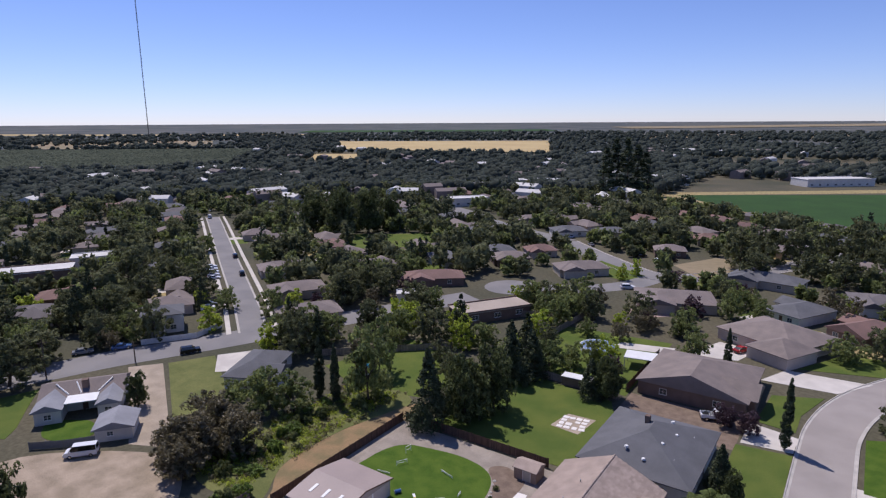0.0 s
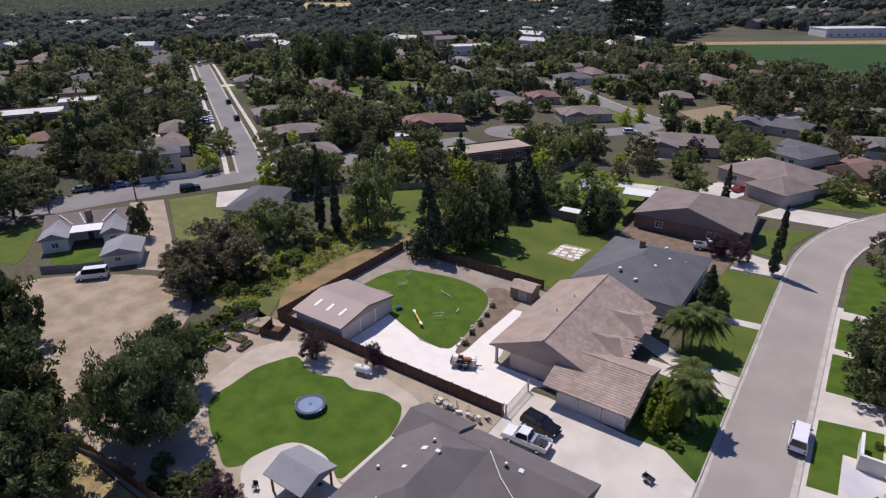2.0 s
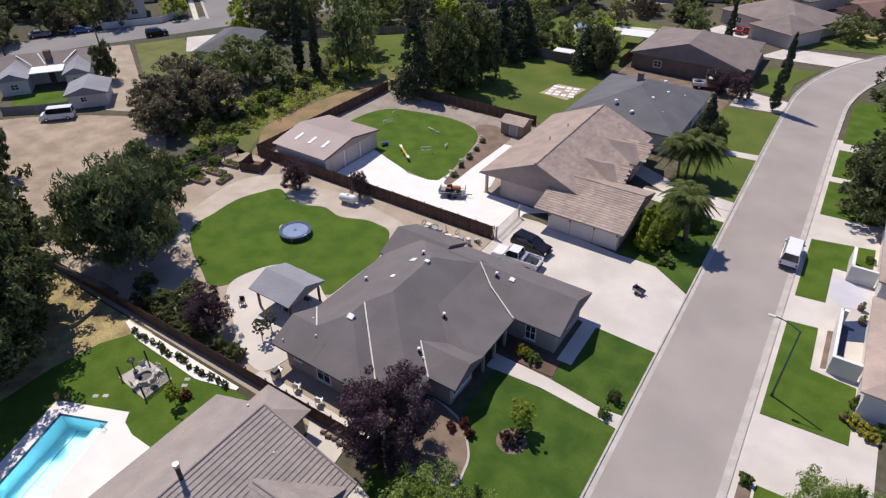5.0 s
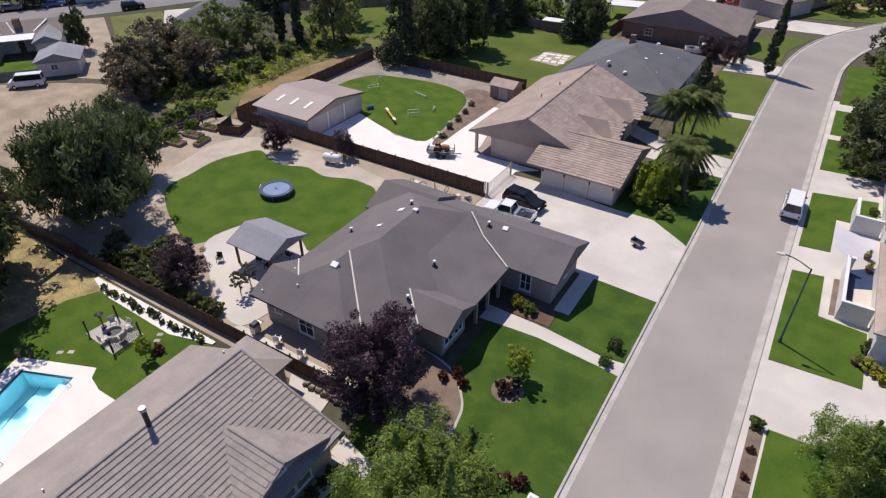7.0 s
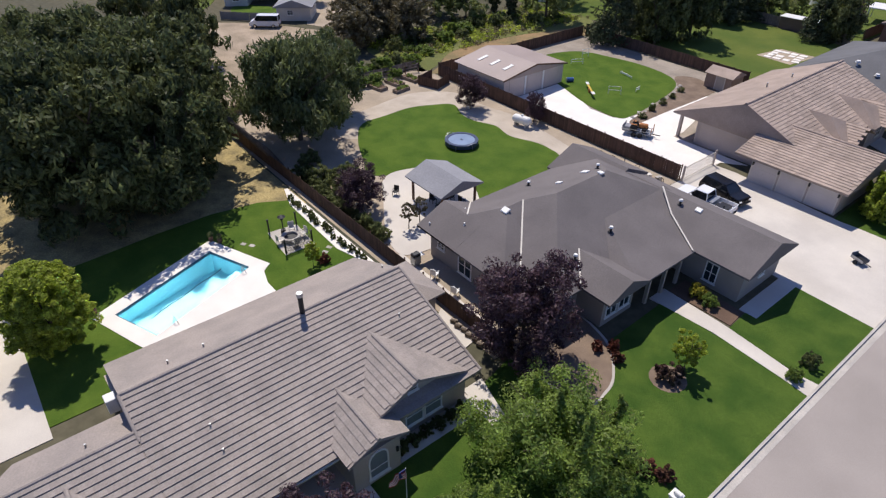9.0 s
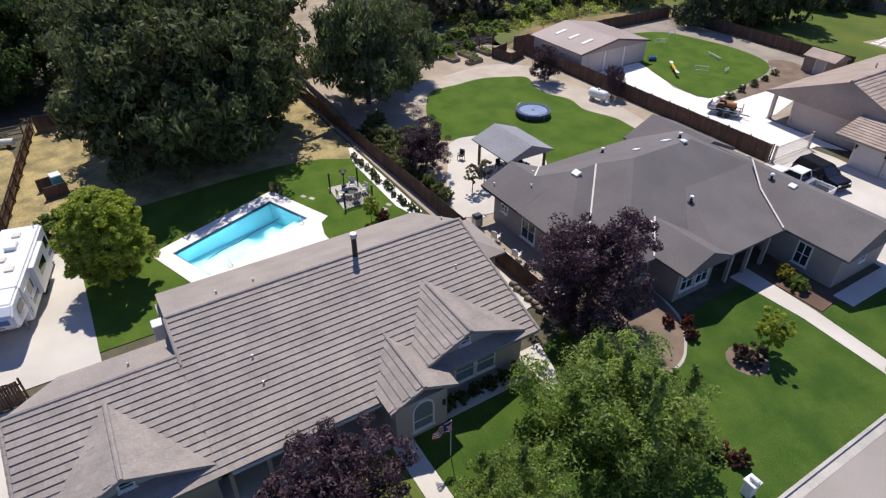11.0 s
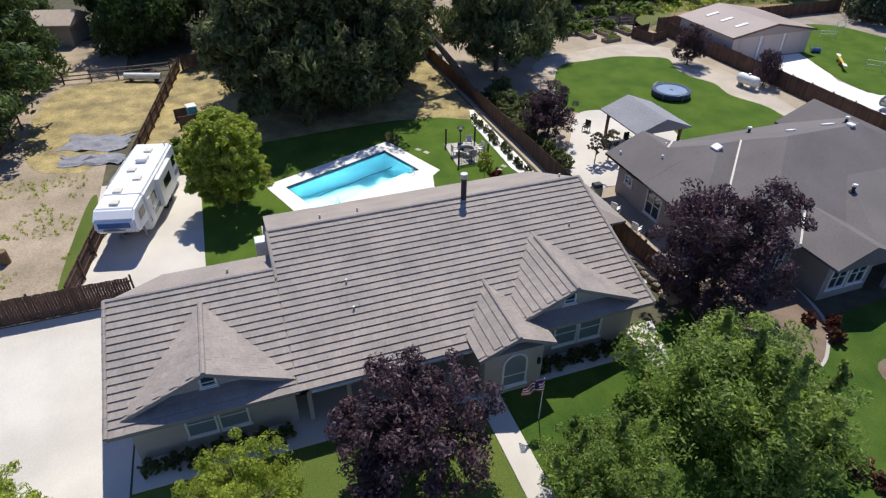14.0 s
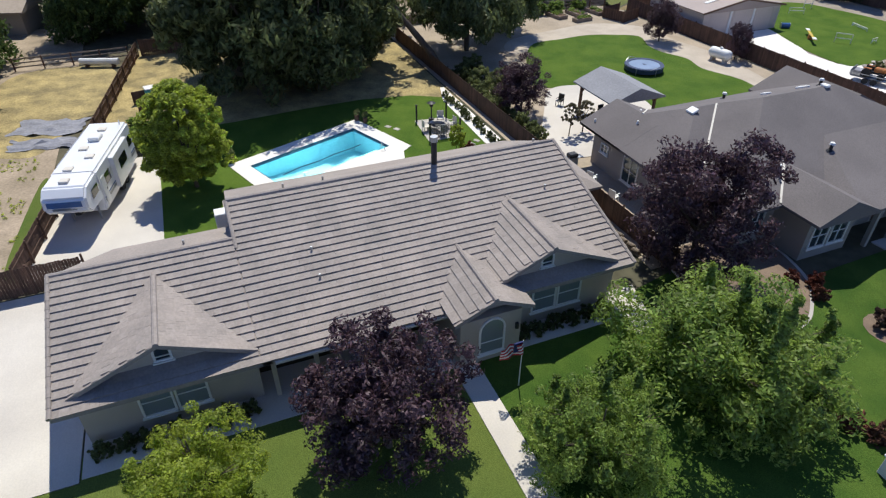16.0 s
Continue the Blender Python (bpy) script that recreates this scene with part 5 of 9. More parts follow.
for x, y, h, r in ((-19.0, 21.0, 8.2, 3.9), (-14.3, 2.0, 6.1, 3.3), (-54.3, 46.6, 4.6, 2.0), (-42.2, 22.7, 4.8, 2.4), (-46.4, 50.0, 3.8, 1.3), (-12.2, 112.5, 4.5, 2.3), (-16.5, 114, 4.2, 2.2)):
    plant("plum", x, y, h, r)
for x, y, h, r in ((-11.7, 16.0, 6.3, 4.9), (-10.5, 9.0, 4.2, 2.9), (10.8, 31.8, 5.4, 3.6)):
    plant("ash", x, y, h, r)
for x, y, h, r in ((-92, 70, 9.5, 5.2), (-86, 73, 8, 4), (12.8, 99, 8, 4.5), (14, 108, 8, 4.5)):
    plant("far_green", x, y, h, r)
for x, y, h, r in ((-14.4, -4.9, 4.1, 2.3), (-15.4, -14.0, 5.2, 2.6)):
    plant("lime", x, y, h, r)
for x, y, h, r in ((-57.6, 10.4, 15.6, 7.0), (-54.6, 3.0, 15.6, 7.4), (-61.5, 2.0, 15.0, 5.8), (-53.6, 8.2, 13.2, 6.2), (-69.5, 8.5, 15.0, 7.2), (-77.0, 1.5, 14.0, 6.5)):
    plant("oak", x, y, h, r)
for x, y, h, r in ((-72.3, 17.6, 12.5, 5.6), (-78, 11, 13, 6.5), (-79, 3, 13, 7), (-91, 25, 12, 4.2), (-97, 19, 12, 5.0)):
    plant("rear_oak", x, y, h, r)
for x, y, h, r in ((-228, 213, 20, 8), (-220, 222, 22, 7), (-213, 217, 23, 8.5), (-204, 228, 22, 8), (-202, 243, 18, 6)):
    plant("rear_oak", x, y, h, r, "tall dense dark tree standing in the town")
for x, y, h, r in ((-75, -34, 12, 7), (-56.4, 88.4, 13.5, 4.6), (-54.6, 95.5, 12.5, 4.6), (-38.4, 112.8, 8.6, 3.3)):
    plant("rear_oak", x, y, h, r)
for x, y, h, r in ((-11.2, 90.2, 4.6, 1.8),):
    plant("rear_oak", x, y, h, r)
for x, y, h, r in ((-86.5, 52, 8.5, 5.0), (-90.5, 58, 9, 5.2), (-83, 57.5, 8, 4.6), (-83.5, 48, 7, 4.2), (-90, 50.5, 7, 4)):
    plant("olive", x, y, h, r)
for x, y, h, r in ((-82.2, 80.5, 12.5, 0.9), (-87.1, 81, 13, 1.0), (-6.4, 110.6, 13.0, 0.85), (-21, 141, 10, 0.8)):
    plant("cypress", x, y, h, r)
for x, y, h, r in ((-61.2, 83.2, 15.5, 3.6), (-59.5, 92.0, 12, 3.4), (-58, 109, 12, 3.6), (-55.2, 113.5, 11, 3.2), (-41.2, 111.5, 8.5, 2.6), (-13.2, 92.5, 7.5, 2.0)):
    plant("conifer", x, y, h, r)
for x, y, h, r in ((-11.3, 28.4, 3.5, 1.15),):
    plant("sapling", x, y, h, r)
for x, y, h, r in ((-77.5, 85.0, 14.5, 5.2), (-137.9, 111.5, 8.5, 4.2), (-153.6, 107.2, 7.5, 3.6), (-100, 70, 4.5, 2.6)):
    plant("far_green", x, y, h, r)
tree_kind("small_olive", "small_olive_tree", "small grey-green olive tree with a bare slim trunk", lobes_egg, 2.7, 0.75, 1.2, 60, 40, 0.06, L_BROWN, 0.05, 4, 2)
plant("small_olive", -36.7, 24.1, 2.7, 0.75)
plant("small_olive", -36.9, 25.5, 2.6, 0.85)
patch("shrub_ring", [(-11.5 + 1.25 * math.cos(a * math.tau / 14), 27.0 + 1.25 * math.sin(a * math.tau / 14)) for a in range(14)], 0.078, BED_SOIL, "bare soil ring round a dark shrub", "planting bed")
# the leaning trunk at the garden's back corner
leaning = thing("leaning_tree", "thick leaning bare trunk of a willow-like tree", "tree", -54.9, 20.6)
bm = bmesh.new()
rod(bm, (0, 0, -0.2), (-0.6, -0.9, 1.6), 0.42, 0.36, 10)
rod(bm, (-0.6, -0.9, 1.6), (-1.6, -3.6, 5.2), 0.36, 0.24, 10)
rod(bm, (-1.6, -3.6, 5.2), (-3.4, -5.4, 8.2), 0.24, 0.1, 8)
part("trunk", bm, BARK, leaning)
rng_l = np.random.default_rng(77)
lean_lobes = [(q[0] - 3.3, q[1] - 6.0, q[2], q[3]) for q in lobes_round(rng_l, 110, 10.5, 2.9, 4.6)]
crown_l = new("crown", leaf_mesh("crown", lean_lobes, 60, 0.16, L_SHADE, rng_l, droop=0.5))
crown_l.parent = leaning
for x, y, h, r in ((-57.5, -23.8, 11.5, 7.6), (-71, -24.5, 11.5, 6.4), (-60, -36, 11, 6.5), (-50.5, -28.0, 8.5, 5.2)):
    plant("walnut", x, y, h, r)
plant("round_lime", -39.1, -3.6, 7.2, 2.75)
for x, y, h, r in ((-80, -10.5, 12.5, 6.0), (-86, -5, 12, 6.5), (-94, -27, 12, 5.5), (-84, -30, 11, 6), (-92, -14, 12, 6)):
    plant("walnut", x, y, h, r)
plant("willow", -59.3, 25.3, 11.8, 6.6)
plant("willow", -64.5, 31.5, 9.5, 5.0)
for x, y, h, r in ((10.2, 89.0, 8.5, 4.4), (10.2, 80.5, 9.0, 5.2)):
    plant("rear_oak", x, y, h, r)

# where the further houses stand: x, y, width, depth, turn, roof, walls, label
HOUSES_NEAR = [
    (-153.5, 87, 10, 9, 58, "g", "w", "two-storey pale grey house at the street corner", 5.0, 1.6),
    (-284, 170, 14, 10, 58, "t", "p", "brown-roofed house along the long street"),
    (-248, 148, 13, 10, 58, "g", "s", "grey-roofed house along the long street"),
    (-212, 123, 12, 9, 58, "g", "w", "pale house among trees"),
    (-223, 183, 17, 12, 58, "t", "s", "taupe house behind a hedge"),
    (-175, 148, 18, 11, 58, "t", "s", "taupe shingle house by the long street"),
    (-148, 130, 17, 11, 58, "t", "s", "taupe shingle house by the long street"),
    (-127, 115, 17, 12, 58, "t", "p", "taupe shingle house on the corner"),
    (-106, 81, 15, 9, 117, "g", "w", "grey gabled house beside the weedy lot"),
    (-120, 167, 20, 10, 40, "r", "b", "red-brown roofed house among trees"),
    (-44, 186, 22, 15, 20, "t", "s", "broad taupe hip-roofed house"),
    (-83, 208, 18, 10, 40, "t", "s", "long low house on the court"),
    (-113, 209, 14, 10, 40, "t", "b", "brown house on the court"),
    (-109, 228, 12, 9, 40, "r", "p", "small red-brown roofed house"),
    (-118, 278, 16, 11, 40, "g", "w", "grey house on the court"),
    (-99, 285, 16, 11, 40, "g", "w", "grey house on the court"),
    (-24, 226, 22, 11, -10, "g", "s", "long grey house with a front lawn"),
    (7, 214, 14, 14, 10, "d", "w", "dark-roofed house by the bend"),
]
HOUSES_FAR = [
    (-56, 292, 13, 9, 20, "r", "p", "red-roofed house among garden trees"),
    (-42, 310, 14, 9, 20, "t", "s", "taupe house among garden trees"),
    (-64, 257, 12, 9, 20, "t", "b", "brown house among garden trees"),
    (-153, 255, 15, 10, 45, "g", "w", "grey-roofed house among garden trees"),
    (-191, 284, 15, 10, 45, "g", "s", "grey-roofed house among garden trees"),
    (-229, 281, 15, 10, 45, "g", "w", "pale house among far garden trees"),
    (-150, 299, 14, 10, 45, "t", "p", "pink-tan house among garden trees"),
    (-124, 218, 13, 10, 45, "g", "s", "grey-roofed house among garden trees"),
    (-291, 278, 14, 10, 50, "t", "w", "pale house among far garden trees"),
    (-297, 327, 14, 10, 50, "g", "w", "pale house among far garden trees"),
    (-452, 237, 14, 10, 58, "t", "w", "pale house among far garden trees"),
    (-340, 282, 14, 10, 58, "g", "w", "pale house among far garden trees"),
    (-91, 316, 14, 9, 30, "g", "w", "grey-roofed house among garden trees"),
    (-151, 401, 15, 10, 40, "g", "w", "pale house among far garden trees"),
    (-192, 374, 15, 10, 40, "t", "s", "tan house among garden trees"),
    (-121, 371, 15, 10, 40, "g", "w", "pale house among far garden trees"),
]
FLAT_AROUND = [
    (-216, 460, 44, 16, 32, 8, ROOF_PALE, STUCCO_W, "long pale hall beyond the town houses"),
    (-142, 550, 26, 14, 30, 8, ROOF_PALE, STUCCO_W, "pale hall beside the crop field"),
    (-242, 90, 26, 12, 60, 4.0, ROOF_PALE, BROWN_WALL, "long low building with a pale flat roof"),
    (-248, 114, 14, 10, 60, 4.0, ROOF_PALE, STUCCO_W, "low building with a white roof"),
    (-85, 146, 22, 9, 58, 3.0, ROOF_TAN, BROWN_WALL, "low building with a flat tan roof"),
    (-212, 467, 40, 18, 50, 6, ROOF_PALE, STUCCO_W, "large pale flat-roofed hall"),
    (-142, 543, 34, 16, 50, 6, ROOF_PALE, STUCCO_W, "white hall with a flat roof"),
    (-24, 616, 60, 22, 40, 6, ROOF_PALE, STUCCO_W, "long white warehouse beyond the field"),
    (6, 683, 60, 18, 40, 6, SHINGLE_G, STUCCO_W, "grey warehouse beyond the field"),
    (-383, 300, 22, 12, 55, 5, ROOF_PALE, STUCCO_W, "white-roofed building among trees"),
    (-114, 145, 7, 5, 40, 2.6, ROOF_PALE, STUCCO_W, "small white-roofed garden room"),
    (-219, 345, 26, 14, 50, 5, ROOF_PALE, STUCCO_W, "pale building with a flat roof"),
]

# ---- the town beyond: houses, then garden trees filling between streets and roofs ----
ROOFS = {"t": SHINGLE_T, "g": SHINGLE_G, "d": SHINGLE, "r": SHINGLE_R, "b": TILE_BROWN}
WALLS = {"w": STUCCO_W, "s": STUCCO, "p": STUCCO_P, "g": STUCCO_G, "b": BROWN_WALL}
FOOTPRINTS = []


def town_house(x, y, w, d, turn, roof, wall, label, h=2.8, rise=2.0, wing=True):
    FOOTPRINTS.append((x, y, max(w, d) * 0.62))
    extra = ((x - w / 2 + 1, x - w / 2 + 1 + w * 0.42, y - d / 2 - 2.5, y, rise * 0.75, "y", False, False),) if wing else ()
    return plain_house(label, x - w / 2, x + w / 2, y - d / 2, y + d / 2, h, rise, "x", wing, True, ROOFS[roof], WALLS[wall], turn, extra)


for row in HOUSES_NEAR + HOUSES_FAR:
    town_house(*row)


def flat_building(x, y, w, d, turn, h, material, wall, label):
    FOOTPRINTS.append((x, y, max(w, d) * 0.6))
    b = thing("low_building", label, "building", x, y, 0, turn)
    part("wall", boxes((-w / 2, w / 2, -d / 2, d / 2, 0, h)), wall, b)
    part("roof", boxes((-w / 2 - 0.3, w / 2 + 0.3, -d / 2 - 0.3, d / 2 + 0.3, h, h + 0.25)), material, b)
    part("parapet", boxes((-w / 2 - 0.3, w / 2 + 0.3, -d / 2 - 0.3, -d / 2 - 0.05, h + 0.25, h + 0.6), (-w / 2 - 0.3, w / 2 + 0.3, d / 2 + 0.05, d / 2 + 0.3, h + 0.25, h + 0.6)), wall, b)
    for k in range(int(w // 7)):
        window(b, -w / 2 + 4 + 7 * k, -d / 2, 1.0, 2.2, 1.4, "-y", WHITE)


for row in FLAT_AROUND:
    flat_building(*row)


def near_line(x, y, line):
    p, best = Vector((x, y)), 1e9
    for a, b in zip(line, line[1:]):
        a, b = Vector(a), Vector(b)
        t = max(0, min(1, (p - a).dot(b - a) / (b - a).length_squared))
        best = min(best, (p - a - t * (b - a)).length)
    return best


def open_ground(x, y, r):
    """Whether a tree of radius r may stand at (x, y): clear of streets, houses and the open plots."""
    if x > -68 and y < 118 and x < 30:
        return False
    if -112 < x < -74 and 4 < y < 70 or -126 < x < -64 and 30 < y < 92 or -142 < x < -104 and 32 < y < 90:
        return False
    if any(near_line(x, y, l) < w + 0.55 * r for l, w in ((STREET, 6), (BACK_ROAD, 6), (LONG_ROAD, 8.5), (COURT, 6.5), (COURT_2, 7), (FAR_ROAD, 8.5))):
        return False
    if math.hypot(x + 95, y - 177) < 11 + r or math.hypot(x + 46, y - 244) < 15 or math.hypot(x + 180, y - 219) < 22 or math.hypot(x + 76, y - 218) < 10:
        return False
    if y > 0.62 * -x + 345 and x > -125 and y < 600 + 0.3 * x and y > 330 and x < 200:
        return False
    if -104 < x < -66 and 88 < y < 117 or math.hypot(x + 8, y - 152) < 17 or math.hypot(x + 50, y - 138) < 9:
        return False
    return all(math.hypot(x - a, y - b) > c + 0.45 * r for a, b, c in FOOTPRINTS)


FOOTPRINTS += [(-228, 213, 5), (-213, 217, 6), (-204, 228, 5), (-202, 243, 4), (-24, 129, 14), (-14, 166, 15), (-40, 113, 5)]
town = random.Random(7)
# further rows of houses between the streets, in line with the long street
ALONG, ACROSS = Vector((-0.848, 0.530)), Vector((0.530, 0.848))
for j in range(-5, 12):
    for i in range(-4, 17):
        q = Vector((-140, 105)) + ALONG * (21 * i + town.uniform(-3, 3)) + ACROSS * (14 + 33 * j + town.uniform(-4, 4))
        away, side = q.length, math.atan2(q.x, q.y) + 0.611
        if away < 150 or away > 470 or abs(side) > 0.68 or not open_ground(q.x, q.y, 13) or town.random() < 0.2:
            continue
        roof, wall, text = town.choice((("t", "s", "taupe shingle house among garden trees"), ("t", "p", "brown-roofed stucco house among garden trees"), ("g", "w", "grey-roofed pale house among garden trees"),
                                        ("r", "b", "red-brown roofed house among garden trees"), ("d", "s", "dark-roofed stucco house among garden trees")))
        FOOTPRINTS.append((q.x, q.y, 8.0))
        w, d = town.uniform(12, 17), town.uniform(9, 11)
        cx, cy = q.x, q.y
        if away < 330:
            low = 0.008 + 0.0002 * len(FOOTPRINTS) % 0.008
            yard = [tuple((q + ALONG * a + ACROSS * b).to_2d()) for a, b in ((-10, -13), (10, -13), (10, -5), (-10, -5), (2, -5), (8, -5), (8, -14), (2, -14))]
            patch("front_lawn", yard[:4], low, LAWN_DRY if town.random() < 0.7 else STRAW, "dull front lawn of a town house", "lawn")
            patch("front_drive", yard[4:], low + 0.004, CONCRETE, "pale concrete drive of a town house", "driveway")
        plain_house(text, cx - w / 2, cx + w / 2, cy - d / 2, cy + d / 2, 2.8, town.uniform(1.7, 2.3), "x", True, town.random() < 0.6, ROOFS[roof], WALLS[wall], 148 + town.choice((0, 90, 180)) + town.uniform(-4, 4),
                    ((cx - w / 2 + 1, cx - w / 2 + 1 + w * 0.42, cy - d / 2 - 2.5, cy, 1.5, "y", False, False),), windows=away < 230)


# ---- large trees of the town that stand out singly ----
for x, y, h, r in ((-201, 104, 15, 8.5), (-257, 133, 15, 9), (-302, 131, 13, 7.5), (-198, 117, 10, 5), (-146, 47, 12, 7.5), (-155, 57, 10, 6), (-179, 59, 10, 6), (-158, 74, 7, 4.5), (-173, 69, 8, 5), (-108, 141, 9, 5), (-126, 195, 9, 5), (-86, 119, 10, 5.5)):
    plant("far_oak", x, y, h, r)
    FOOTPRINTS.append((x, y, 0.6 * r))
for x, y, h, r in ((-36, 249, 15, 7), (-28, 262, 16, 7), (-18, 266, 16, 7), (-9, 274, 15, 7), (2, 270, 17, 7), (10, 253, 14, 7), (-28, 229, 12, 6), (-12, 239, 11, 6), (-2, 237, 11, 6)):
    plant("far_oak", x, y, h, r)
    FOOTPRINTS.append((x, y, 0.6 * r))
for x, y, h, r in ((-202, 126, 8, 4), (-244, 153, 8, 4), (-233, 155, 8, 4), (-67, 171, 10, 5.5), (-66, 158, 8, 4), (-72, 154, 8, 4), (1, 162, 7, 4.2), (-73, 123, 7, 4), (-63, 117, 6, 3.5), (-161, 83, 7, 4.5), (-96, 117, 8, 4.5)):
    plant("far_green", x, y, h, r)
    FOOTPRINTS.append((x, y, 0.6 * r))
for x, y, h, r in ((-67, 207, 6, 2.3), (-65, 216, 6.5, 2.4), (-196, 71, 7, 4)):
    plant("far_light", x, y, h, r)
    FOOTPRINTS.append((x, y, 0.6 * r))
for x, y, h, r in ((-51, 217, 3.5, 3), (-41, 216, 3.5, 3), (-29, 207, 4.5, 3.4), (-37, 178, 6, 3.6)):
    plant("far_plum", x, y, h, r)
    FOOTPRINTS.append((x, y, 0.6 * r))
for x, y, h, r in ((-64, 120, 10, 3.2), (-61, 122, 12, 3.4), (-82, 126, 12, 3), (-321, 122, 14, 3)):
    plant("far_pine", x, y, h, r)
    FOOTPRINTS.append((x, y, 0.6 * r))
for x, y, h in ((-152, 422, 36), (-149, 432, 42), (-140, 429, 43), (-136, 440, 38), (-129, 437, 33)):
    plant("far_cypress", x, y, h, 6.0, "very tall dark poplar in a row of five")


def patio_cover(x, y, w, d, turn):
    t = thing("patio_cover", "bright white flat patio cover behind the brown house", "patio cover", x, y, 0, turn)
    part("roof", boxes((-w / 2, w / 2, -d / 2, d / 2, 2.5, 2.65)), WHITE, t)
    for sx in (-1, 1):
        for sy in (-1, 1):
            part("post", boxes((sx * (w / 2 - 0.2) - 0.08, sx * (w / 2 - 0.2) + 0.08, sy * (d / 2 - 0.2) - 0.08, sy * (d / 2 - 0.2) + 0.08, 0, 2.5)), WHITE, t)


patio_cover(-37.5, 133.3, 7.5, 5.0, 10)


WOODS = {"oak": [], "green": [], "pine": []}
CORES, FAR_CORES = [], []


def core_mesh(name, rows, material, rng):
    """Dense uneven hearts of far crowns, one small lumpy body for each row of place, radius and half height."""
    g = (1 + 5 ** 0.5) / 2
    unit = np.array([(-1, g, 0), (1, g, 0), (-1, -g, 0), (1, -g, 0), (0, -1, g), (0, 1, g), (0, -1, -g), (0, 1, -g), (g, 0, -1), (g, 0, 1), (-g, 0, -1), (-g, 0, 1)]) / (1 + g * g) ** 0.5
    tri = np.array([(0, 11, 5), (0, 5, 1), (0, 1, 7), (0, 7, 10), (0, 10, 11), (1, 5, 9), (5, 11, 4), (11, 10, 2), (10, 7, 6), (7, 1, 8), (3, 9, 4), (3, 4, 2), (3, 2, 6), (3, 6, 8), (3, 8, 9), (4, 9, 5), (2, 4, 11), (6, 2, 10), (8, 6, 7), (9, 8, 1)])
    q = np.array(rows)
    k = len(q)
    v = q[:, None, :3] + unit[None] * q[:, None, (3, 3, 4)] * rng.uniform(0.7, 1.2, (k, 12, 1))
    f = (tri[None] + 12 * np.arange(k)[:, None, None]).reshape(-1, 3)
    me = bpy.data.meshes.new(name)
    me.vertices.add(12 * k)
    me.vertices.foreach_set("co", v.ravel())
    me.loops.add(f.size)
    me.loops.foreach_set("vertex_index", f.ravel().astype(np.int32))
    me.polygons.add(len(f))
    me.polygons.foreach_set("loop_start", np.arange(0, f.size, 3, dtype=np.int32))
    me.update(calc_edges=True)
    me.materials.append(material)
    return me


def woods_tree(rng, kind, x, y, h, r, fine):
    """Adds one crown to the joined far canopy."""
    form = lobes_cone if kind == "pine" else lobes_round
    for a, b, c, s in form(rng, fine, h, r, 0.1 * h):
        WOODS[kind].append((x + a, y + b, land(x, y) + c, s * 1.5))


wood_rng = np.random.default_rng(5)
for count in range(4300):
    dist, ang = 92 + 400 * town.uniform(0, 1) ** 0.8, town.uniform(-0.72, 0.72)
    x, y = dist * math.sin(ang - 0.611), dist * math.cos(ang - 0.611)
    key = town.choices(("far_oak", "far_green", "far_light", "far_pine", "far_brown", "far_plum", "cypress"), (38, 30, 7, 10, 9, 4, 3))[0]
    h = {"far_oak": town.uniform(6.5, 12), "far_green": town.uniform(5, 9.5), "far_light": town.uniform(4, 7), "far_pine": town.uniform(8, 16), "far_brown": town.uniform(4, 8), "far_plum": town.uniform(3.5, 5), "cypress": town.uniform(6, 11)}[key]
    r = h * (0.24 if key == "far_pine" else 0.08 if key == "cypress" else town.uniform(0.40, 0.56))
    if not open_ground(x, y, r):
        continue
    if x > -115 and 116 < y < 270 and h > 7.8:
        continue
    FOOTPRINTS.append((x, y, 0.42 * r))
    if dist < 205:
        plant("far_cypress" if key == "cypress" else key, x, y, h * 1.15, r * 1.15)
    else:
        if "pine" not in key and key != "cypress":
            CORES.append((x, y, 0.52 * h, 0.62 * r, 0.33 * h))
        woods_tree(wood_rng, "pine" if key in ("far_pine", "cypress") else "oak" if key in ("far_oak", "far_brown") else "green", x, y, h, r, 20)


def in_wheat(x, y):
    """Whether a spot lies on the wheat field or its near margin."""
    return inside(x, y, ((-879, 909), (-1191, 1223), (-706, 1516), (-459, 987))) or inside(x, y, ((-689, 646), (-817, 767), (-744, 807), (-629, 681)))


def inside(x, y, ring):
    """Whether (x, y) lies in a convex ring that runs clockwise."""
    return all((b[0] - a[0]) * (y - a[1]) - (b[1] - a[1]) * (x - a[0]) < 0 for a, b in zip(ring, ring[1:] + ring[:1]))


ORCHARD = ((-671, 485), (-850, 160), (-1560, 380), (-1014, 801))


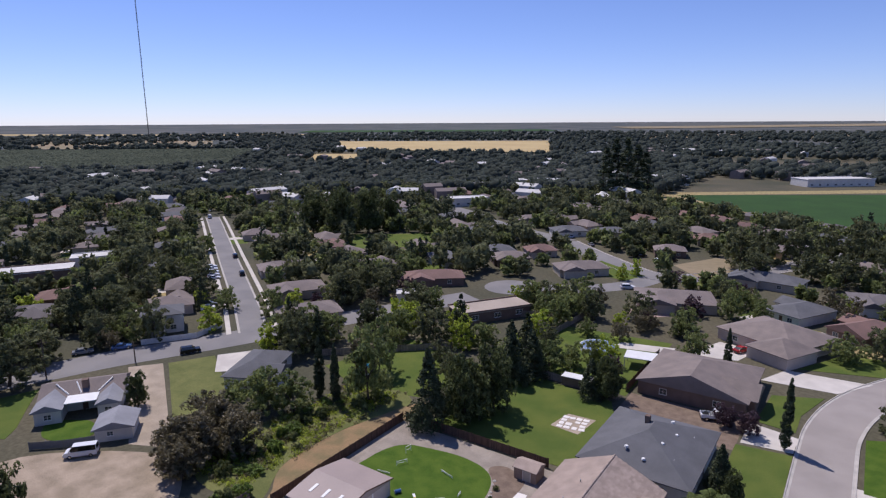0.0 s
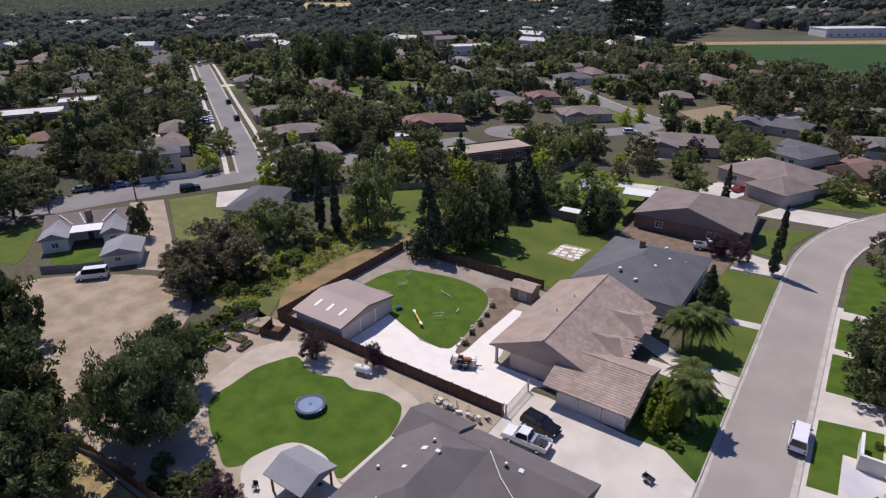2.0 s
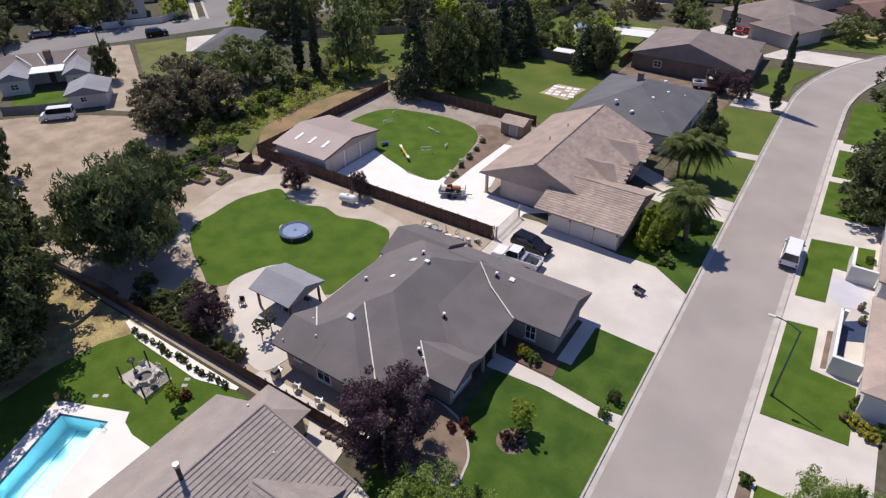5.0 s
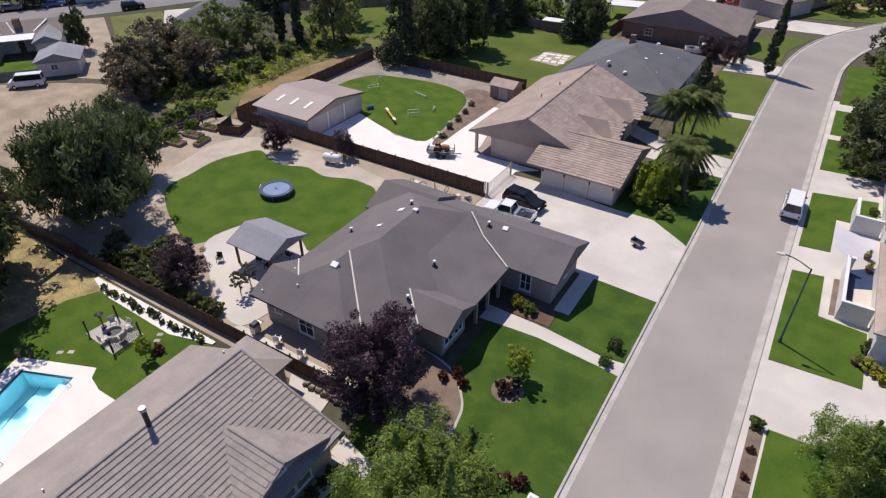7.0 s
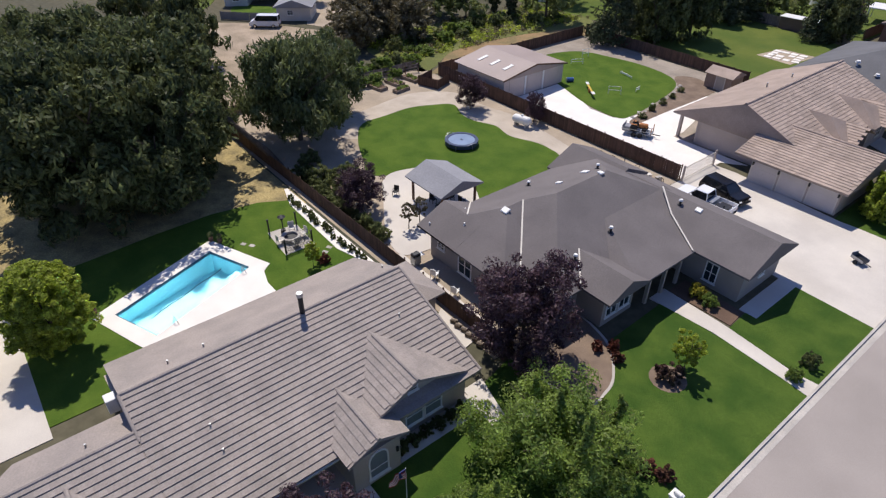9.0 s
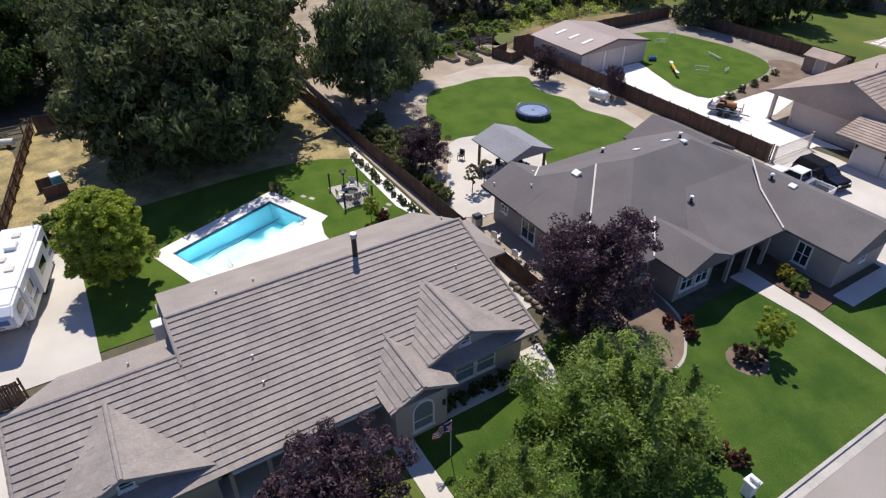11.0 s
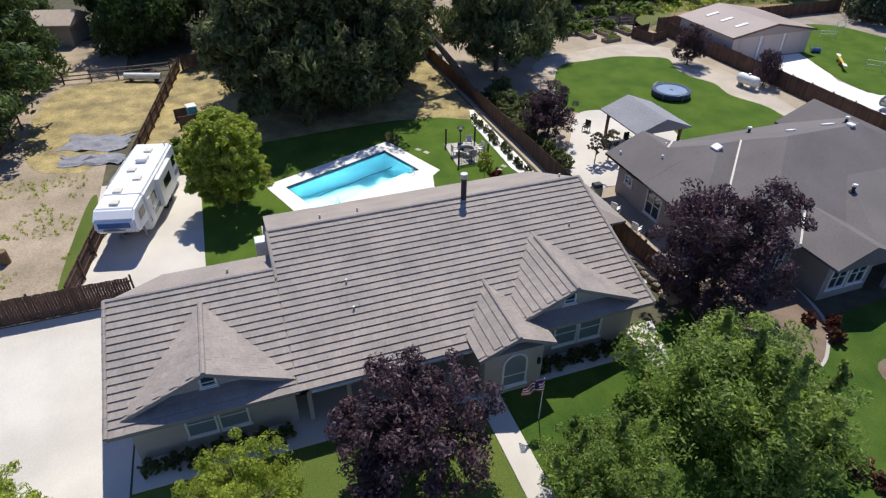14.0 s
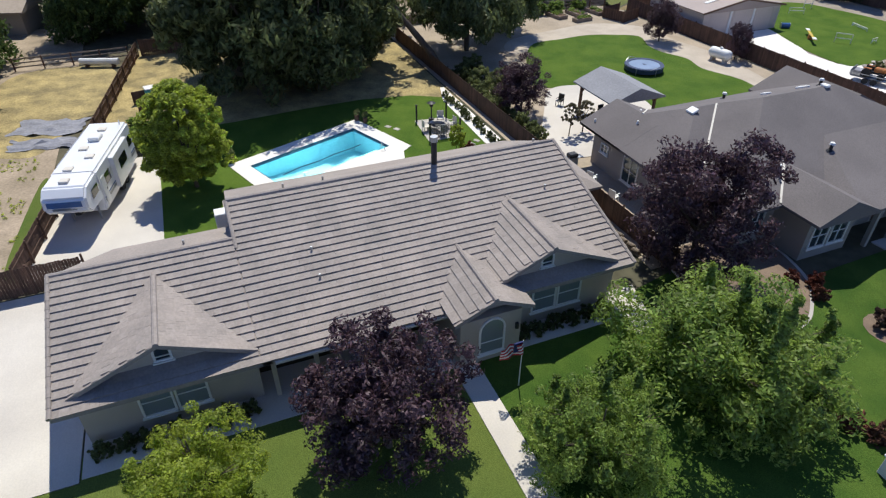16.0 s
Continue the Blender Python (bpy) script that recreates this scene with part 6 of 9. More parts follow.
def orchard():
    """A wide level orchard: rows of low rounded crowns grown together."""
    a, b, c, d = (np.array(p, float) for p in (ORCHARD[0], ORCHARD[1], ORCHARD[2], ORCHARD[3]))
    rng, nu, nv = np.random.default_rng(12), 200, 320
    u, v = np.meshgrid(np.linspace(0, 1, nu), np.linspace(0, 1, nv), indexing="ij")
    p = (a[None, None] * (1 - u[..., None]) + b * u[..., None]) * (1 - v[..., None]) + (d[None, None] * (1 - u[..., None]) + c * u[..., None]) * v[..., None]
    lift = np.vectorize(land)(p[..., 0], p[..., 1])
    top = lift + 4.6 + 0.9 * np.sin(p[..., 0] * 0.9 + p[..., 1] * 0.2) * np.sin(p[..., 1] * 0.9) + rng.normal(0, 0.45, u.shape)
    for edge in (top[0], top[-1], top[:, 0], top[:, -1]):
        edge -= 4.8
    me = bpy.data.meshes.new("orchard")
    at = np.arange(nu * nv).reshape(nu, nv)
    quads = np.stack([at[:-1, :-1], at[:-1, 1:], at[1:, 1:], at[1:, :-1]], -1).reshape(-1, 4)
    me.from_pydata(np.dstack([p, top]).reshape(-1, 3).tolist(), [], quads.tolist())
    me.materials.append(L_ORCHARD)
    tagged(new("orchard", me), "wide flat dark green orchard seen from far away", "orchard", kind="stuff")


orchard()


def far_woods():
    """The canopy of the far town and orchards: thousands of crowns of leaf tufts."""
    rng = wood_rng
    for kind, m, label in (("oak", L_TOWN, "dark tree canopy of the town"), ("green", L_TOWN_GREEN, "green tree canopy of the town"), ("pine", L_PINE, "dark conifers standing in the town")):
        tagged(new("town_trees", leaf_mesh("town_trees", WOODS[kind], 5, 0.7, m, rng)), label, "woods", kind="stuff")
    clumps = []
    for n in range(15000):
        dist = 470 + 1900 * rng.uniform() ** 1.5
        ang = rng.uniform(-0.74, 0.74)
        x, y = dist * math.sin(ang - 0.611), dist * math.cos(ang - 0.611)
        if any(in_wheat(x * k, y * k) for k in (1, 1.05, 1.1)) or any(inside(x * k, y * k, ORCHARD) for k in (1, 1.02)):
            continue
        if x > -125 and 340 < y < 640 and y > 0.62 * -x + 335:
            continue
        if noise.noise(Vector((x / 260, y / 260, 3))) < -0.25 and dist > 800:
            continue
        h = rng.uniform(5, 11.5) * (1 + dist / 4000)
        FAR_CORES.append((x, y, land(x, y) + 0.5 * h, 0.44 * h, 0.42 * h))
        for _ in range(6 if dist < 800 else 4):
            a, k = rng.uniform(0, math.tau), rng.uniform(0, 0.5) * h
            clumps.append((x + k * math.cos(a), y + k * math.sin(a), land(x, y) + h * rng.uniform(0.25, 0.8), h * 0.27))
    tagged(new("far_woods", leaf_mesh("far_woods", clumps, 4, 1.1, L_FAR, rng)), "dark tree canopy towards the horizon, haze mixed into its colour", "woods", kind="stuff")
    tagged(new("far_woods", core_mesh("far_crowns", FAR_CORES, L_FAR, rng)), "dense dark crowns towards the horizon, haze mixed into their colour", "woods", kind="stuff")
    tagged(new("town_trees", core_mesh("town_crowns", CORES, L_TOWN, rng)), "dense dark crowns of the town trees", "woods", kind="stuff")


far_woods()


def far_roofs():
    """Small pale and brown roofs showing between the far trees, too small to tell apart."""
    k = random.Random(21)
    for material, label in ((ROOF_PALE, "small pale roofs among the far trees"), (SHINGLE_T, "small brown roofs among the far trees")):
        bm = bmesh.new()
        for _ in range(70):
            dist, ang = 430 + 900 * k.random() ** 1.4, k.uniform(-0.7, 0.7)
            x, y = dist * math.sin(ang - 0.611), dist * math.cos(ang - 0.611)
            if x > -125 and 340 < y < 640 and y > 0.62 * -x + 335 or in_wheat(x, y) or inside(x, y, ORCHARD):
                continue
            w, h, m = k.uniform(6, 14), k.uniform(6.5, 10.5), pose(x, y, land(x, y), 0, 0, k.uniform(0, 180))
            v = [bm.verts.new(m @ Vector(p)) for p in ((-w, -5, 0), (w, -5, 0), (w, 5, 0), (-w, 5, 0), (-w, -5, h - 2), (w, -5, h - 2), (w, 5, h - 2), (-w, 5, h - 2), (-w, 0, h), (w, 0, h))]
            for f in ((0, 1, 5, 4), (2, 3, 7, 6), (1, 2, 6, 9, 5), (3, 0, 4, 8, 7), (4, 5, 9, 8), (6, 7, 8, 9)):
                bm.faces.new([v[i] for i in f])
        tagged(part("far_roofs", bm, material), label, "buildings", kind="stuff")


far_roofs()


def mast():
    """A guyed lattice mast, very tall and far away."""
    x, y, h = -1718, 988, 640
    t = thing("radio_mast", "very tall thin guyed lattice radio mast", "mast", x, y, land(x, y))
    bm = bmesh.new()
    for k in range(3):
        a = k * math.tau / 3
        rod(bm, (1.1 * math.cos(a), 1.1 * math.sin(a), 0), (1.1 * math.cos(a), 1.1 * math.sin(a), h), 0.5, sides=5)
    for z in range(0, h, 8):
        for k in range(3):
            a, b = k * math.tau / 3, (k + 1) * math.tau / 3
            rod(bm, (1.1 * math.cos(a), 1.1 * math.sin(a), z), (1.1 * math.cos(b), 1.1 * math.sin(b), z + 8), 0.2, sides=4)
    part("lattice", bm, mat("mast_steel", (0.11, 0.10, 0.10), None, 0.5, 2, 0.8, 0), t)


mast()

# ---- vehicles ----
SHAPES = {
    # length, width, lower body outline (along, up), cabin outline (along, up)
    "suv": (4.7, 1.9, ((-2.3, 0.35), (2.3, 0.35), (2.35, 0.75), (2.2, 0.98), (1.1, 1.06), (-2.25, 1.08), (-2.35, 0.8)), ((-2.2, 1.06), (1.15, 1.05), (0.35, 1.66), (-1.95, 1.7))),
    "sedan": (4.6, 1.8, ((-2.25, 0.3), (2.25, 0.3), (2.3, 0.62), (2.1, 0.82), (0.95, 0.92), (-1.5, 0.95), (-2.25, 0.9), (-2.3, 0.6)), ((-1.7, 0.93), (1.0, 0.9), (0.25, 1.4), (-1.0, 1.42))),
    "van": (5.2, 1.98, ((-2.55, 0.35), (2.5, 0.35), (2.58, 0.8), (2.3, 1.1), (1.75, 1.2), (-2.55, 1.2), (-2.6, 0.7)), ((-2.55, 1.18), (1.8, 1.17), (1.15, 1.98), (-2.45, 2.05))),
    "pickup": (5.6, 1.95, ((-2.75, 0.5), (2.7, 0.5), (2.78, 0.9), (2.55, 1.12), (1.35, 1.18), (-0.55, 1.2), (-0.6, 0.75), (-2.6, 0.75), (-2.8, 0.75)), ((-0.55, 1.18), (1.4, 1.16), (0.75, 1.85), (-0.4, 1.87))),
}
CAR_MADE = {}


def loft(bm, outline, w0, w1):
    """An outline in the x-z plane given width: w0 at its lowest points, w1 at its highest."""
    lo, hi = min(p[1] for p in outline), max(p[1] for p in outline)
    sides = []
    for s in (-1, 1):
        sides.append([bm.verts.new((a, s * (w0 + (w1 - w0) * (z - lo) / (hi - lo)) / 2, z)) for a, z in outline])
    n = len(outline)
    bm.faces.new(sides[0]), bm.faces.new(sides[1][::-1])
    for i in range(n):
        j = (i + 1) % n
        bm.faces.new((sides[0][j], sides[0][i], sides[1][i], sides[1][j]))
    bmesh.ops.recalc_face_normals(bm, faces=bm.faces[:])
    return bm


def car(kind, paint, label, x, y, turn, group=""):
    key = (kind, paint.name)
    if key in CAR_MADE:
        c = copy_thing(CAR_MADE[key], pose(x, y, 0.03, 0, 0, turn))
        return tagged(c, label)
    length, width, low, cab = SHAPES[kind]
    c = thing("parked_" + kind, label, "car" if kind != "van" else "van", x, y, 0.03, turn, group)
    bm = loft(bmesh.new(), low, width, width * 0.97)
    bmesh.ops.bevel(bm, geom=[e for e in bm.edges], offset=0.05, segments=2, affect="EDGES")
    part("body", bm, paint, c, smooth=False)
    bm = loft(bmesh.new(), cab, width * 0.93, width * 0.74)
    bmesh.ops.bevel(bm, geom=[e for e in bm.edges], offset=0.04, segments=1, affect="EDGES")
    part("cabin", bm, CAR_GLASS, c, "dark tinted windows")
    top = max(p[1] for p in cab)
    xs = [p[0] for p in cab if p[1] > top - 0.1]
    bm = boxes((min(xs) - 0.02, max(xs) + 0.04, -width * 0.37, width * 0.37, top - 0.05, top + 0.03), bevel=0.025)
    part("roof_panel", bm, paint, c)
    for a, b in ((cab[0], cab[3]), (cab[1], cab[2])):
        for s in (-1, 1):
            bm = bmesh.new()
            rod(bm, (a[0], s * width * 0.455, a[1]), (b[0], s * width * 0.37, b[1]), 0.05, sides=6)
            part("pillar", bm, paint, c)
    for sx in (-0.31, 0.31):
        for s in (-1, 1):
            bm = bmesh.new()
            rod(bm, (sx * length, s * (width / 2 - 0.22), 0.33), (sx * length, s * (width / 2 + 0.01), 0.33), 0.33, sides=14)
            ty = part("tyre", bm, RUBBER, c)
            bm = bmesh.new()
            rod(bm, (sx * length, s * (width / 2 - 0.05), 0.33), (sx * length, s * (width / 2 + 0.03), 0.33), 0.2, sides=12)
            part("rim", bm, CHROME, ty)
    front, back = max(p[0] for p in low), min(p[0] for p in low)
    for s in (-1, 1):
        part("headlight", boxes((front - 0.12, front + 0.02, s * width * 0.36 - 0.17, s * width * 0.36 + 0.17, 0.68, 0.84), bevel=0.02), WHITE, c)
        part("tail_light", boxes((back - 0.02, back + 0.1, s * width * 0.40 - 0.1, s * width * 0.40 + 0.1, 0.7, 0.95), bevel=0.02), RED_PAINT, c)
        part("wing_mirror", boxes((cab[1][0] - 0.45, cab[1][0] - 0.25, s * (width / 2 + 0.02) - 0.1, s * (width / 2 + 0.02) + 0.1, cab[1][1] + 0.02, cab[1][1] + 0.2), bevel=0.02), paint, c)
    part("bumper", boxes((front - 0.08, front + 0.06, -width * 0.45, width * 0.45, 0.38, 0.56), bevel=0.03), BLACK, c)
    part("rear_bumper", boxes((back - 0.06, back + 0.08, -width * 0.45, width * 0.45, 0.38, 0.56), bevel=0.03), BLACK, c)
    if kind == "pickup":
        for s in (-1, 1):
            part("bed_side", boxes((-2.78, -0.56, s * width * 0.475 - 0.04, s * width * 0.475 + 0.04, 0.74, 1.18), bevel=0.02), paint, c)
        part("tailgate", boxes((-2.82, -2.74, -width * 0.44, width * 0.44, 0.74, 1.16), bevel=0.02), paint, c)
        part("tool_box", boxes((-1.1, -0.62, -0.8, 0.8, 0.76, 1.25), bevel=0.03), STEEL, c)
        part("load", boxes((-2.4, -1.4, -0.6, 0.5, 0.76, 1.0), (-2.0, -1.3, 0.1, 0.75, 0.76, 1.12)), BLACK, c)
    CAR_MADE[key] = c
    return c


car("van", WHITE_PAINT, "white van parked at the kerb", 3.0, 66.2, 90)
car("suv", BLACK_PAINT, "black car parked on the concrete driveway", -22.2, 51.7, -8)
car("pickup", WHITE_PAINT, "white pickup with tools in its bed", -22.4, 48.5, 183)
car("van", WHITE_PAINT, "white van parked on the dirt lot", -104.0, 42.2, 230)
car("suv", BLACK_PAINT, "black car parked on the cross street", -131.2, 80.4, 63)
for x, y, paint, turn, kind in ((-152.4, 65.2, GREY_PAINT, 63, "sedan"), (-147.8, 72.3, BLUE_PAINT, 63, "sedan"), (-213.0, 154.6, BLACK_PAINT, 148, "suv"), (-185.5, 137.0, BLACK_PAINT, 148, "suv"),
                                (-205, 137.5, WHITE_PAINT, 58, "sedan"), (-201, 135, WHITE_PAINT, 58, "sedan"), (-197, 132.5, WHITE_PAINT, 58, "sedan"), (-193, 130, WHITE_PAINT, 58, "sedan"), (-189, 127.5, WHITE_PAINT, 58, "sedan"),
                                (-316, 214, WHITE_PAINT, 148, "van"), (-340, 231, WHITE_PAINT, 148, "sedan"), (-162, 107, GREY_PAINT, 58, "sedan"), (-158, 104, WHITE_PAINT, 58, "suv")):
    car(kind, paint, f"{paint.name.split('_')[0]} car parked along a tree-lined street", x, y, turn)
for x, y, paint, turn, kind in ((-86, 167.5, GREY_PAINT, 50, "suv"), (-61.5, 196.5, WHITE_PAINT, 30, "suv"), (-64.5, 243, WHITE_PAINT, 50, "sedan"), (-60, 245, BLACK_PAINT, 50, "suv"),
                                (-73, 248, BLACK_PAINT, 50, "sedan"), (-98.5, 258.5, GREY_PAINT, 130, "sedan"), (-114, 272, WHITE_PAINT, 130, "sedan"), (-20.3, 155.6, RED_PAINT, 60, "sedan"),
                                (-18.2, 115.6, WHITE_PAINT, 20, "pickup"), (-48.9, -24.6, BLUE_PAINT, 150, "suv"), (-40.4, -23.9, RED_PAINT, 165, "sedan")):
    car(kind, paint, f"{paint.name.split('_')[0]} car parked beside a house", x, y, turn)


def caravan():
    t = thing("caravan", "long white fifth-wheel trailer with blue graphics on a pad", "caravan", -40.2, -9.5, 0, 167)
    bm = boxes((-2.9, 4.6, -1.28, 1.28, 0.5, 3.25))
    bmesh.ops.bevel(bm, geom=bm.edges[:], offset=0.14, segments=3, affect="EDGES")
    part("body", bm, WHITE_PAINT, t)
    # raised nose over the hitch, its front leaning back and its underside sloping
    bm = loft(bmesh.new(), ((-2.7, 1.35), (-4.7, 1.55), (-5.15, 2.0), (-5.1, 2.7), (-4.5, 3.2), (-2.7, 3.22)), 2.5, 2.44)
    bmesh.ops.bevel(bm, geom=bm.edges[:], offset=0.12, segments=2, affect="EDGES")
    part("nose", bm, WHITE_PAINT, t)
    part("graphic", boxes((-5.165, -5.13, -0.95, 0.95, 2.2, 2.55)), BLUE_PAINT, t, "blue band of unreadable lettering")
    for k, z in enumerate((2.02, 2.1)):
        part("graphic", boxes((-5.185, -5.12, -0.6 + 0.3 * k, 0.7, z, z + 0.05)), GREY_PAINT, t)
    for s in (-1, 1):
        for a, b, z0, z1 in ((-4.2, -3.2, 2.15, 2.7), (-1.9, -0.9, 1.8, 2.5), (3.2, 4.2, 1.8, 2.5)):
            part("window", boxes((a, b, s * 1.28 - 0.012, s * 1.28 + 0.012, z0, z1)), CAR_GLASS, t)
        so = part("slide_out", boxes((-0.5, 2.7, min(s * 1.26, s * 1.56), max(s * 1.26, s * 1.56), 0.85, 2.95), bevel=0.03), WHITE_PAINT, t)
        part("window", boxes((0.3, 1.8, s * 1.562 - 0.01, s * 1.562 + 0.01, 1.75, 2.45)), CAR_GLASS, so)
        part("stripe", boxes((-2.7, 4.4, s * 1.284 - 0.005, s * 1.284 + 0.005, 1.05, 1.25)), GREY_PAINT, t)
        part("stripe", boxes((-2.7, 4.4, s * 1.284 - 0.005, s * 1.284 + 0.005, 1.3, 1.38)), BLUE_PAINT, t)
    dr = part("door", boxes((-2.55, -1.95, -1.31, -1.282, 0.75, 2.6), bevel=0.008), WHITE, t)
    part("handle", boxes((-2.08, -2.02, -1.335, -1.311, 1.6, 1.75)), BLACK, dr)
    part("awning", boxes((-1.6, 3.9, 1.27, 1.40, 2.97, 3.1), bevel=0.03), GREY_PAINT, t, "rolled grey awning")
    part("rear_bumper", boxes((4.58, 4.75, -1.15, 1.15, 0.5, 0.68), bevel=0.02), BLACK, t)
    for x0, y0 in ((-3.9, 0.1), (-2.4, 0.35), (-0.8, -0.4), (0.4, 0.3), (3.3, 0.0)):
        part("roof_hatch", boxes((x0 - 0.26, x0 + 0.26, y0 - 0.26, y0 + 0.26, 3.2, 3.36), bevel=0.03), TRIM, t)
    part("air_conditioner", boxes((1.4, 2.3, -0.35, 0.35, 3.22, 3.52), bevel=0.07), WHITE, t)
    bm = bmesh.new()
    rod(bm, (4.1, -0.9, 3.2), (4.1, -0.9, 3.55), 0.04, sides=6)
    part("roof_pipe", bm, WHITE, t)
    for sx in (0.7, 1.6):
        for s in (-1, 1):
            bm = bmesh.new()
            rod(bm, (sx, s * 0.98, 0.42), (sx, s * 1.24, 0.42), 0.38, sides=14)
            part("wheel", bm, RUBBER, t)
    for s in (-0.8, 0.8):
        part("jack_leg", boxes((-3.1, -3.0, s - 0.05, s + 0.05, 0.06, 1.45)), STEEL, t)
    part("hitch_pin", boxes((-4.0, -3.6, -0.18, 0.18, 0.95, 1.5), bevel=0.03), BLACK, t)


caravan()


# ---- the swimming pool ----
def holed(name, outer, z, material, label, category, skirt=0.1):
    """A plate with the pool's outline cut out of it."""
    bm = bmesh.new()
    for ring in (outer, POOL):
        v = [bm.verts.new((*p, z)) for p in ring]
        e = [bm.edges.new((v[i], v[(i + 1) % len(v)])) for i in range(len(v))]
        w = [bm.verts.new((*p, z - skirt)) for p in ring]
        for i in range(len(v)):
            j = (i + 1) % len(v)
            bm.faces.new((v[i], v[j], w[j], w[i]))
    bmesh.ops.triangle_fill(bm, edges=[e for e in bm.edges if all(abs(q.co.z - z) < 1e-5 for q in e.verts)], use_beauty=True, normal=(0, 0, 1))
    bmesh.ops.recalc_face_normals(bm, faces=bm.faces[:])
    return tagged(part(name, bm, material), label, category, kind="structure")


holed("back_lawn_4", [(-49.0, -5.9), (-49.2, 0.0), (-49.8, 6.0), (-50.0, 11.0), (-49.3, 15.4), (-47.6, 18.4), (-32.5, 18.4), (-32.5, -5.9)], 0.056, LAWN, "green back lawn round the swimming pool", "lawn")
holed("pool_deck", [pool_point(-1.2, -1.25), pool_point(-1.2, 5.6), pool_point(-0.2, 5.9), pool_point(0.8, 7.2), pool_point(1.6, 9.3), pool_point(10.5, 9.6), pool_point(10.6, 4.0), pool_point(10.4, -1.2)], 0.10, DECK, "bright pale concrete deck round the pool", "pool deck")


def pool():
    t = thing("swimming_pool", "rectangular swimming pool with bright blue water", "pool", P0.x, P0.y, 0, math.degrees(math.atan2(D.y, D.x)))
    bm = bmesh.new()
    l, w = 9.3, 4.5
    v = [bm.verts.new(p) for p in ((0, 0, 0.09), (l, 0, 0.09), (l, w, 0.09), (0, w, 0.09), (0, 0, -1.9), (l, 0, -1.2), (l, w, -1.0), (0, w, -1.5))]
    for f in ((4, 5, 6, 7), (0, 4, 7, 3), (1, 2, 6, 5), (0, 1, 5, 4), (3, 7, 6, 2)):
        bm.faces.new([v[i] for i in f])
    part("basin", bm, PLASTER, t)
    part("step", boxes((0.3, l - 0.02, w - 1.3, w - 0.01, -1.4, -0.55), bevel=0.04), PLASTER, t)
    part("tile_line", boxes((0.006, 0.05, 0.05, w - 0.05, -0.14, 0.085), (l - 0.05, l - 0.006, 0.05, w - 0.05, -0.14, 0.085), (0.006, l - 0.006, 0.006, 0.05, -0.14, 0.085)), POOL_TILE, t)
    wt = part("water", boxes((0.05, l - 0.05, 0.05, w - 0.006, -0.085, -0.08)), WATER, t)
    wt.visible_shadow = False
    for k in (0.8, l - 1.6):
        bm = bmesh.new()
        rod(bm, (k, w - 0.25, -0.4), (k, w + 0.1, 0.75), 0.03, sides=6)
        rod(bm, (k, w + 0.1, 0.75), (k, w + 0.45, 0.1), 0.03, sides=6)
        part("hand_rail", bm, CHROME, t)
    bm = bmesh.new()
    for i in range(14):
        a, b = 1.2 + i * 0.5, 1.2 + (i + 1) * 0.5
        rod(bm, (a, 2.5 + 0.06 * math.sin(i), -0.06), (b, 2.5 + 0.06 * math.sin(i + 1), -0.06), 0.03, sides=5)
    part("cleaner_hose", bm, BLUE_PAD, t)


pool()


def pot(x, y, r, h, plant_mat, label, z=0.1):
    t = thing("plant_pot", label, "pot", x, y, z)
    bm = bmesh.new()
    rod(bm, (0, 0, 0), (0, 0, h), r * 0.75, r, 12)
    part("pot", bm, TIMBER, t)
    rng = np.random.default_rng(3)
    me = leaf_mesh("pot_leaves", [(0, 0, h + 0.25, 0.3), (0.1, 0.05, h + 0.4, 0.22)], 50, 0.07, plant_mat, rng)
    c = new("leaves", me)
    c.parent = t


pot(-45.7, 9.4, 0.22, 0.4, L_OAK, "dark pot with a plant at the pool corner")
pot(-45.0, 9.9, 0.2, 0.4, L_OAK, "dark pot with a plant at the pool corner")
pot(-41.9, -1.0, 0.22, 0.45, L_OAK, "dark pot with a plant at the pool corner")


# ---- fences ----
def board_fence(label, x0, y0, x1, y1, h, material, board=0.145, single=True, name="fence"):
    """Upright boards on two rails between posts; single: each board an object of its own."""
    length = math.hypot(x1 - x0, y1 - y0)
    f = thing(name, label, "fence", x0, y0, 0, math.degrees(math.atan2(y1 - y0, x1 - x0)))
    n = int(length // board)
    me = bpy.data.meshes.new("board")
    bm = boxes((0.006, board - 0.006, -0.011, 0.011, 0.03, h))
    bm.to_mesh(me)
    bm.free()
    me.materials.append(material)
    fr = random.Random(n)
    if single and n <= 340:
        for i in range(n):
            b = new("board", me)
            b.parent = f
            b.location = (i * board, fr.uniform(-0.004, 0.004), fr.uniform(-0.03, 0.02))
    else:
        bm = bmesh.new()
        for i in range(n):
            dz = fr.uniform(-0.03, 0.02)
            box(bm, i * board + 0.006, (i + 1) * board - 0.006, -0.011, 0.011, 0.03, h + dz)
        tagged(part("board_run", bm, material, f), kind="stuff")
    for z in (0.4, h - 0.35):
        part("rail", boxes((0, length, 0.012, 0.055, z, z + 0.09)), material, f)
    k = max(2, int(length // 2.4) + 1)
    for i in range(k):
        p = part("post", boxes((-0.05, 0.05, 0.056, 0.15, 0, h + 0.08)), material, f)
        p.location.x = length * i / (k - 1)
    return f


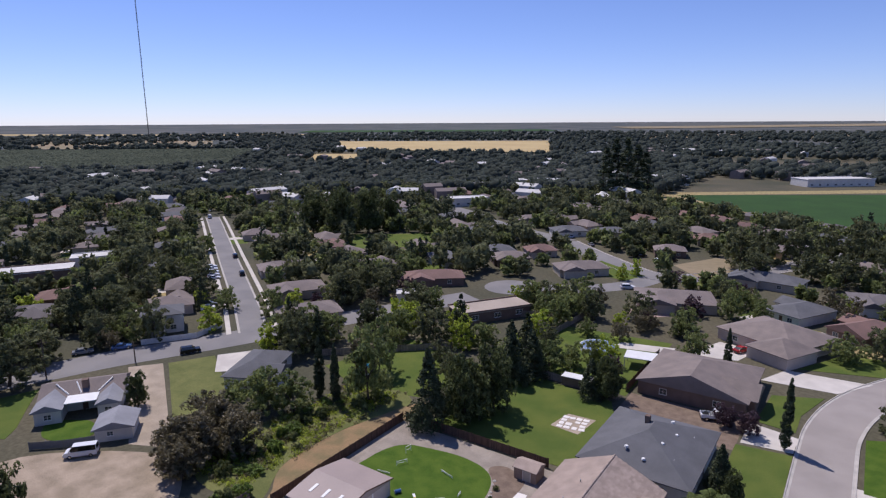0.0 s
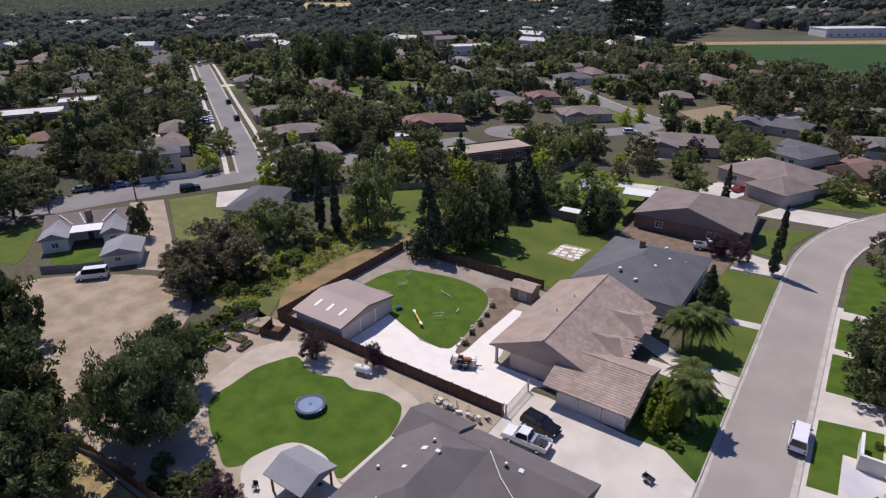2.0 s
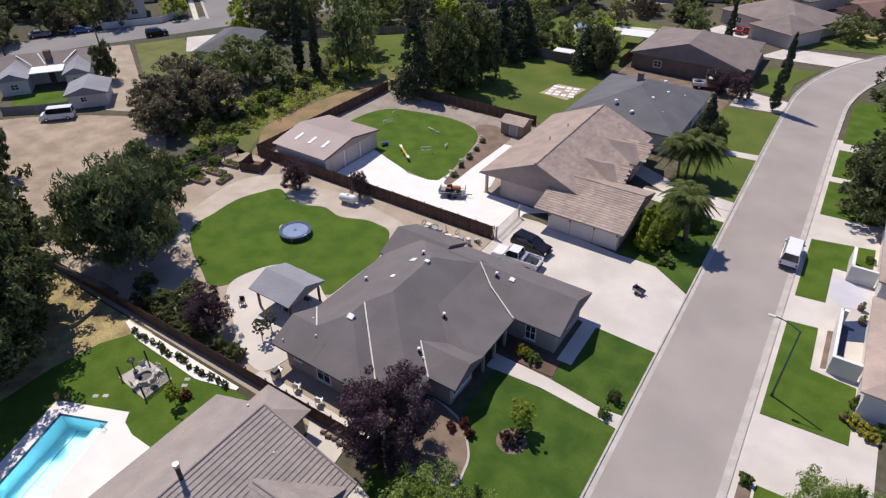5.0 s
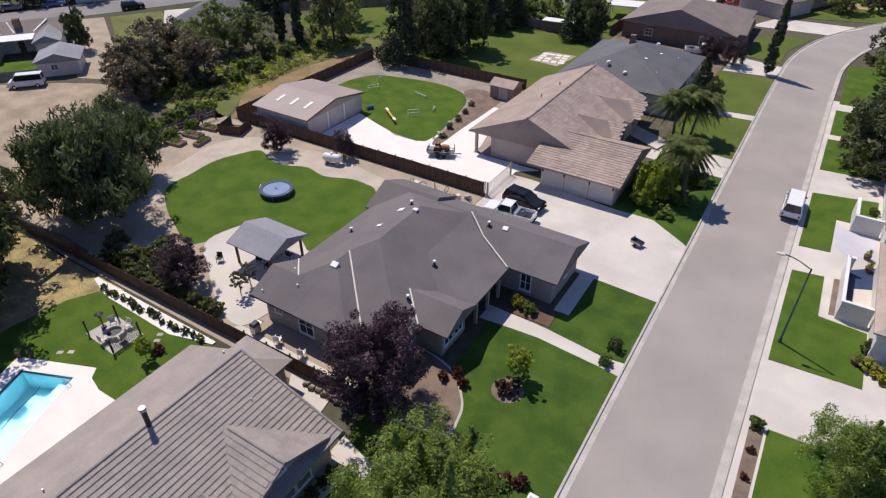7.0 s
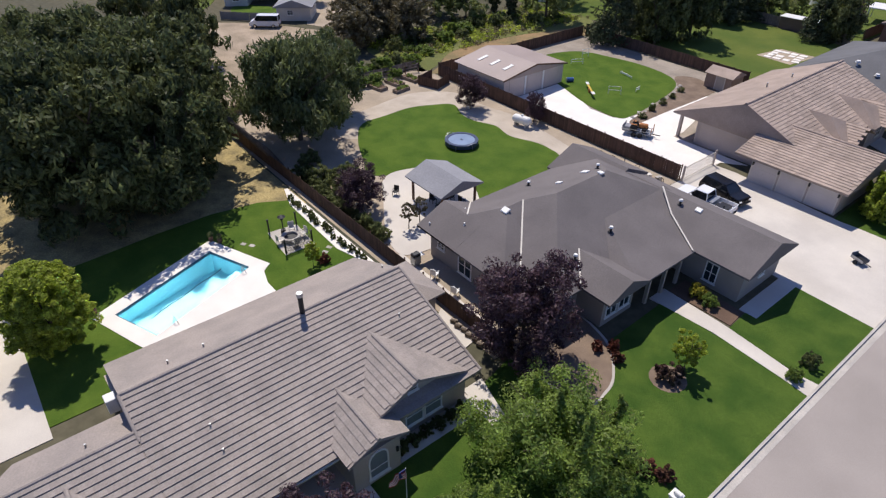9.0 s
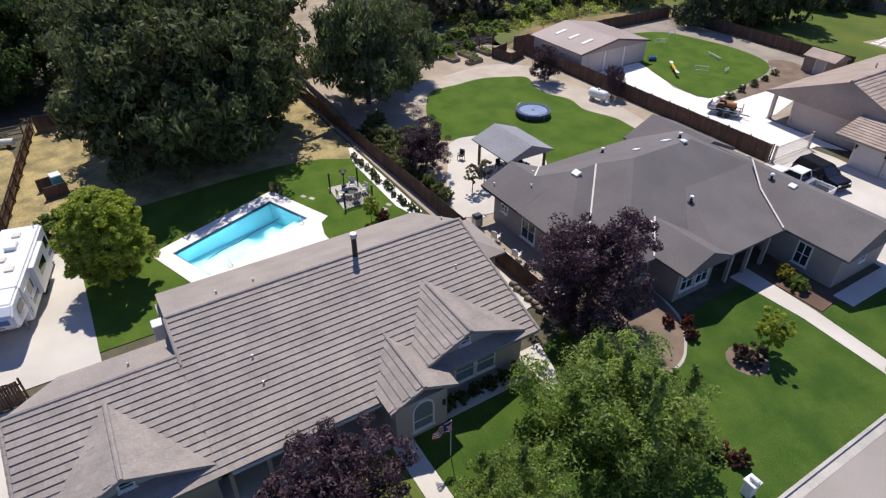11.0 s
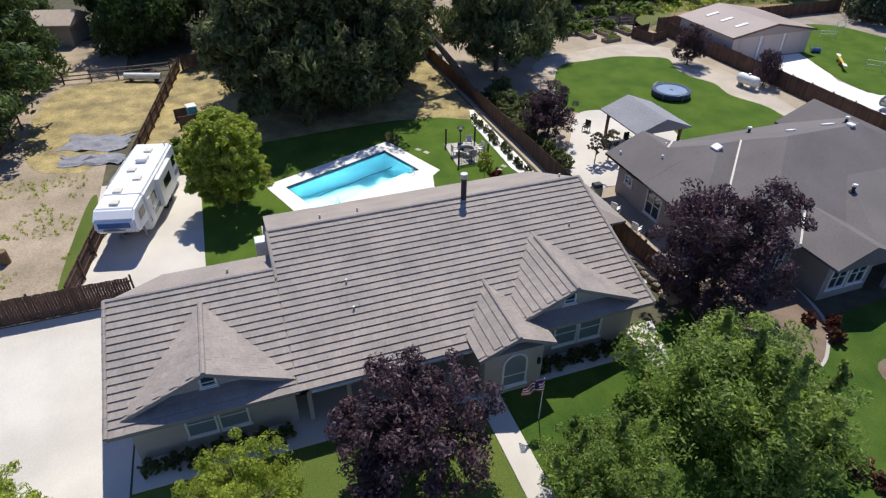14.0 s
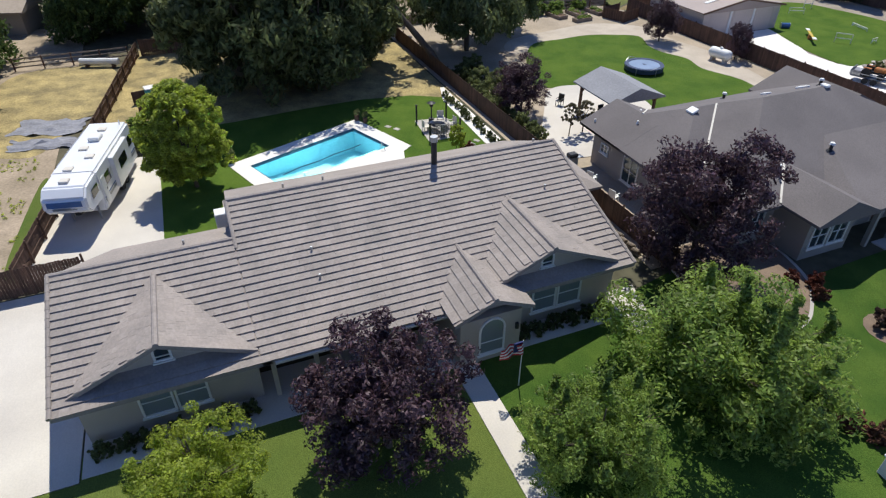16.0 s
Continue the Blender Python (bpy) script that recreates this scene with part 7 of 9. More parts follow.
board_fence("dark stained board fence between two gardens", -66, 19.5, -19.4, 20.1, 1.5, FENCE)
board_fence("dark brown board fence along the concrete yard", -66.4, 51.0, -26.9, 51.2, 1.75, FENCE)
board_fence("dark board fence closing the driveway", -30.4, -33, -30.4, -9.7, 1.75, FENCE)
board_fence("dark board fence beside the caravan pad", -70, -7.4, -31.0, -13.2, 1.5, FENCE, 0.16)
board_fence("dark board fence behind the workshop", -66.6, 51.3, -66.6, 82.5, 1.7, FENCE, 0.2, False)
board_fence("dark board fence behind the oval lawn", -66.4, 82.9, -37.2, 83.0, 1.7, FENCE, 0.2, False)
board_fence("weathered fence at the back of the large lawn", -58, 115.8, -36, 113.2, 1.7, FENCE_GREY, 0.2, False)
board_fence("brown fence behind the pool garden", -70, -7, -70, 19, 1.7, FENCE, 0.2, False)
board_fence("brown fence behind the gravel garden", -70.8, 19.6, -70.8, 50.8, 1.2, FENCE_GREY, 0.2, False)
board_fence("weathered fence along the flat-roofed building", -96, 138, -74, 152, 1.8, FENCE_GREY, 0.25, False)
board_fence("brown fence beside the brown house", -36, 118, -36, 142, 1.8, FENCE, 0.25, False)
board_fence("brown fence behind back gardens", -64, 118, -62, 160, 1.8, FENCE_GREY, 0.25, False)
board_fence("grey fence along a back garden", -104, 96, -80, 118, 1.7, FENCE_GREY, 0.25, False)


def ranch_fence(x0, y0, x1, y1, label):
    length = math.hypot(x1 - x0, y1 - y0)
    f = thing("rail_fence", label, "fence", x0, y0, 0, math.degrees(math.atan2(y1 - y0, x1 - x0)))
    k = int(length // 2.2) + 1
    for i in range(k):
        part("post", boxes((-0.06, 0.06, -0.06, 0.06, 0, 1.35)), FENCE, f).location.x = i * length / (k - 1)
    for z in (0.35, 0.75, 1.15):
        part("rail", boxes((0, length, 0.062, 0.10, z, z + 0.12)), FENCE_GREY, f)


ranch_fence(-34.5, -22.9, -48, -21.6, "weathered three-rail paddock fence")
ranch_fence(-48.5, -21.4, -58.5, -20.4, "weathered three-rail paddock fence")
ranch_fence(-69.5, -18.5, -69.5, -8.2, "weathered three-rail paddock fence at the back")


def metal_gate():
    g = thing("driveway_gate", "pale metal picket gate across the yard entrance", "gate", -26.6, 51.4)
    part("rail", boxes((-0.03, 0.03, 0, 5.6, 0.25, 0.31)), TRIM, g)
    part("rail", boxes((-0.03, 0.03, 0, 5.6, 1.5, 1.56)), TRIM, g)
    for i in range(29):
        part("picket", boxes((-0.015, 0.015, i * 0.2 - 0.015, i * 0.2 + 0.015, 0.12, 1.62)), TRIM, g)
    for y in (-0.1, 5.7):
        part("post", boxes((-0.09, 0.09, y - 0.09, y + 0.09, 0, 1.8), bevel=0.02), STUCCO_P, g)


metal_gate()


# ---- garden things ----
def trampoline():
    t = thing("trampoline", "round trampoline with a blue-grey bed on the lawn", "trampoline", -47.0, 39.0, 0.066)
    t.scale = (1, 1, 0.7)
    bm = bmesh.new()
    bmesh.ops.create_circle(bm, cap_ends=True, segments=40, radius=1.55)
    bmesh.ops.translate(bm, vec=(0, 0, 0.86), verts=bm.verts[:])
    part("bed", bm, BLUE_MAT, t)
    bm = bmesh.new()
    a = [bm.verts.new((r * math.cos(i * math.tau / 40), r * math.sin(i * math.tau / 40), z)) for r, z in ((1.5, 0.88), (1.52, 0.93), (1.88, 0.93), (1.9, 0.86)) for i in range(40)]
    for k in range(3):
        for i in range(40):
            j = (i + 1) % 40
            bm.faces.new((a[k * 40 + i], a[k * 40 + j], a[k * 40 + 40 + j], a[k * 40 + 40 + i]))
    part("pad", bm, BLUE_PAD, t)
    bm = bmesh.new()
    for i in range(40):
        c, d = i * math.tau / 40, (i + 1) * math.tau / 40
        rod(bm, (1.88 * math.cos(c), 1.88 * math.sin(c), 0.84), (1.88 * math.cos(d), 1.88 * math.sin(d), 0.84), 0.03, sides=6)
    part("ring", bm, STEEL, t)
    part("centre_mark", boxes((-0.22, 0.22, -0.12, 0.12, 0.863, 0.868)), BLUE_PAD, t)
    skirt = bmesh.new()
    b = [skirt.verts.new((1.86 * math.cos(i * math.tau / 40), 1.86 * math.sin(i * math.tau / 40), z)) for z in (0.25, 0.86) for i in range(40)]
    for i in range(40):
        j = (i + 1) % 40
        skirt.faces.new((b[i], b[j], b[40 + j], b[40 + i]))
    part("skirt", skirt, BLUE_PAD, t)
    for i in range(6):
        c = i * math.tau / 6
        bm = bmesh.new()
        rod(bm, (1.87 * math.cos(c), 1.87 * math.sin(c), 0), (1.87 * math.cos(c), 1.87 * math.sin(c), 0.84), 0.03, sides=6)
        part("leg", bm, STEEL, t)
    for k in (2.9, 5.9):
        bm = bmesh.new()
        for i in range(8):
            c, d = k + i * 0.09, k + (i + 1) * 0.09
            z0, z1 = 0.84 + 0.32 * math.sin(i * math.pi / 8), 0.84 + 0.32 * math.sin((i + 1) * math.pi / 8)
            rod(bm, (1.95 * math.cos(c), 1.95 * math.sin(c), z0), (1.95 * math.cos(d), 1.95 * math.sin(d), z1), 0.03, sides=6)
        part("handle", bm, STEEL, t)


trampoline()


def gazebo():
    t = thing("gazebo", "timber gazebo with a grey shingle gable roof", "gazebo", -38.4, 29.5, 0.075)
    part("roof", roof_form(-2.75, 2.75, -2.55, 2.55, 2.5, 0.95, "x", False, False, thick=0.1), PALE_SHINGLE, t)
    for x in (-2.2, 2.2):
        for y in (-2.0, 2.0):
            part("post", boxes((x - 0.1, x + 0.1, y - 0.1, y + 0.1, 0, 2.42), bevel=0.015), TIMBER, t)
            bm = bmesh.new()
            rod(bm, (x, y, 1.7), (x - math.copysign(0.7, x), y, 2.4), 0.06, sides=4)
            part("brace", bm, TIMBER, t)
    for y in (-2.0, 2.0):
        part("beam", boxes((-2.6, 2.6, y - 0.07, y + 0.07, 2.28, 2.42)), TIMBER, t)
    for x in (-2.2, 2.2):
        part("beam", boxes((x - 0.07, x + 0.07, -1.92, 1.92, 2.26, 2.40)), TIMBER, t)
        bm = bmesh.new()
        rod(bm, (x, 0, 2.4), (x, 0, 3.2), 0.07, sides=4)
        part("king_post", bm, TIMBER, t)


gazebo()


def garden_chair(x, y, turn, z=0.075, material=None, label="dark metal garden chair on the patio"):
    t = thing("garden_chair", label, "chair", x, y, z, turn, "chairs on the patio")
    m = material or BLACK
    part("seat", boxes((-0.27, 0.27, -0.27, 0.27, 0.40, 0.46), bevel=0.015), m, t)
    bm = boxes((-0.27, 0.27, 0.23, 0.28, 0.46, 0.98), bevel=0.015)
    part("backrest", bm, m, t)
    for sx in (-0.24, 0.24):
        part("armrest", boxes((sx - 0.03, sx + 0.03, -0.26, 0.24, 0.62, 0.66)), m, t)
        for sy in (-0.24, 0.24):
            part("leg", boxes((sx - 0.02, sx + 0.02, sy - 0.02, sy + 0.02, 0, 0.40)), m, t)
    return t


first = garden_chair(-42.3, 26.6, 30)
for x, y, a in ((-38.9, 28.6, 90), (-37.6, 28.3, -90), (-38.2, 30.2, 0), (-37.0, 30.6, 180)):
    copy_thing(first, pose(x, y, 0.075, 0, 0, a))


def patio_table(x, y, z=0.075):
    t = thing("patio_table", "dark round patio table under the gazebo", "table", x, y, z)
    bm = bmesh.new()
    rod(bm, (0, 0, 0.70), (0, 0, 0.74), 0.62, sides=20)
    part("tabletop", bm, TIMBER, t)
    bm = bmesh.new()
    rod(bm, (0, 0, 0), (0, 0, 0.70), 0.06, sides=8)
    part("pedestal", bm, BLACK, t)


patio_table(-38.2, 29.4)


def tank():
    t = thing("propane_tank", "white horizontal propane tank on blocks", "tank", -46.4, 47.9, 0.03, 12)
    bm = bmesh.new()
    prof = [(-1.25, 0.02), (-1.2, 0.3), (-1.05, 0.46), (-0.85, 0.52), (0.85, 0.52), (1.05, 0.46), (1.2, 0.3), (1.25, 0.02)]
    rings = [[bm.verts.new((a, r * math.cos(i * math.tau / 18), 0.85 + r * math.sin(i * math.tau / 18))) for i in range(18)] for a, r in prof]
    for p, q in zip(rings, rings[1:]):
        for i in range(18):
            j = (i + 1) % 18
            bm.faces.new((p[i], p[j], q[j], q[i]))
    bm.faces.new(rings[0][::-1]), bm.faces.new(rings[-1])
    bmesh.ops.recalc_face_normals(bm, faces=bm.faces[:])
    part("vessel", bm, WHITE, t, smooth=True)
    bm = bmesh.new()
    rod(bm, (0, 0, 1.34), (0, 0, 1.5), 0.16, 0.14, 10)
    part("valve_cap", bm, WHITE, t)
    for a in (-0.7, 0.7):
        part("foot", boxes((a - 0.12, a + 0.12, -0.35, 0.35, 0, 0.42)), KERB, t)


tank()


def planter_strip():
    bed = patch("planter_strip", [(-50, 18.5), (-50, 18.86), (-34, 18.86), (-34, 18.5), (-38, 17.4), (-47, 17.6)], 0.10, DECK, "strip of white gravel along the fence foot", "planting bed")
    k = random.Random(3)
    for i in range(15):
        plant("dark_shrub", -47.8 + i * 0.9 + k.uniform(-0.15, 0.15), 18.1 + k.uniform(-0.15, 0.2), k.uniform(0.5, 0.8), k.uniform(0.28, 0.42), "small dark shrub in the gravel strip", "shrubs along the fence")


planter_strip()
hedge = random.Random(8)
for i in range(13):
    plant("dark_shrub", -50.5 + i * 1.15 + hedge.uniform(-0.3, 0.3), 20.9 + hedge.uniform(-0.2, 0.5), hedge.uniform(1.0, 1.7), hedge.uniform(0.6, 1.0), "dark leafy shrub behind the board fence", "shrubs behind the fence")


def fire_pit():
    patch("fire_pit_pad", [(-43.9, 13.8), (-43.6, 16.5), (-39.8, 16.3), (-39.8, 13.5)], 0.075, KERB, "square grey paved pad on the back lawn", "patio")
    t = thing("fire_pit", "round stone fire pit on the paved pad", "fire pit", -41.7, 15.0, 0.075)
    for i in range(12):
        a = i * math.tau / 12
        s = part("stone", boxes((-0.13, 0.13, -0.19, 0.19, 0, 0.42), bevel=0.03), ROCK, t)
        s.matrix_basis = pose(0.72 * math.cos(a), 0.72 * math.sin(a), 0, 0, 0, math.degrees(a))
    bm = bmesh.new()
    rod(bm, (0, 0, 0), (0, 0, 0.2), 0.6, sides=14)
    part("ash_bed", bm, BLACK, t)
    for x, y in ((-43.7, 13.9), (-43.4, 16.4), (-39.95, 16.15), (-39.95, 13.65)):
        p = thing("light_post", "slim black post at the corner of the pad", "post", x, y, 0.05, 0, "posts round the fire pit")
        part("shaft", boxes((-0.06, 0.06, -0.06, 0.06, 0, 1.35), bevel=0.01), BLACK, p)
        part("cap", boxes((-0.09, 0.09, -0.09, 0.09, 1.35, 1.45), bevel=0.02), BLACK, p)
    for x, y, a in ((-42.7, 15.6, 70), (-41.4, 16.1, 10), (-40.5, 14.9, -90), (-41.6, 13.95, 180)):
        garden_chair(x, y, a, 0.075, TRIM, "pale garden chair beside the fire pit")


fire_pit()


def kettle_heater(x, y):
    t = thing("patio_heater", "black upright patio heater on the paved pad", "heater", x, y, 0.075)
    for z0, z1, r0, r1, name in ((0, 0.45, 0.24, 0.22, "base"), (0.45, 1.45, 0.05, 0.05, "column"), (1.45, 1.75, 0.14, 0.18, "burner"), (1.75, 1.86, 0.36, 0.12, "hood")):
        bm = bmesh.new()
        rod(bm, (0, 0, z0), (0, 0, z1), r0, r1, 12)
        part(name, bm, BLACK, t)


def mesh_screen(x, y0, y1):
    t = thing("mesh_screen", "low black wire screen between two posts", "screen", x, y0, 0.075)
    for k in range(9):
        part("wire", boxes((-0.012, 0.012, 0, y1 - y0, 0.1 + 0.12 * k, 0.125 + 0.12 * k)), BLACK, t)
    n = int((y1 - y0) / 0.14)
    for k in range(n + 1):
        part("upright", boxes((-0.012, 0.012, k * 0.14, k * 0.14 + 0.02, 0.0, 1.1)), BLACK, t)


kettle_heater(-42.9, 14.9)
mesh_screen(-39.95, 13.75, 16.05)
plant("sapling", -37.0, 14.6, 2.6, 0.7, "young green tree staked on the back lawn")
plant("red_shrub", -37.0, 15.6, 0.8, 0.6, "reddish shrub in a mulch ring")
for x, y in ((-43.6, 11.4), (-42.9, 11.9), (-38.2, 16.4), (-38.6, 17.0)):
    s = thing("stepping_stone", "flat pale stepping stone in the grass", "stone", x, y, 0.055, 30, "stepping stones")
    part("slab", boxes((-0.25, 0.25, -0.18, 0.18, 0, 0.03), bevel=0.01), ROCK, s)


def raised_bed(x, y, w, d, turn, label="timber raised bed with green vegetables"):
    t = thing("raised_bed", label, "raised bed", x, y, 0.03, turn, "raised vegetable beds")
    for s in (-1, 1):
        part("side_board", boxes((-w / 2, w / 2, s * d / 2 - 0.03, s * d / 2 + 0.03, 0, 0.42)), FENCE_GREY, t)
        part("end_board", boxes((s * w / 2 - 0.03, s * w / 2 + 0.03, -d / 2 + 0.03, d / 2 - 0.03, 0, 0.42)), FENCE_GREY, t)
    part("soil", boxes((-w / 2 + 0.03, w / 2 - 0.03, -d / 2 + 0.03, d / 2 - 0.03, 0, 0.36)), MULCH, t)
    rng = np.random.default_rng(int(abs(x * 10)))
    cl = [(rng.uniform(-w / 2 + 0.2, w / 2 - 0.2), rng.uniform(-d / 2 + 0.2, d / 2 - 0.2), rng.uniform(0.4, 0.6), 0.24) for _ in range(16)]
    c = new("vegetable_patch", leaf_mesh("bed_leaves", cl, 26, 0.07, L_GREEN, rng))
    c.parent = t


for x, y, w, d in ((-67.3, 44.0, 2.8, 1.3), (-67.2, 46.8, 2.8, 1.3), (-67.4, 41.2, 2.8, 1.3), (-64.6, 43.2, 0.9, 2.4)):
    raised_bed(x, y, w, d, 8)
board_fence("open timber box of boards beside the workshop", -65.0, 46.5, -62.0, 47.4, 1.3, FENCE, 0.16)
board_fence("open timber box of boards beside the workshop", -62.0, 47.4, -63.2, 50.4, 1.3, FENCE, 0.16)
board_fence("open timber box of boards beside the workshop", -65.0, 46.5, -66.0, 49.6, 1.3, FENCE, 0.16)
ranch_fence(-70.0, 38.5, -69.2, 49.5, "low timber rail at the edge of the vegetable garden")


def digger_trailer():
    t = thing("equipment_trailer", "flat trailer loaded with a small orange tractor", "trailer", -36.2, 57.0, 0.05, 22)
    t.scale = (0.82, 0.82, 0.8)
    part("deck", boxes((-2.1, 1.9, -0.85, 0.85, 0.55, 0.68), bevel=0.02), GREY_PAINT, t)
    part("drawbar", boxes((1.9, 3.0, -0.06, 0.06, 0.5, 0.6)), BLACK, t)
    for sx in (-0.5, 0.4):
        for s in (-1, 1):
            bm = bmesh.new()
            rod(bm, (sx, s * 0.9, 0.34), (sx, s * 1.1, 0.34), 0.34, sides=14)
            part("wheel", bm, RUBBER, t)
    part("ramp", boxes((-2.2, -2.1, -0.8, 0.8, 0.6, 1.5)), GREY_PAINT, t)
    for s_ in (-1, 1):
        part("stake", boxes((1.75, 1.85, s_ * 0.8 - 0.05, s_ * 0.8 + 0.05, 0.68, 1.75)), ORANGE_PAINT, t, "rusty orange upright stake")
        part("side_rail", boxes((-2.1, 1.9, s_ * 0.84 - 0.03, s_ * 0.84 + 0.03, 0.95, 1.03)), STEEL, t)
    d = thing("compact_tractor", "small worn orange tractor tied down on a trailer", "tractor", -36.3, 56.95, 0.6, 22)
    part("chassis", boxes((-0.7, 0.9, -0.18, 0.18, 0.3, 0.5), bevel=0.03), BLACK, d)
    part("hood", boxes((0.0, 1.0, -0.28, 0.28, 0.5, 0.92), bevel=0.08), ORANGE_PAINT, d)
    part("seat", boxes((-0.65, -0.25, -0.25, 0.25, 0.55, 0.72), (-0.7, -0.62, -0.25, 0.25, 0.72, 1.05), bevel=0.03), BLACK, d)
    bm = bmesh.new()
    rod(bm, (-0.05, 0, 0.8), (-0.22, 0, 1.08), 0.02, sides=6)
    rod(bm, (-0.22, 0, 1.07), (-0.24, 0, 1.1), 0.18, sides=12)
    part("steering_wheel", bm, BLACK, d)
    for sx, r in ((-0.5, 0.4), (0.75, 0.27)):
        for s_ in (-1, 1):
            bm = bmesh.new()
            rod(bm, (sx, s_ * 0.42, r), (sx, s_ * 0.62, r), r, sides=14)
            part("wheel", bm, RUBBER, d)
    for s_ in (-1, 1):
        part("fender", boxes((-0.85, -0.15, s_ * 0.5 - 0.14, s_ * 0.5 + 0.14, 0.8, 0.86), bevel=0.02), ORANGE_PAINT, d)
    load = thing("tool_crate", "grey steel crate with tarpaulin on a trailer", "crate", -37.5, 56.35, 0.6, 22)
    part("crate", boxes((-0.45, 0.45, -0.5, 0.5, 0, 0.4), bevel=0.02), STEEL, load)
    part("cover", boxes((-0.47, 0.47, -0.52, 0.52, 0.4, 0.47), bevel=0.03), TARP, load)


digger_trailer()


def utility_trailer():
    t = thing("utility_trailer", "small empty utility trailer on the driveway", "trailer", -9.2, 50.7, 0.052, -20)
    t.scale = (0.75, 0.75, 0.8)
    part("bed", boxes((-0.75, 0.75, -0.5, 0.5, 0.4, 0.46), bevel=0.01), BLACK, t)
    for s in (-1, 1):
        part("side_rail", boxes((-0.75, 0.75, s * 0.5 - 0.02, s * 0.5 + 0.02, 0.46, 0.75)), STEEL, t)
        bm = bmesh.new()
        rod(bm, (0, s * 0.55, 0.25), (0, s * 0.68, 0.25), 0.25, sides=12)
        part("wheel", bm, RUBBER, t)
    part("tailgate", boxes((-0.79, -0.75, -0.5, 0.5, 0.42, 1.0)), STEEL, t)
    part("drawbar", boxes((0.75, 1.5, -0.03, 0.03, 0.38, 0.44)), BLACK, t)


utility_trailer()


def seesaw():
    t = thing("seesaw", "yellow and white seesaw on the oval lawn", "seesaw", -48.6, 63.0, 0.064, -38)
    part("plank", boxes((-2.3, 2.3, -0.14, 0.14, 0.5, 0.58), bevel=0.015), YELLOW_PAINT, t)
    part("seat", boxes((1.4, 2.25, -0.2, 0.2, 0.584, 0.62)), WHITE, t)
    part("seat", boxes((-2.25, -1.4, -0.2, 0.2, 0.584, 0.62)), WHITE, t)
    part("stand", boxes((-0.25, 0.25, -0.2, 0.2, 0, 0.5), bevel=0.03), ORANGE_PAINT, t)


seesaw()


def play_frame(x, y, turn, w, h, label):
    t = thing("play_frame", label, "toy", x, y, 0.064, turn, "pipe toys on the lawn")
    for a, b in (((-w / 2, 0, 0), (-w / 2, 0, h)), ((w / 2, 0, 0), (w / 2, 0, h)), ((-w / 2, 0, h), (w / 2, 0, h)), ((-w / 2, 0, h * 0.5), (w / 2, 0, h * 0.5))):
        bm = bmesh.new()
        rod(bm, a, b, 0.04, sides=6)
        part("pipe", bm, WHITE, t)


for x, y, a, w, h in ((-46.2, 65.2, 40, 1.6, 1.0), (-44.9, 68.5, 100, 1.0, 0.5), (-49.5, 72.0, -15, 2.6, 0.35), (-57.4, 70.5, 60, 1.8, 0.7), (-58.3, 66.9, 10, 2.2, 0.3), (-58.8, 74.0, 80, 1.2, 1.2)):
    play_frame(x, y, a, w, h, "white plastic pipe frame on the lawn")


def barrel(x, y, material, label, turn=0, z=0.06):
    t = thing("barrel", label, "barrel", x, y, z, turn)
    bm = bmesh.new()
    rod(bm, (-0.5, 0, 0.3), (0.5, 0, 0.3), 0.3, sides=14)
    part("drum", bm, material, t)
    for s in (-0.52, 0.47):
        bm = bmesh.new()
        rod(bm, (s, 0, 0.3), (s + 0.05, 0, 0.3), 0.31, sides=14)
        part("rim", bm, STEEL, t)


barrel(-53.0, 63.9, BLUE_PAINT, "blue drum lying beside the workshop", 60)


def shed_small():
    t = thing("garden_shed", "small tan timber shed with a gable roof", "shed", -38.6, 79.0, 0.03)
    part("wall", boxes((-1.9, 1.9, -1.5, 1.5, 0, 2.0)), banded(mat("shed_boards", (0.33, 0.24, 0.18), (0.28, 0.2, 0.15), 1, 12, 0.85, 0.1, speck=0.1), "X", 0.22, 0.55, 0.1), t)
    part("roof", roof_form(-2.1, 2.1, -1.75, 1.75, 2.0, 0.7, "x", False, False, thick=0.08), TILE_TAN, t)
    panel_door(t, "door", 0.3, -1.5, 0.02, 1.2, 1.8, "-y", STUCCO, (2, 2))


shed_small()
edge = random.Random(17)
for i in range(16):
    y = 60.6 + 0.95 * i
    x = -39.7 - 0.16 * max(0, y - 61) - (0.12 * max(0, y - 72)) + edge.uniform(-0.25, 0.25)
    if i % 3 == 1:
        plant("dark_shrub", x + 0.6, y, edge.uniform(0.5, 0.9), edge.uniform(0.4, 0.65), "small shrub in the mulch border", "shrubs in the mulch border")
    else:
        w = edge.uniform(0.16, 0.34)
        t = thing("border_stone", "rounded pale stone edging the mulch border", "stone", x, y, 0.05, edge.uniform(0, 180), "stones along the mulch border")
        bm = bmesh.new()
        bmesh.ops.create_icosphere(bm, subdivisions=1, radius=w)
        for v in bm.verts:
            v.co = Vector((v.co.x * 1.3, v.co.y, max(-0.02, v.co.z * 0.7))) * edge.uniform(0.85, 1.1)
        part("stone", bm, ROCK, t)


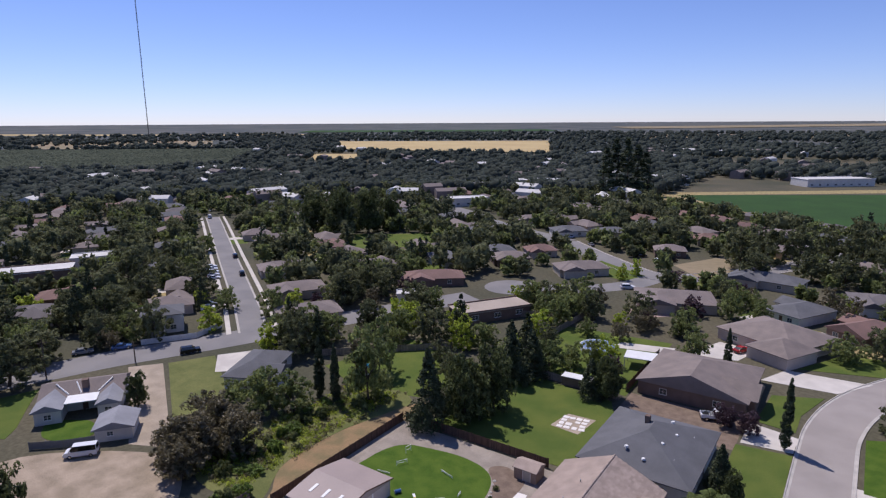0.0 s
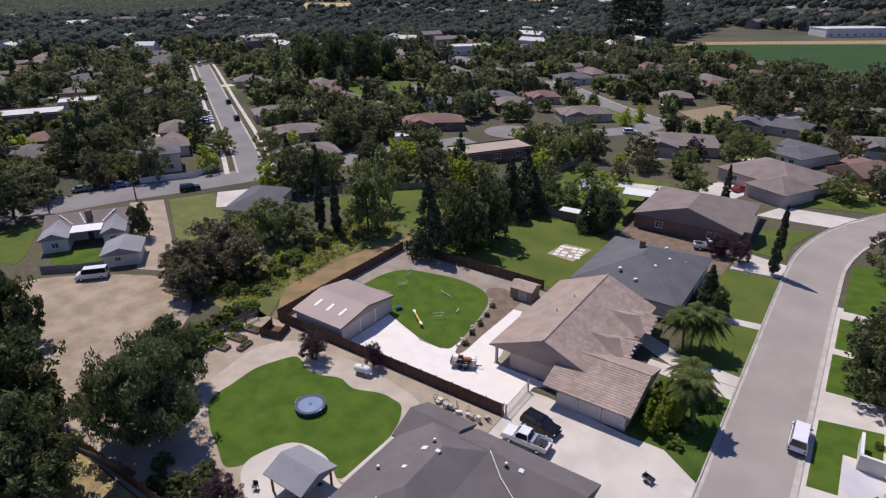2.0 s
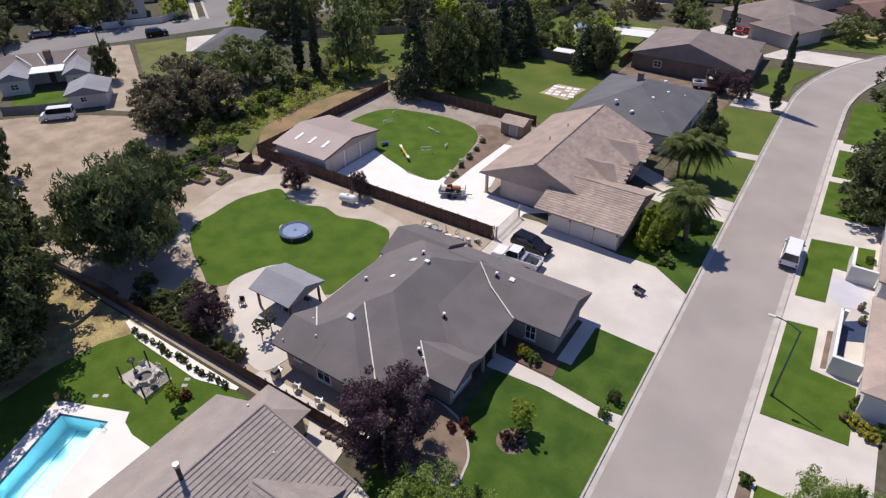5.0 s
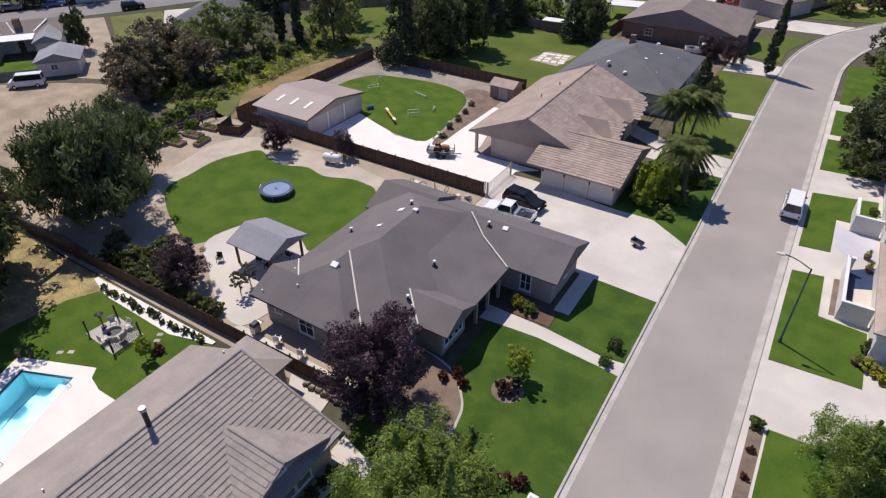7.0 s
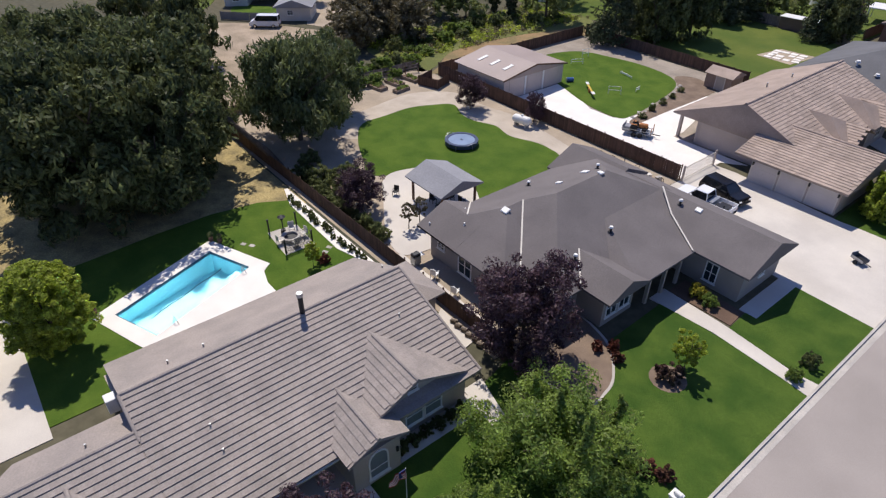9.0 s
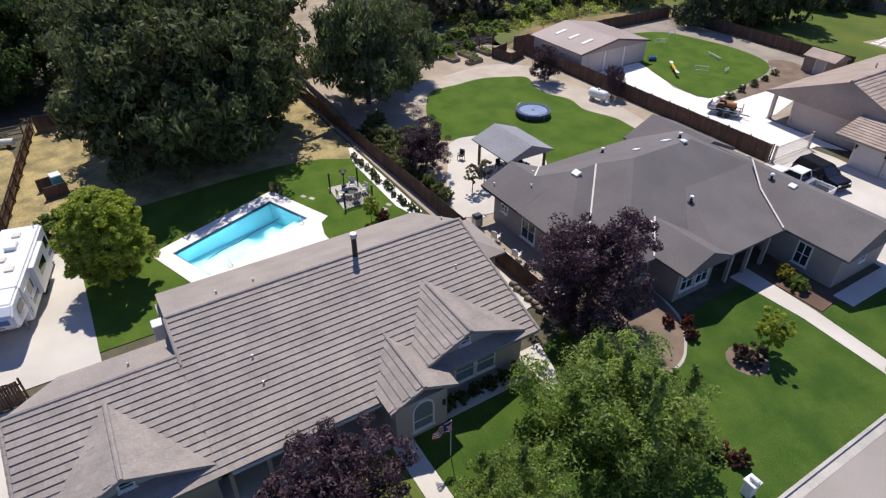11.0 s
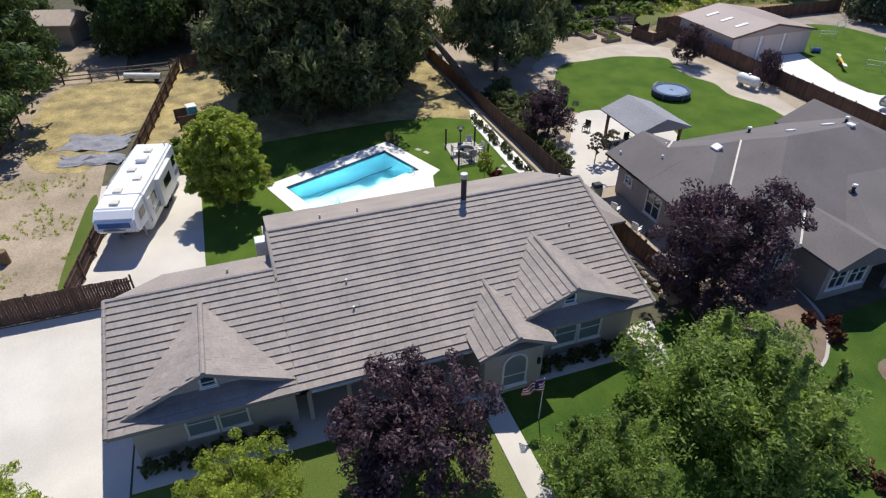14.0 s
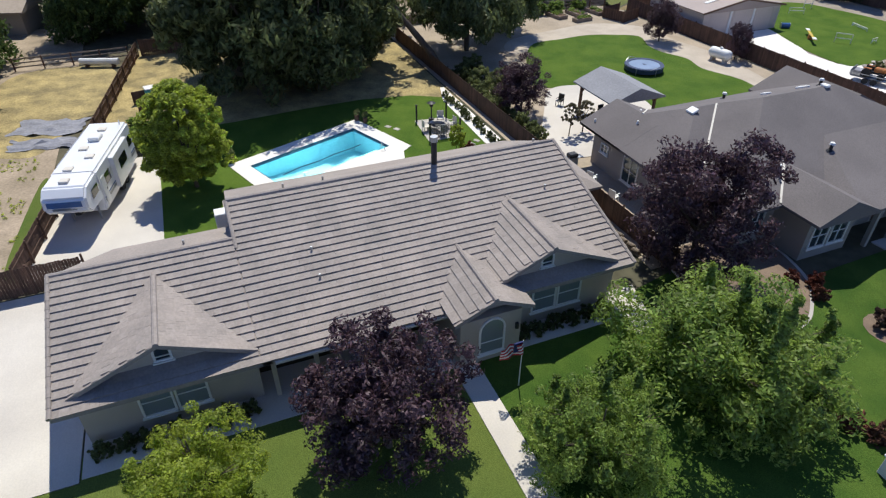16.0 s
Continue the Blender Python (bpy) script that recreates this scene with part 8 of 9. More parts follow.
def junk_pile():
    k = random.Random(11)
    for i in range(16):
        x, y = -35.4 + i * 0.5 + k.uniform(-0.3, 0.3), 48.9 + k.uniform(-0.5, 0.7)
        m = k.choice((WHITE, STEEL, TIMBER, BLACK, ROCK, TRIM))
        if i % 3 == 0:
            t = thing("bicycle_wheel", "old wheel leaning by the fence", "wheel", x, y, 0.03, k.uniform(0, 180), "odds and ends by the fence")
            bm = bmesh.new()
            for j in range(16):
                a, b = j * math.tau / 16, (j + 1) * math.tau / 16
                rod(bm, (0.33 * math.cos(a), 0, 0.36 + 0.33 * math.sin(a)), (0.33 * math.cos(b), 0, 0.36 + 0.33 * math.sin(b)), 0.03, sides=5)
            part("tyre", bm, RUBBER, t)
            part("hub", boxes((-0.05, 0.05, -0.05, 0.05, 0.31, 0.41)), STEEL, t)
        else:
            w, d, h = k.uniform(0.3, 0.8), k.uniform(0.3, 0.6), k.uniform(0.25, 0.8)
            t = thing("storage_box", "weathered box standing by the fence", "box", x, y, 0.03, k.uniform(-30, 30), "odds and ends by the fence")
            part("body", boxes((-w / 2, w / 2, -d / 2, d / 2, 0, h), bevel=0.03), m, t)
            part("lid", boxes((-w / 2 - 0.02, w / 2 + 0.02, -d / 2 - 0.02, d / 2 + 0.02, h, h + 0.05), bevel=0.01), m, t)


junk_pile()

for x, y, h in ((-24.6, 19.4, 0.35), (-24.0, 19.3, 0.35), (-23.4, 19.4, 0.3), (-22.8, 19.3, 0.35), (-22.2, 19.4, 0.3), (-21.6, 19.3, 0.3)):
    t = thing("log_pile", "short stack of split firewood", "firewood", x, y, 0.03, 20, "firewood by the fence")
    for i in range(5):
        bm = bmesh.new()
        rod(bm, (-0.22, (i % 3) * 0.17 - 0.17, 0.09 + 0.15 * (i // 3)), (0.22, (i % 3) * 0.17 - 0.17, 0.09 + 0.15 * (i // 3)), 0.08, sides=7)
        part("log", bm, BARK if i % 2 else FENCE_GREY, t)


def grill(x, y):
    t = thing("barbecue_grill", "black covered barbecue on the side path", "barbecue", x, y, 0.07, 90)
    part("cabinet", boxes((-0.35, 0.35, -0.28, 0.28, 0.1, 0.85), bevel=0.02), STEEL, t)
    part("hood", boxes((-0.37, 0.37, -0.3, 0.3, 0.85, 1.15), bevel=0.09), BLACK, t)
    part("shelf", boxes((0.36, 0.75, -0.25, 0.25, 0.8, 0.84)), STEEL, t)


grill(-32.0, 21.4)
for x, y, lab in ((-29.6, 21.5, "white plastic garden chair on the side path"), (-26.9, 21.4, "white plastic garden chair on the side path")):
    garden_chair(x, y, 200, 0.07, WHITE, lab)


# ---- street furniture ----
def street_lamp():
    t = thing("street_lamp", "tall green street lamp with a curved arm", "street lamp", 4.95, 43.5)
    m = mat("green_lamp_paint", (0.05, 0.10, 0.07), (0.04, 0.08, 0.06), 2, 20, 0.5, 0.03, speck=0.1)
    bm = bmesh.new()
    rod(bm, (0, 0, 0), (0, 0, 0.5), 0.16, 0.12, 12)
    part("base", bm, m, t)
    bm = bmesh.new()
    rod(bm, (0, 0, 0.45), (0, 0, 7.6), 0.095, 0.06, 10)
    part("pole", bm, m, t)
    bm = bmesh.new()
    pts = [(-2.0 * (i / 8), 0, 7.5 + 0.65 * math.sin(i / 8 * math.pi / 2)) for i in range(9)]
    for a, b in zip(pts, pts[1:]):
        rod(bm, a, b, 0.045, sides=8)
    part("arm", bm, m, t)
    part("lantern", boxes((-2.55, -1.95, -0.14, 0.14, 8.04, 8.2), bevel=0.05), TRIM, t)


street_lamp()


def flag():
    t = thing("flag_pole", "slim pole with a striped red and white flag", "flag", -15.2, 8.3, 0.06)
    bm = bmesh.new()
    rod(bm, (0, 0, 0), (0, 0, 2.75), 0.03, 0.02, 8)
    part("pole", bm, WHITE, t)
    f = new("cloth")
    f.parent = t
    f.location = (0, 0, 2.7)
    for i in range(7):
        bm = bmesh.new()
        rows = []
        for k in range(10):
            s = k / 9
            y = -1.25 * s * 0.82
            z = -0.10 * i - 0.12 * s - 0.06 * math.sin(s * 7)
            x = 0.09 * math.sin(s * 9 + i * 0.3)
            rows.append((bm.verts.new((x, y, z)), bm.verts.new((x + 0.01, y, z - 0.098))))
        for p, q in zip(rows, rows[1:]):
            bm.faces.new((p[0], q[0], q[1], p[1]))
        part("stripe", bm, FLAG_RED if i % 2 == 0 else WHITE, f)
    part("canton", boxes((-0.03, 0.035, -0.42, -0.01, -0.52, -0.01)), FLAG_BLUE, f)


flag()


def mailbox(x, y):
    t = thing("mailbox", "white mailbox pillar at the kerb", "mailbox", x, y, 0.06)
    part("pillar", boxes((-0.25, 0.25, -0.25, 0.25, 0, 0.95), bevel=0.02), STUCCO_W, t)
    part("cap", boxes((-0.32, 0.32, -0.32, 0.32, 0.95, 1.05), bevel=0.02), WHITE, t)
    part("box", boxes((-0.18, 0.3, -0.12, 0.12, 1.05, 1.3), bevel=0.05), WHITE, t)


mailbox(-5.9, 19.3)


def palm(x, y, h, seed, lean=None, girth=0.2, label="tall palm with a shaggy crown of drooping fronds"):
    t = thing("palm_tree", label, "tree", x, y, 0, 0, "palms by the street")
    k = random.Random(seed)
    bm = bmesh.new()
    lx, ly = lean or (k.uniform(-0.5, 0.5), k.uniform(-0.5, 0.5))
    rod(bm, (0, 0, 0), (lx * 0.5, ly * 0.5, h * 0.5), girth, girth * 0.8, 10)
    rod(bm, (lx * 0.5, ly * 0.5, h * 0.5), (lx, ly, h), girth * 0.8, girth * 0.9, 10)
    part("trunk", bm, BARK, t)
    for i in range(52):
        a, el = i * 2.4, k.uniform(-0.75, 1.2)
        n, reach = 26, k.uniform(2.5, 3.5)
        v, fc = [], []
        for j in range(n):
            s = j / (n - 1)
            r = reach * s * math.cos(el * 0.7)
            z = reach * (math.sin(el) * s - 0.75 * s * s)
            c = Vector((lx + r * math.cos(a), ly + r * math.sin(a), h + z))
            side = Vector((-math.sin(a), math.cos(a), 0))
            w = 0.75 * math.sin(math.pi * min(1, 0.12 + 0.88 * s)) + 0.05
            for sg in (-1, 1):
                b = len(v)
                tip = c + side * sg * w + Vector((0.25 * math.cos(a), 0.25 * math.sin(a), -0.28 * w - 0.1))
                v += [c + Vector((0, 0, 0.01)), c + Vector((0.17 * math.cos(a), 0.17 * math.sin(a), 0)), tip]
                fc.append((b, b + 1, b + 2))
        flat_part("frond", v, fc, L_PALM, t)


for i, (x, y, h, lean, g) in enumerate(((-7.5, 61.6, 6.2, (-0.9, 0.8), 0.34), (-13.0, 78.0, 5.4, (-0.4, -0.3), 0.17), (-12.1, 78.6, 5.9, (0.0, 0.2), 0.17), (-11.1, 79.2, 5.3, (0.5, 0.3), 0.17), (-9.8, 68.2, 3.8, (0.2, 0.1), 0.15))):
    palm(x, y, h, i + 1, lean, g)
tree_kind("broadleaf", "broadleaf_clump", "tall clump of yellow-green broad leaves by the garage", lobes_shoots, 3.6, 1.5, 0.3, 60, 34, 0.17, L_LIGHT, 0.08, 5, 2)
for x, y, h, r in ((-10.1, 60.6, 3.6, 1.4), (-11.2, 58.6, 3.2, 1.3), (-9.9, 63.0, 3.4, 1.3), (-11.3, 64.4, 3.0, 1.2), (-12.2, 61.4, 3.0, 1.1)):
    plant("broadleaf", x, y, h, r)
for x, y, h, r in ((-8, 61.5, 1.5, 1.4), (-11.2, 63, 1.6, 1.4), (-8.5, 57.8, 1.2, 1.2), (-12.6, 66, 1.6, 1.2), (-6.8, 66.2, 1.2, 0.9), (-9.5, 69, 1.1, 0.9)):
    plant("shrub", x, y, h, r, "dense green shrub under the palms")
for x, y, h, r, key in ((-15.2, 36.1, 1.2, 0.75, "gold_shrub"), (-13.9, 35.9, 1.1, 0.7, "shrub"), (-6.3, 33.5, 1.1, 0.6, "shrub"), (-6.2, 35.5, 1.2, 0.65, "dark_shrub"), (-11.5, 27.0, 1.5, 1.0, "dark_grass"),
                        (-14.6, 25.6, 0.9, 0.5, "red_shrub"), (-15.4, 26.2, 1.0, 0.5, "red_shrub"), (-16.2, 25.4, 0.8, 0.5, "red_shrub"), (-8.2, 19.9, 0.9, 0.7, "red_shrub"), (-7.2, 20.4, 0.9, 0.6, "red_shrub"), (-9.3, 19.6, 1.2, 0.8, "dark_shrub")):
    plant(key, x, y, h, r)
bushes = random.Random(4)
for y0, y1, x in ((-8.6, -2.6, -18.1), (9.8, 15.0, -18.0)):
    y = y0
    while y < y1:
        plant("dark_shrub", x + bushes.uniform(-0.1, 0.1), y, bushes.uniform(0.6, 0.95), bushes.uniform(0.45, 0.6), "low dark shrub under the front windows", "front shrubs")
        y += 0.95
for x, y, h, r in ((-43.5, 20.8, 1.2, 1.1), (-47, 21, 1.3, 1.2), (-51, 21.2, 1.4, 1.3), (-69, 42, 1.6, 1.4), (-69.4, 39.5, 1.8, 1.5), (-69.5, 45.5, 1.4, 1.2)):
    plant("dark_shrub" if x > -60 else "shrub", x, y, h, r, "leafy garden shrub beside the gravel")


# ---- courtyard across the street ----
def courtyard_wall(x0, x1, y0, y1, h):
    t = thing("courtyard_wall", "low white rendered courtyard wall with a flat coping", "wall", x0, y0, 0.05)
    part("render", boxes((0, x1 - x0, 0, y1 - y0, 0, h)), STUCCO_W, t)
    part("coping", boxes((-0.04, x1 - x0 + 0.04, -0.04, y1 - y0 + 0.04, h, h + 0.06)), WHITE, t)


for r in ((8.5, 8.7, 49.4, 57.2, 1.7), (8.5, 10.9, 49.15, 49.4, 1.9), (8.6, 11.2, 65.1, 65.35, 1.9), (8.6, 8.85, 65.35, 69.4, 1.9), (8.7, 9.15, 56.9, 57.2, 1.7)):
    courtyard_wall(*r)
patch("dark_court", [(9.15, 52.2), (9.15, 57.6), (11.3, 59.2), (11.15, 55.3), (9.65, 54.6), (9.65, 52.2)], 0.07, BLUE_PAD, "dark blue-black patch inside the courtyard", "yard")
patch("pale_forecourt", [(7.6, 61.2), (7.1, 66.0), (8.5, 65.05), (11.05, 65.05), (11.05, 60.7), (8.8, 60.0)], 0.068, PALE_SLAB, "smooth pale grey slab before the front door", "patio")
patch("wall_bed", [(8.02, 49.4), (8.02, 55.3), (8.48, 55.4), (8.48, 49.5)], 0.075, BED_SOIL, "narrow brown bed along the courtyard wall", "planting bed")
patch("kerb_bed", [(4.55, 22.0), (4.45, 33.0), (5.0, 34.2), (5.4, 33.4), (5.4, 22.0)], 0.075, BED_SOIL, "brown planting strip beside the kerb", "planting bed")
for x, y, h, r, key in ((11.3, 43.9, 0.9, 0.9, "gold_shrub"), (12.2, 43.2, 0.9, 0.9, "gold_shrub"), (12.9, 43.9, 0.9, 0.8, "shrub"), (11.2, 46.0, 1.2, 0.7, "dark_shrub"), (4.8, 33.4, 1.0, 0.6, "shrub"), (4.9, 31.0, 0.5, 0.35, "red_shrub"), (4.9, 28.6, 0.5, 0.35, "red_shrub"), (4.85, 26.4, 0.5, 0.35, "dark_shrub"), (10.6, 70.2, 0.9, 0.6, "shrub")):
    plant(key, x, y, h, r, "low garden shrub across the street")
for x, y in ((10.4, 60.4), (10.6, 58.2), (10.3, 44.0)):
    pot(x, y, 0.35, 0.5, L_GREEN, "round planter with clipped greenery", 0.055)

# ---- the paddock ----
for x, y, a, h in ((-36.3, -20.0, 10, 0.9), (-36.9, -17.6, 4, 0.9), (-37.6, -20.6, 20, 0.6), (-36.2, -19.2, 0, 0.8)):
    t = thing("hay_bale", "brown rounded bale standing on bare soil", "bale", x, y, 0.03, a, "bales on the track")
    bm = bmesh.new()
    rod(bm, (0, 0, 0), (0, 0, h), 0.32, 0.3, 14)
    part("bale", bm, mat("old_straw", (0.24, 0.16, 0.09), (0.18, 0.12, 0.07), 2, 18, 0.95, 0.6, speck=0.3) if "old_straw" not in bpy.data.materials else bpy.data.materials["old_straw"], t)
for x0, y0, w, d, a in ((-53.6, -14.0, 5.2, 3.0, 75), (-50.2, -14.0, 5.0, 1.9, 78)):
    t = thing("ground_sheet", "crumpled grey sheeting lying on dry grass", "tarpaulin", x0, y0, 0.045, a, "sheets on the ground")
    bm = bmesh.new()
    g = [[bm.verts.new((w * (i / 10 - 0.5) + 0.5 * noise.noise(Vector((j * 0.5, x0, i * 0.1))), d * (j / 8 - 0.5) + 0.7 * noise.noise(Vector((i * 0.45, x0, 3))), 0.03 + 0.34 * max(0, noise.noise(Vector((i * 0.55 + x0, j * 0.7, 0)))))) for j in range(9)] for i in range(11)]
    for i in range(10):
        for j in range(8):
            bm.faces.new((g[i][j], g[i + 1][j], g[i + 1][j + 1], g[i][j + 1]))
    part("sheet", bm, TARP, t)


def trough(x, y, turn):
    t = thing("water_trough", "long pale metal trough at the back of the paddock", "trough", x, y, 0.04, turn)
    bm = bmesh.new()
    rod(bm, (-1.9, 0, 0.55), (1.9, 0, 0.55), 0.32, sides=12)
    part("tank", bm, WHITE, t)
    for a in (-1.3, 1.3):
        part("stand", boxes((a - 0.1, a + 0.1, -0.3, 0.3, 0, 0.35)), TIMBER, t)


trough(-68.0, -10.8, 70)


def compost():
    t = thing("compost_bay", "open timber bay with a turquoise bin", "bin", -55.4, -6.6, 0.06, 12)
    for a, b, c, d in ((-1, 1, 0.9, 0.96), (-1, -0.94, -0.9, 0.9), (0.94, 1, -0.9, 0.9)):
        part("panel", boxes((a, b, c, d, 0, 1.1)), FENCE, t)
    b = thing("plastic_bin", "turquoise plastic bin in a timber bay", "bin", -55.5, -6.1, 0.06, 12)
    part("body", boxes((-0.45, 0.45, -0.4, 0.4, 0, 1.5), bevel=0.08), mat("turquoise_plastic", (0.10, 0.46, 0.42), None, 2, 20, 0.5, 0.02, speck=0.05), b)
    part("lid", boxes((-0.48, 0.48, -0.43, 0.43, 1.5, 1.6), bevel=0.03), WHITE, b)


compost()
plant("shrub", -47.6, -7.1, 2.3, 1.5, "large green bush at the end of the caravan pad")
for i in range(6):
    t = thing("scrap_board", "pale old board lying by the rail fence", "board", -42.5 - i * 0.9, -20.8 + 0.25 * (i % 3), 0.04, 20 + 37 * i, "boards on the ground")
    part("plank", boxes((-0.9, 0.9, -0.14, 0.14, 0, 0.06), bevel=0.01), FENCE_GREY if i % 2 else ROCK, t)
plant("shrub", -45.4, -5.0, 2.2, 1.4, "bushy green shrub beside the caravan")
plant("dark_shrub", -40.4, -21.4, 1.4, 1.3, "dark bush by the rail fence")


# ---- house and walls beyond the dirt lot ----


def house_grey_court():
    h = thing("house", "white house with a grey roof round a white front terrace", "house", -122.5, 52, 0, 55)
    for span in ((-7.6, 6.6, -1.5, 7.6, 0, 2.7), (-7.6, -3.2, -6.4, -1.5, 0, 2.68), (2.9, 6.6, -6.4, -1.5, 0, 2.68)):
        part("wall", boxes(span), STUCCO_W, h)
    part("roof", roof_form(-8.1, 7.1, -2, 8.1, 2.8, 1.7, "x", False, False), SHINGLE_T, h)
    part("wing_roof", roof_form(-8.1, -2.8, -6.9, 2.6, 2.79, 1.15, "y", False, False), PALE_SHINGLE, h)
    part("wing_roof", roof_form(2.5, 7.1, -6.9, 2.4, 2.79, 1.05, "y", False, False), PALE_SHINGLE, h)
    part("terrace_roof", boxes((-2.9, 2.6, -5.0, -0.8, 2.95, 3.1)), WHITE, h, "bright white terrace roof")
    for a, b in ((-2.8, -5.4), (-0.6, -1.8), (2.4, 4.6)):
        bm = bmesh.new()
        rod(bm, (a, -0.8, 3.2), (b, 2.3, 4.45), 0.15, sides=5)
        part("valley_strip", bm, WHITE, h)
    part("chimney", boxes((-0.6, 0.5, 0.4, 1.6, 3.0, 5.3)), BROWN_WALL, h)
    for x in (-5.4, 4.7):
        window(h, x, -6.4, 0.9, 1.3, 1.1, "-y", WHITE)
    panel_door(h, "front_door", 0, -1.5, 0.05, 1.0, 2.1, "-y", TIMBER)
    g = thing("garage", "grey-roofed detached garage beside the lot", "garage", -106.9, 49.9, 0, 52)
    part("wall", boxes((-3, 3, -3.2, 3.2, 0, 2.4)), STUCCO_W, g)
    part("roof", roof_form(-3.5, 3.5, -3.6, 3.6, 2.45, 1.2, "y", False, False), PALE_SHINGLE, g)
    window(g, -0.6, -3.2, 1.0, 1.1, 0.9, "-y", WHITE)
    board_fence("slate-grey board wall round the oval yard", -113.4, 37.9, -109.3, 41.7, 1.4, SLATE_BLUE, 0.25, False)
    board_fence("slate-grey board wall beside the garage", -109.3, 41.7, -106.2, 45.7, 1.4, SLATE_BLUE, 0.25, False)
    board_fence("pale wall along the cross street", -146.2, 76.4, -139.3, 87.6, 1.5, STUCCO_W, 0.5, False, "garden_wall")
    board_fence("pale wall round the street corner", -139.3, 87.6, -141.2, 96.5, 1.5, STUCCO_W, 0.5, False, "garden_wall")


house_grey_court()
plant("rear_oak", -113.6, 57.4, 7.0, 2.3, "clipped dark tree beside the dirt lane")


def above_ground_pool(x, y, r, label, water):
    t = thing("garden_pool", label, "pool", x, y, 0.03)
    bm = bmesh.new()
    rod(bm, (0, 0, 0), (0, 0, 1.1), r, sides=28)
    part("wall", bm, WHITE, t)
    bm = bmesh.new()
    rod(bm, (0, 0, 1.1), (0, 0, 1.12), r - 0.2, sides=28)
    part("cover", bm, water, t)


above_ground_pool(-49.6, 137.8, 4.4, "round above-ground pool with a pale cover", BLUE_MAT)
above_ground_pool(-88, 95.5, 2.2, "small round pool with turquoise water", mat("turquoise_liner", (0.05, 0.42, 0.55), None, 1, 8, 0.3, 0.02, speck=0.05))


def long_shed(x, y):
    t = thing("long_shed", "low shed with a bright white roof by the garden fence", "shed", x, y, 0, 4)
    part("wall", boxes((-3.0, 3.0, -1.1, 1.1, 0, 2.0)), BROWN_WALL, t)
    part("roof", boxes((-3.2, 3.2, -1.3, 1.3, 2.0, 2.12), bevel=0.03), WHITE, t)


long_shed(-45.6, 115.2)
plant("far_green", -85, 97, 14.5, 4.6, "tall bright green tree in the rear garden")
for gx, gy, gh, gr, key in ((-57, 124, 5.5, 2.6, "far_green"), (-60, 131, 6.5, 3.2, "far_oak"), (-55.5, 146, 5, 2.5, "far_green"), (-41, 122, 5.5, 2.6, "far_oak"), (-97, 104, 6, 3.2, "far_brown"), (-76, 108, 6, 3.4, "far_oak"), (-69.5, 103, 7, 3.2, "far_oak"), (-92, 112, 5, 2.8, "far_green"), (-45, 156, 5, 2.6, "far_brown"), (-36, 158, 4.6, 2.4, "far_oak"), (-30, 142.5, 2.5, 1.6, "far_green"), (-48, 166, 4.5, 2.4, "far_green")):
    plant(key, gx, gy, gh, gr)


def utility_pole(x, y, h, turn):
    t = thing("utility_pole", "wooden utility pole with a crossarm", "pole", x, y, 0, turn, "poles along the cross street")
    bm = bmesh.new()
    rod(bm, (0, 0, 0), (0, 0, h), 0.16, 0.11, 8)
    part("pole", bm, BARK, t)
    part("crossarm", boxes((-1.1, 1.1, -0.06, 0.06, h - 0.9, h - 0.75)), BARK, t)


utility_pole(-144, 53.5, 9, 60)
utility_pole(-136.5, 69.5, 5, 60)

# tall weeds and bushes along the back of the gravel yard and the weed bank
wild = random.Random(12)
for i in range(26):
    y = 30 + 34 * i / 25 if i < 16 else 52 + 30 * (i - 16) / 9
    x = -71.2 - wild.uniform(0, 1.6) if i < 16 else -78 - wild.uniform(0, 6)
    plant(wild.choice(("shrub", "dark_shrub", "shrub")), x, y if i >= 16 else 28 + 22 * i / 15, wild.uniform(1.2, 2.6), wild.uniform(1.0, 1.9), "tall green weeds behind the garden fence")
for x, y, h, r in ((-44.8, 22.0, 1.6, 1.2), (-46.6, 23.4, 2.2, 1.5), (-49.0, 22.4, 1.8, 1.4), (-53.0, 23.0, 1.6, 1.4), (-48.2, 25.2, 1.5, 1.2)):
    plant("dark_shrub", x, y, h, r, "dark leafy shrub in the shaded garden corner")


def old_shed(x, y, turn):
    t = thing("garden_shed", "old grey-brown shed among trees behind the paddock", "shed", x, y, 0, turn)
    part("wall", boxes((-3.2, 3.2, -2.4, 2.4, 0, 2.6)), STUCCO_G, t)
    part("roof", roof_form(-3.6, 3.6, -2.8, 2.8, 2.6, 1.1, "x", False, False), ROOF_TAN, t)
    panel_door(t, "shed_door", 0, -2.4, 0.05, 1.6, 2.1, "-y", FENCE_GREY, (2, 1))


patch("box_floor", [(-65.6, 46.9), (-62.4, 47.7), (-63.4, 50.2), (-66.0, 49.4)], 0.05, MULCH, "dark mulch inside the timber box", "planting bed")
old_shed(-86, -21.5, 75)
patch("straw_patch", [(-57.5, -19.5), (-54.4, -13.0), (-50.7, -13.2), (-48.2, -14.8), (-50.6, -18.6)], 0.046, STRAW, "trodden dry straw beside the sheeting", "grass", True)

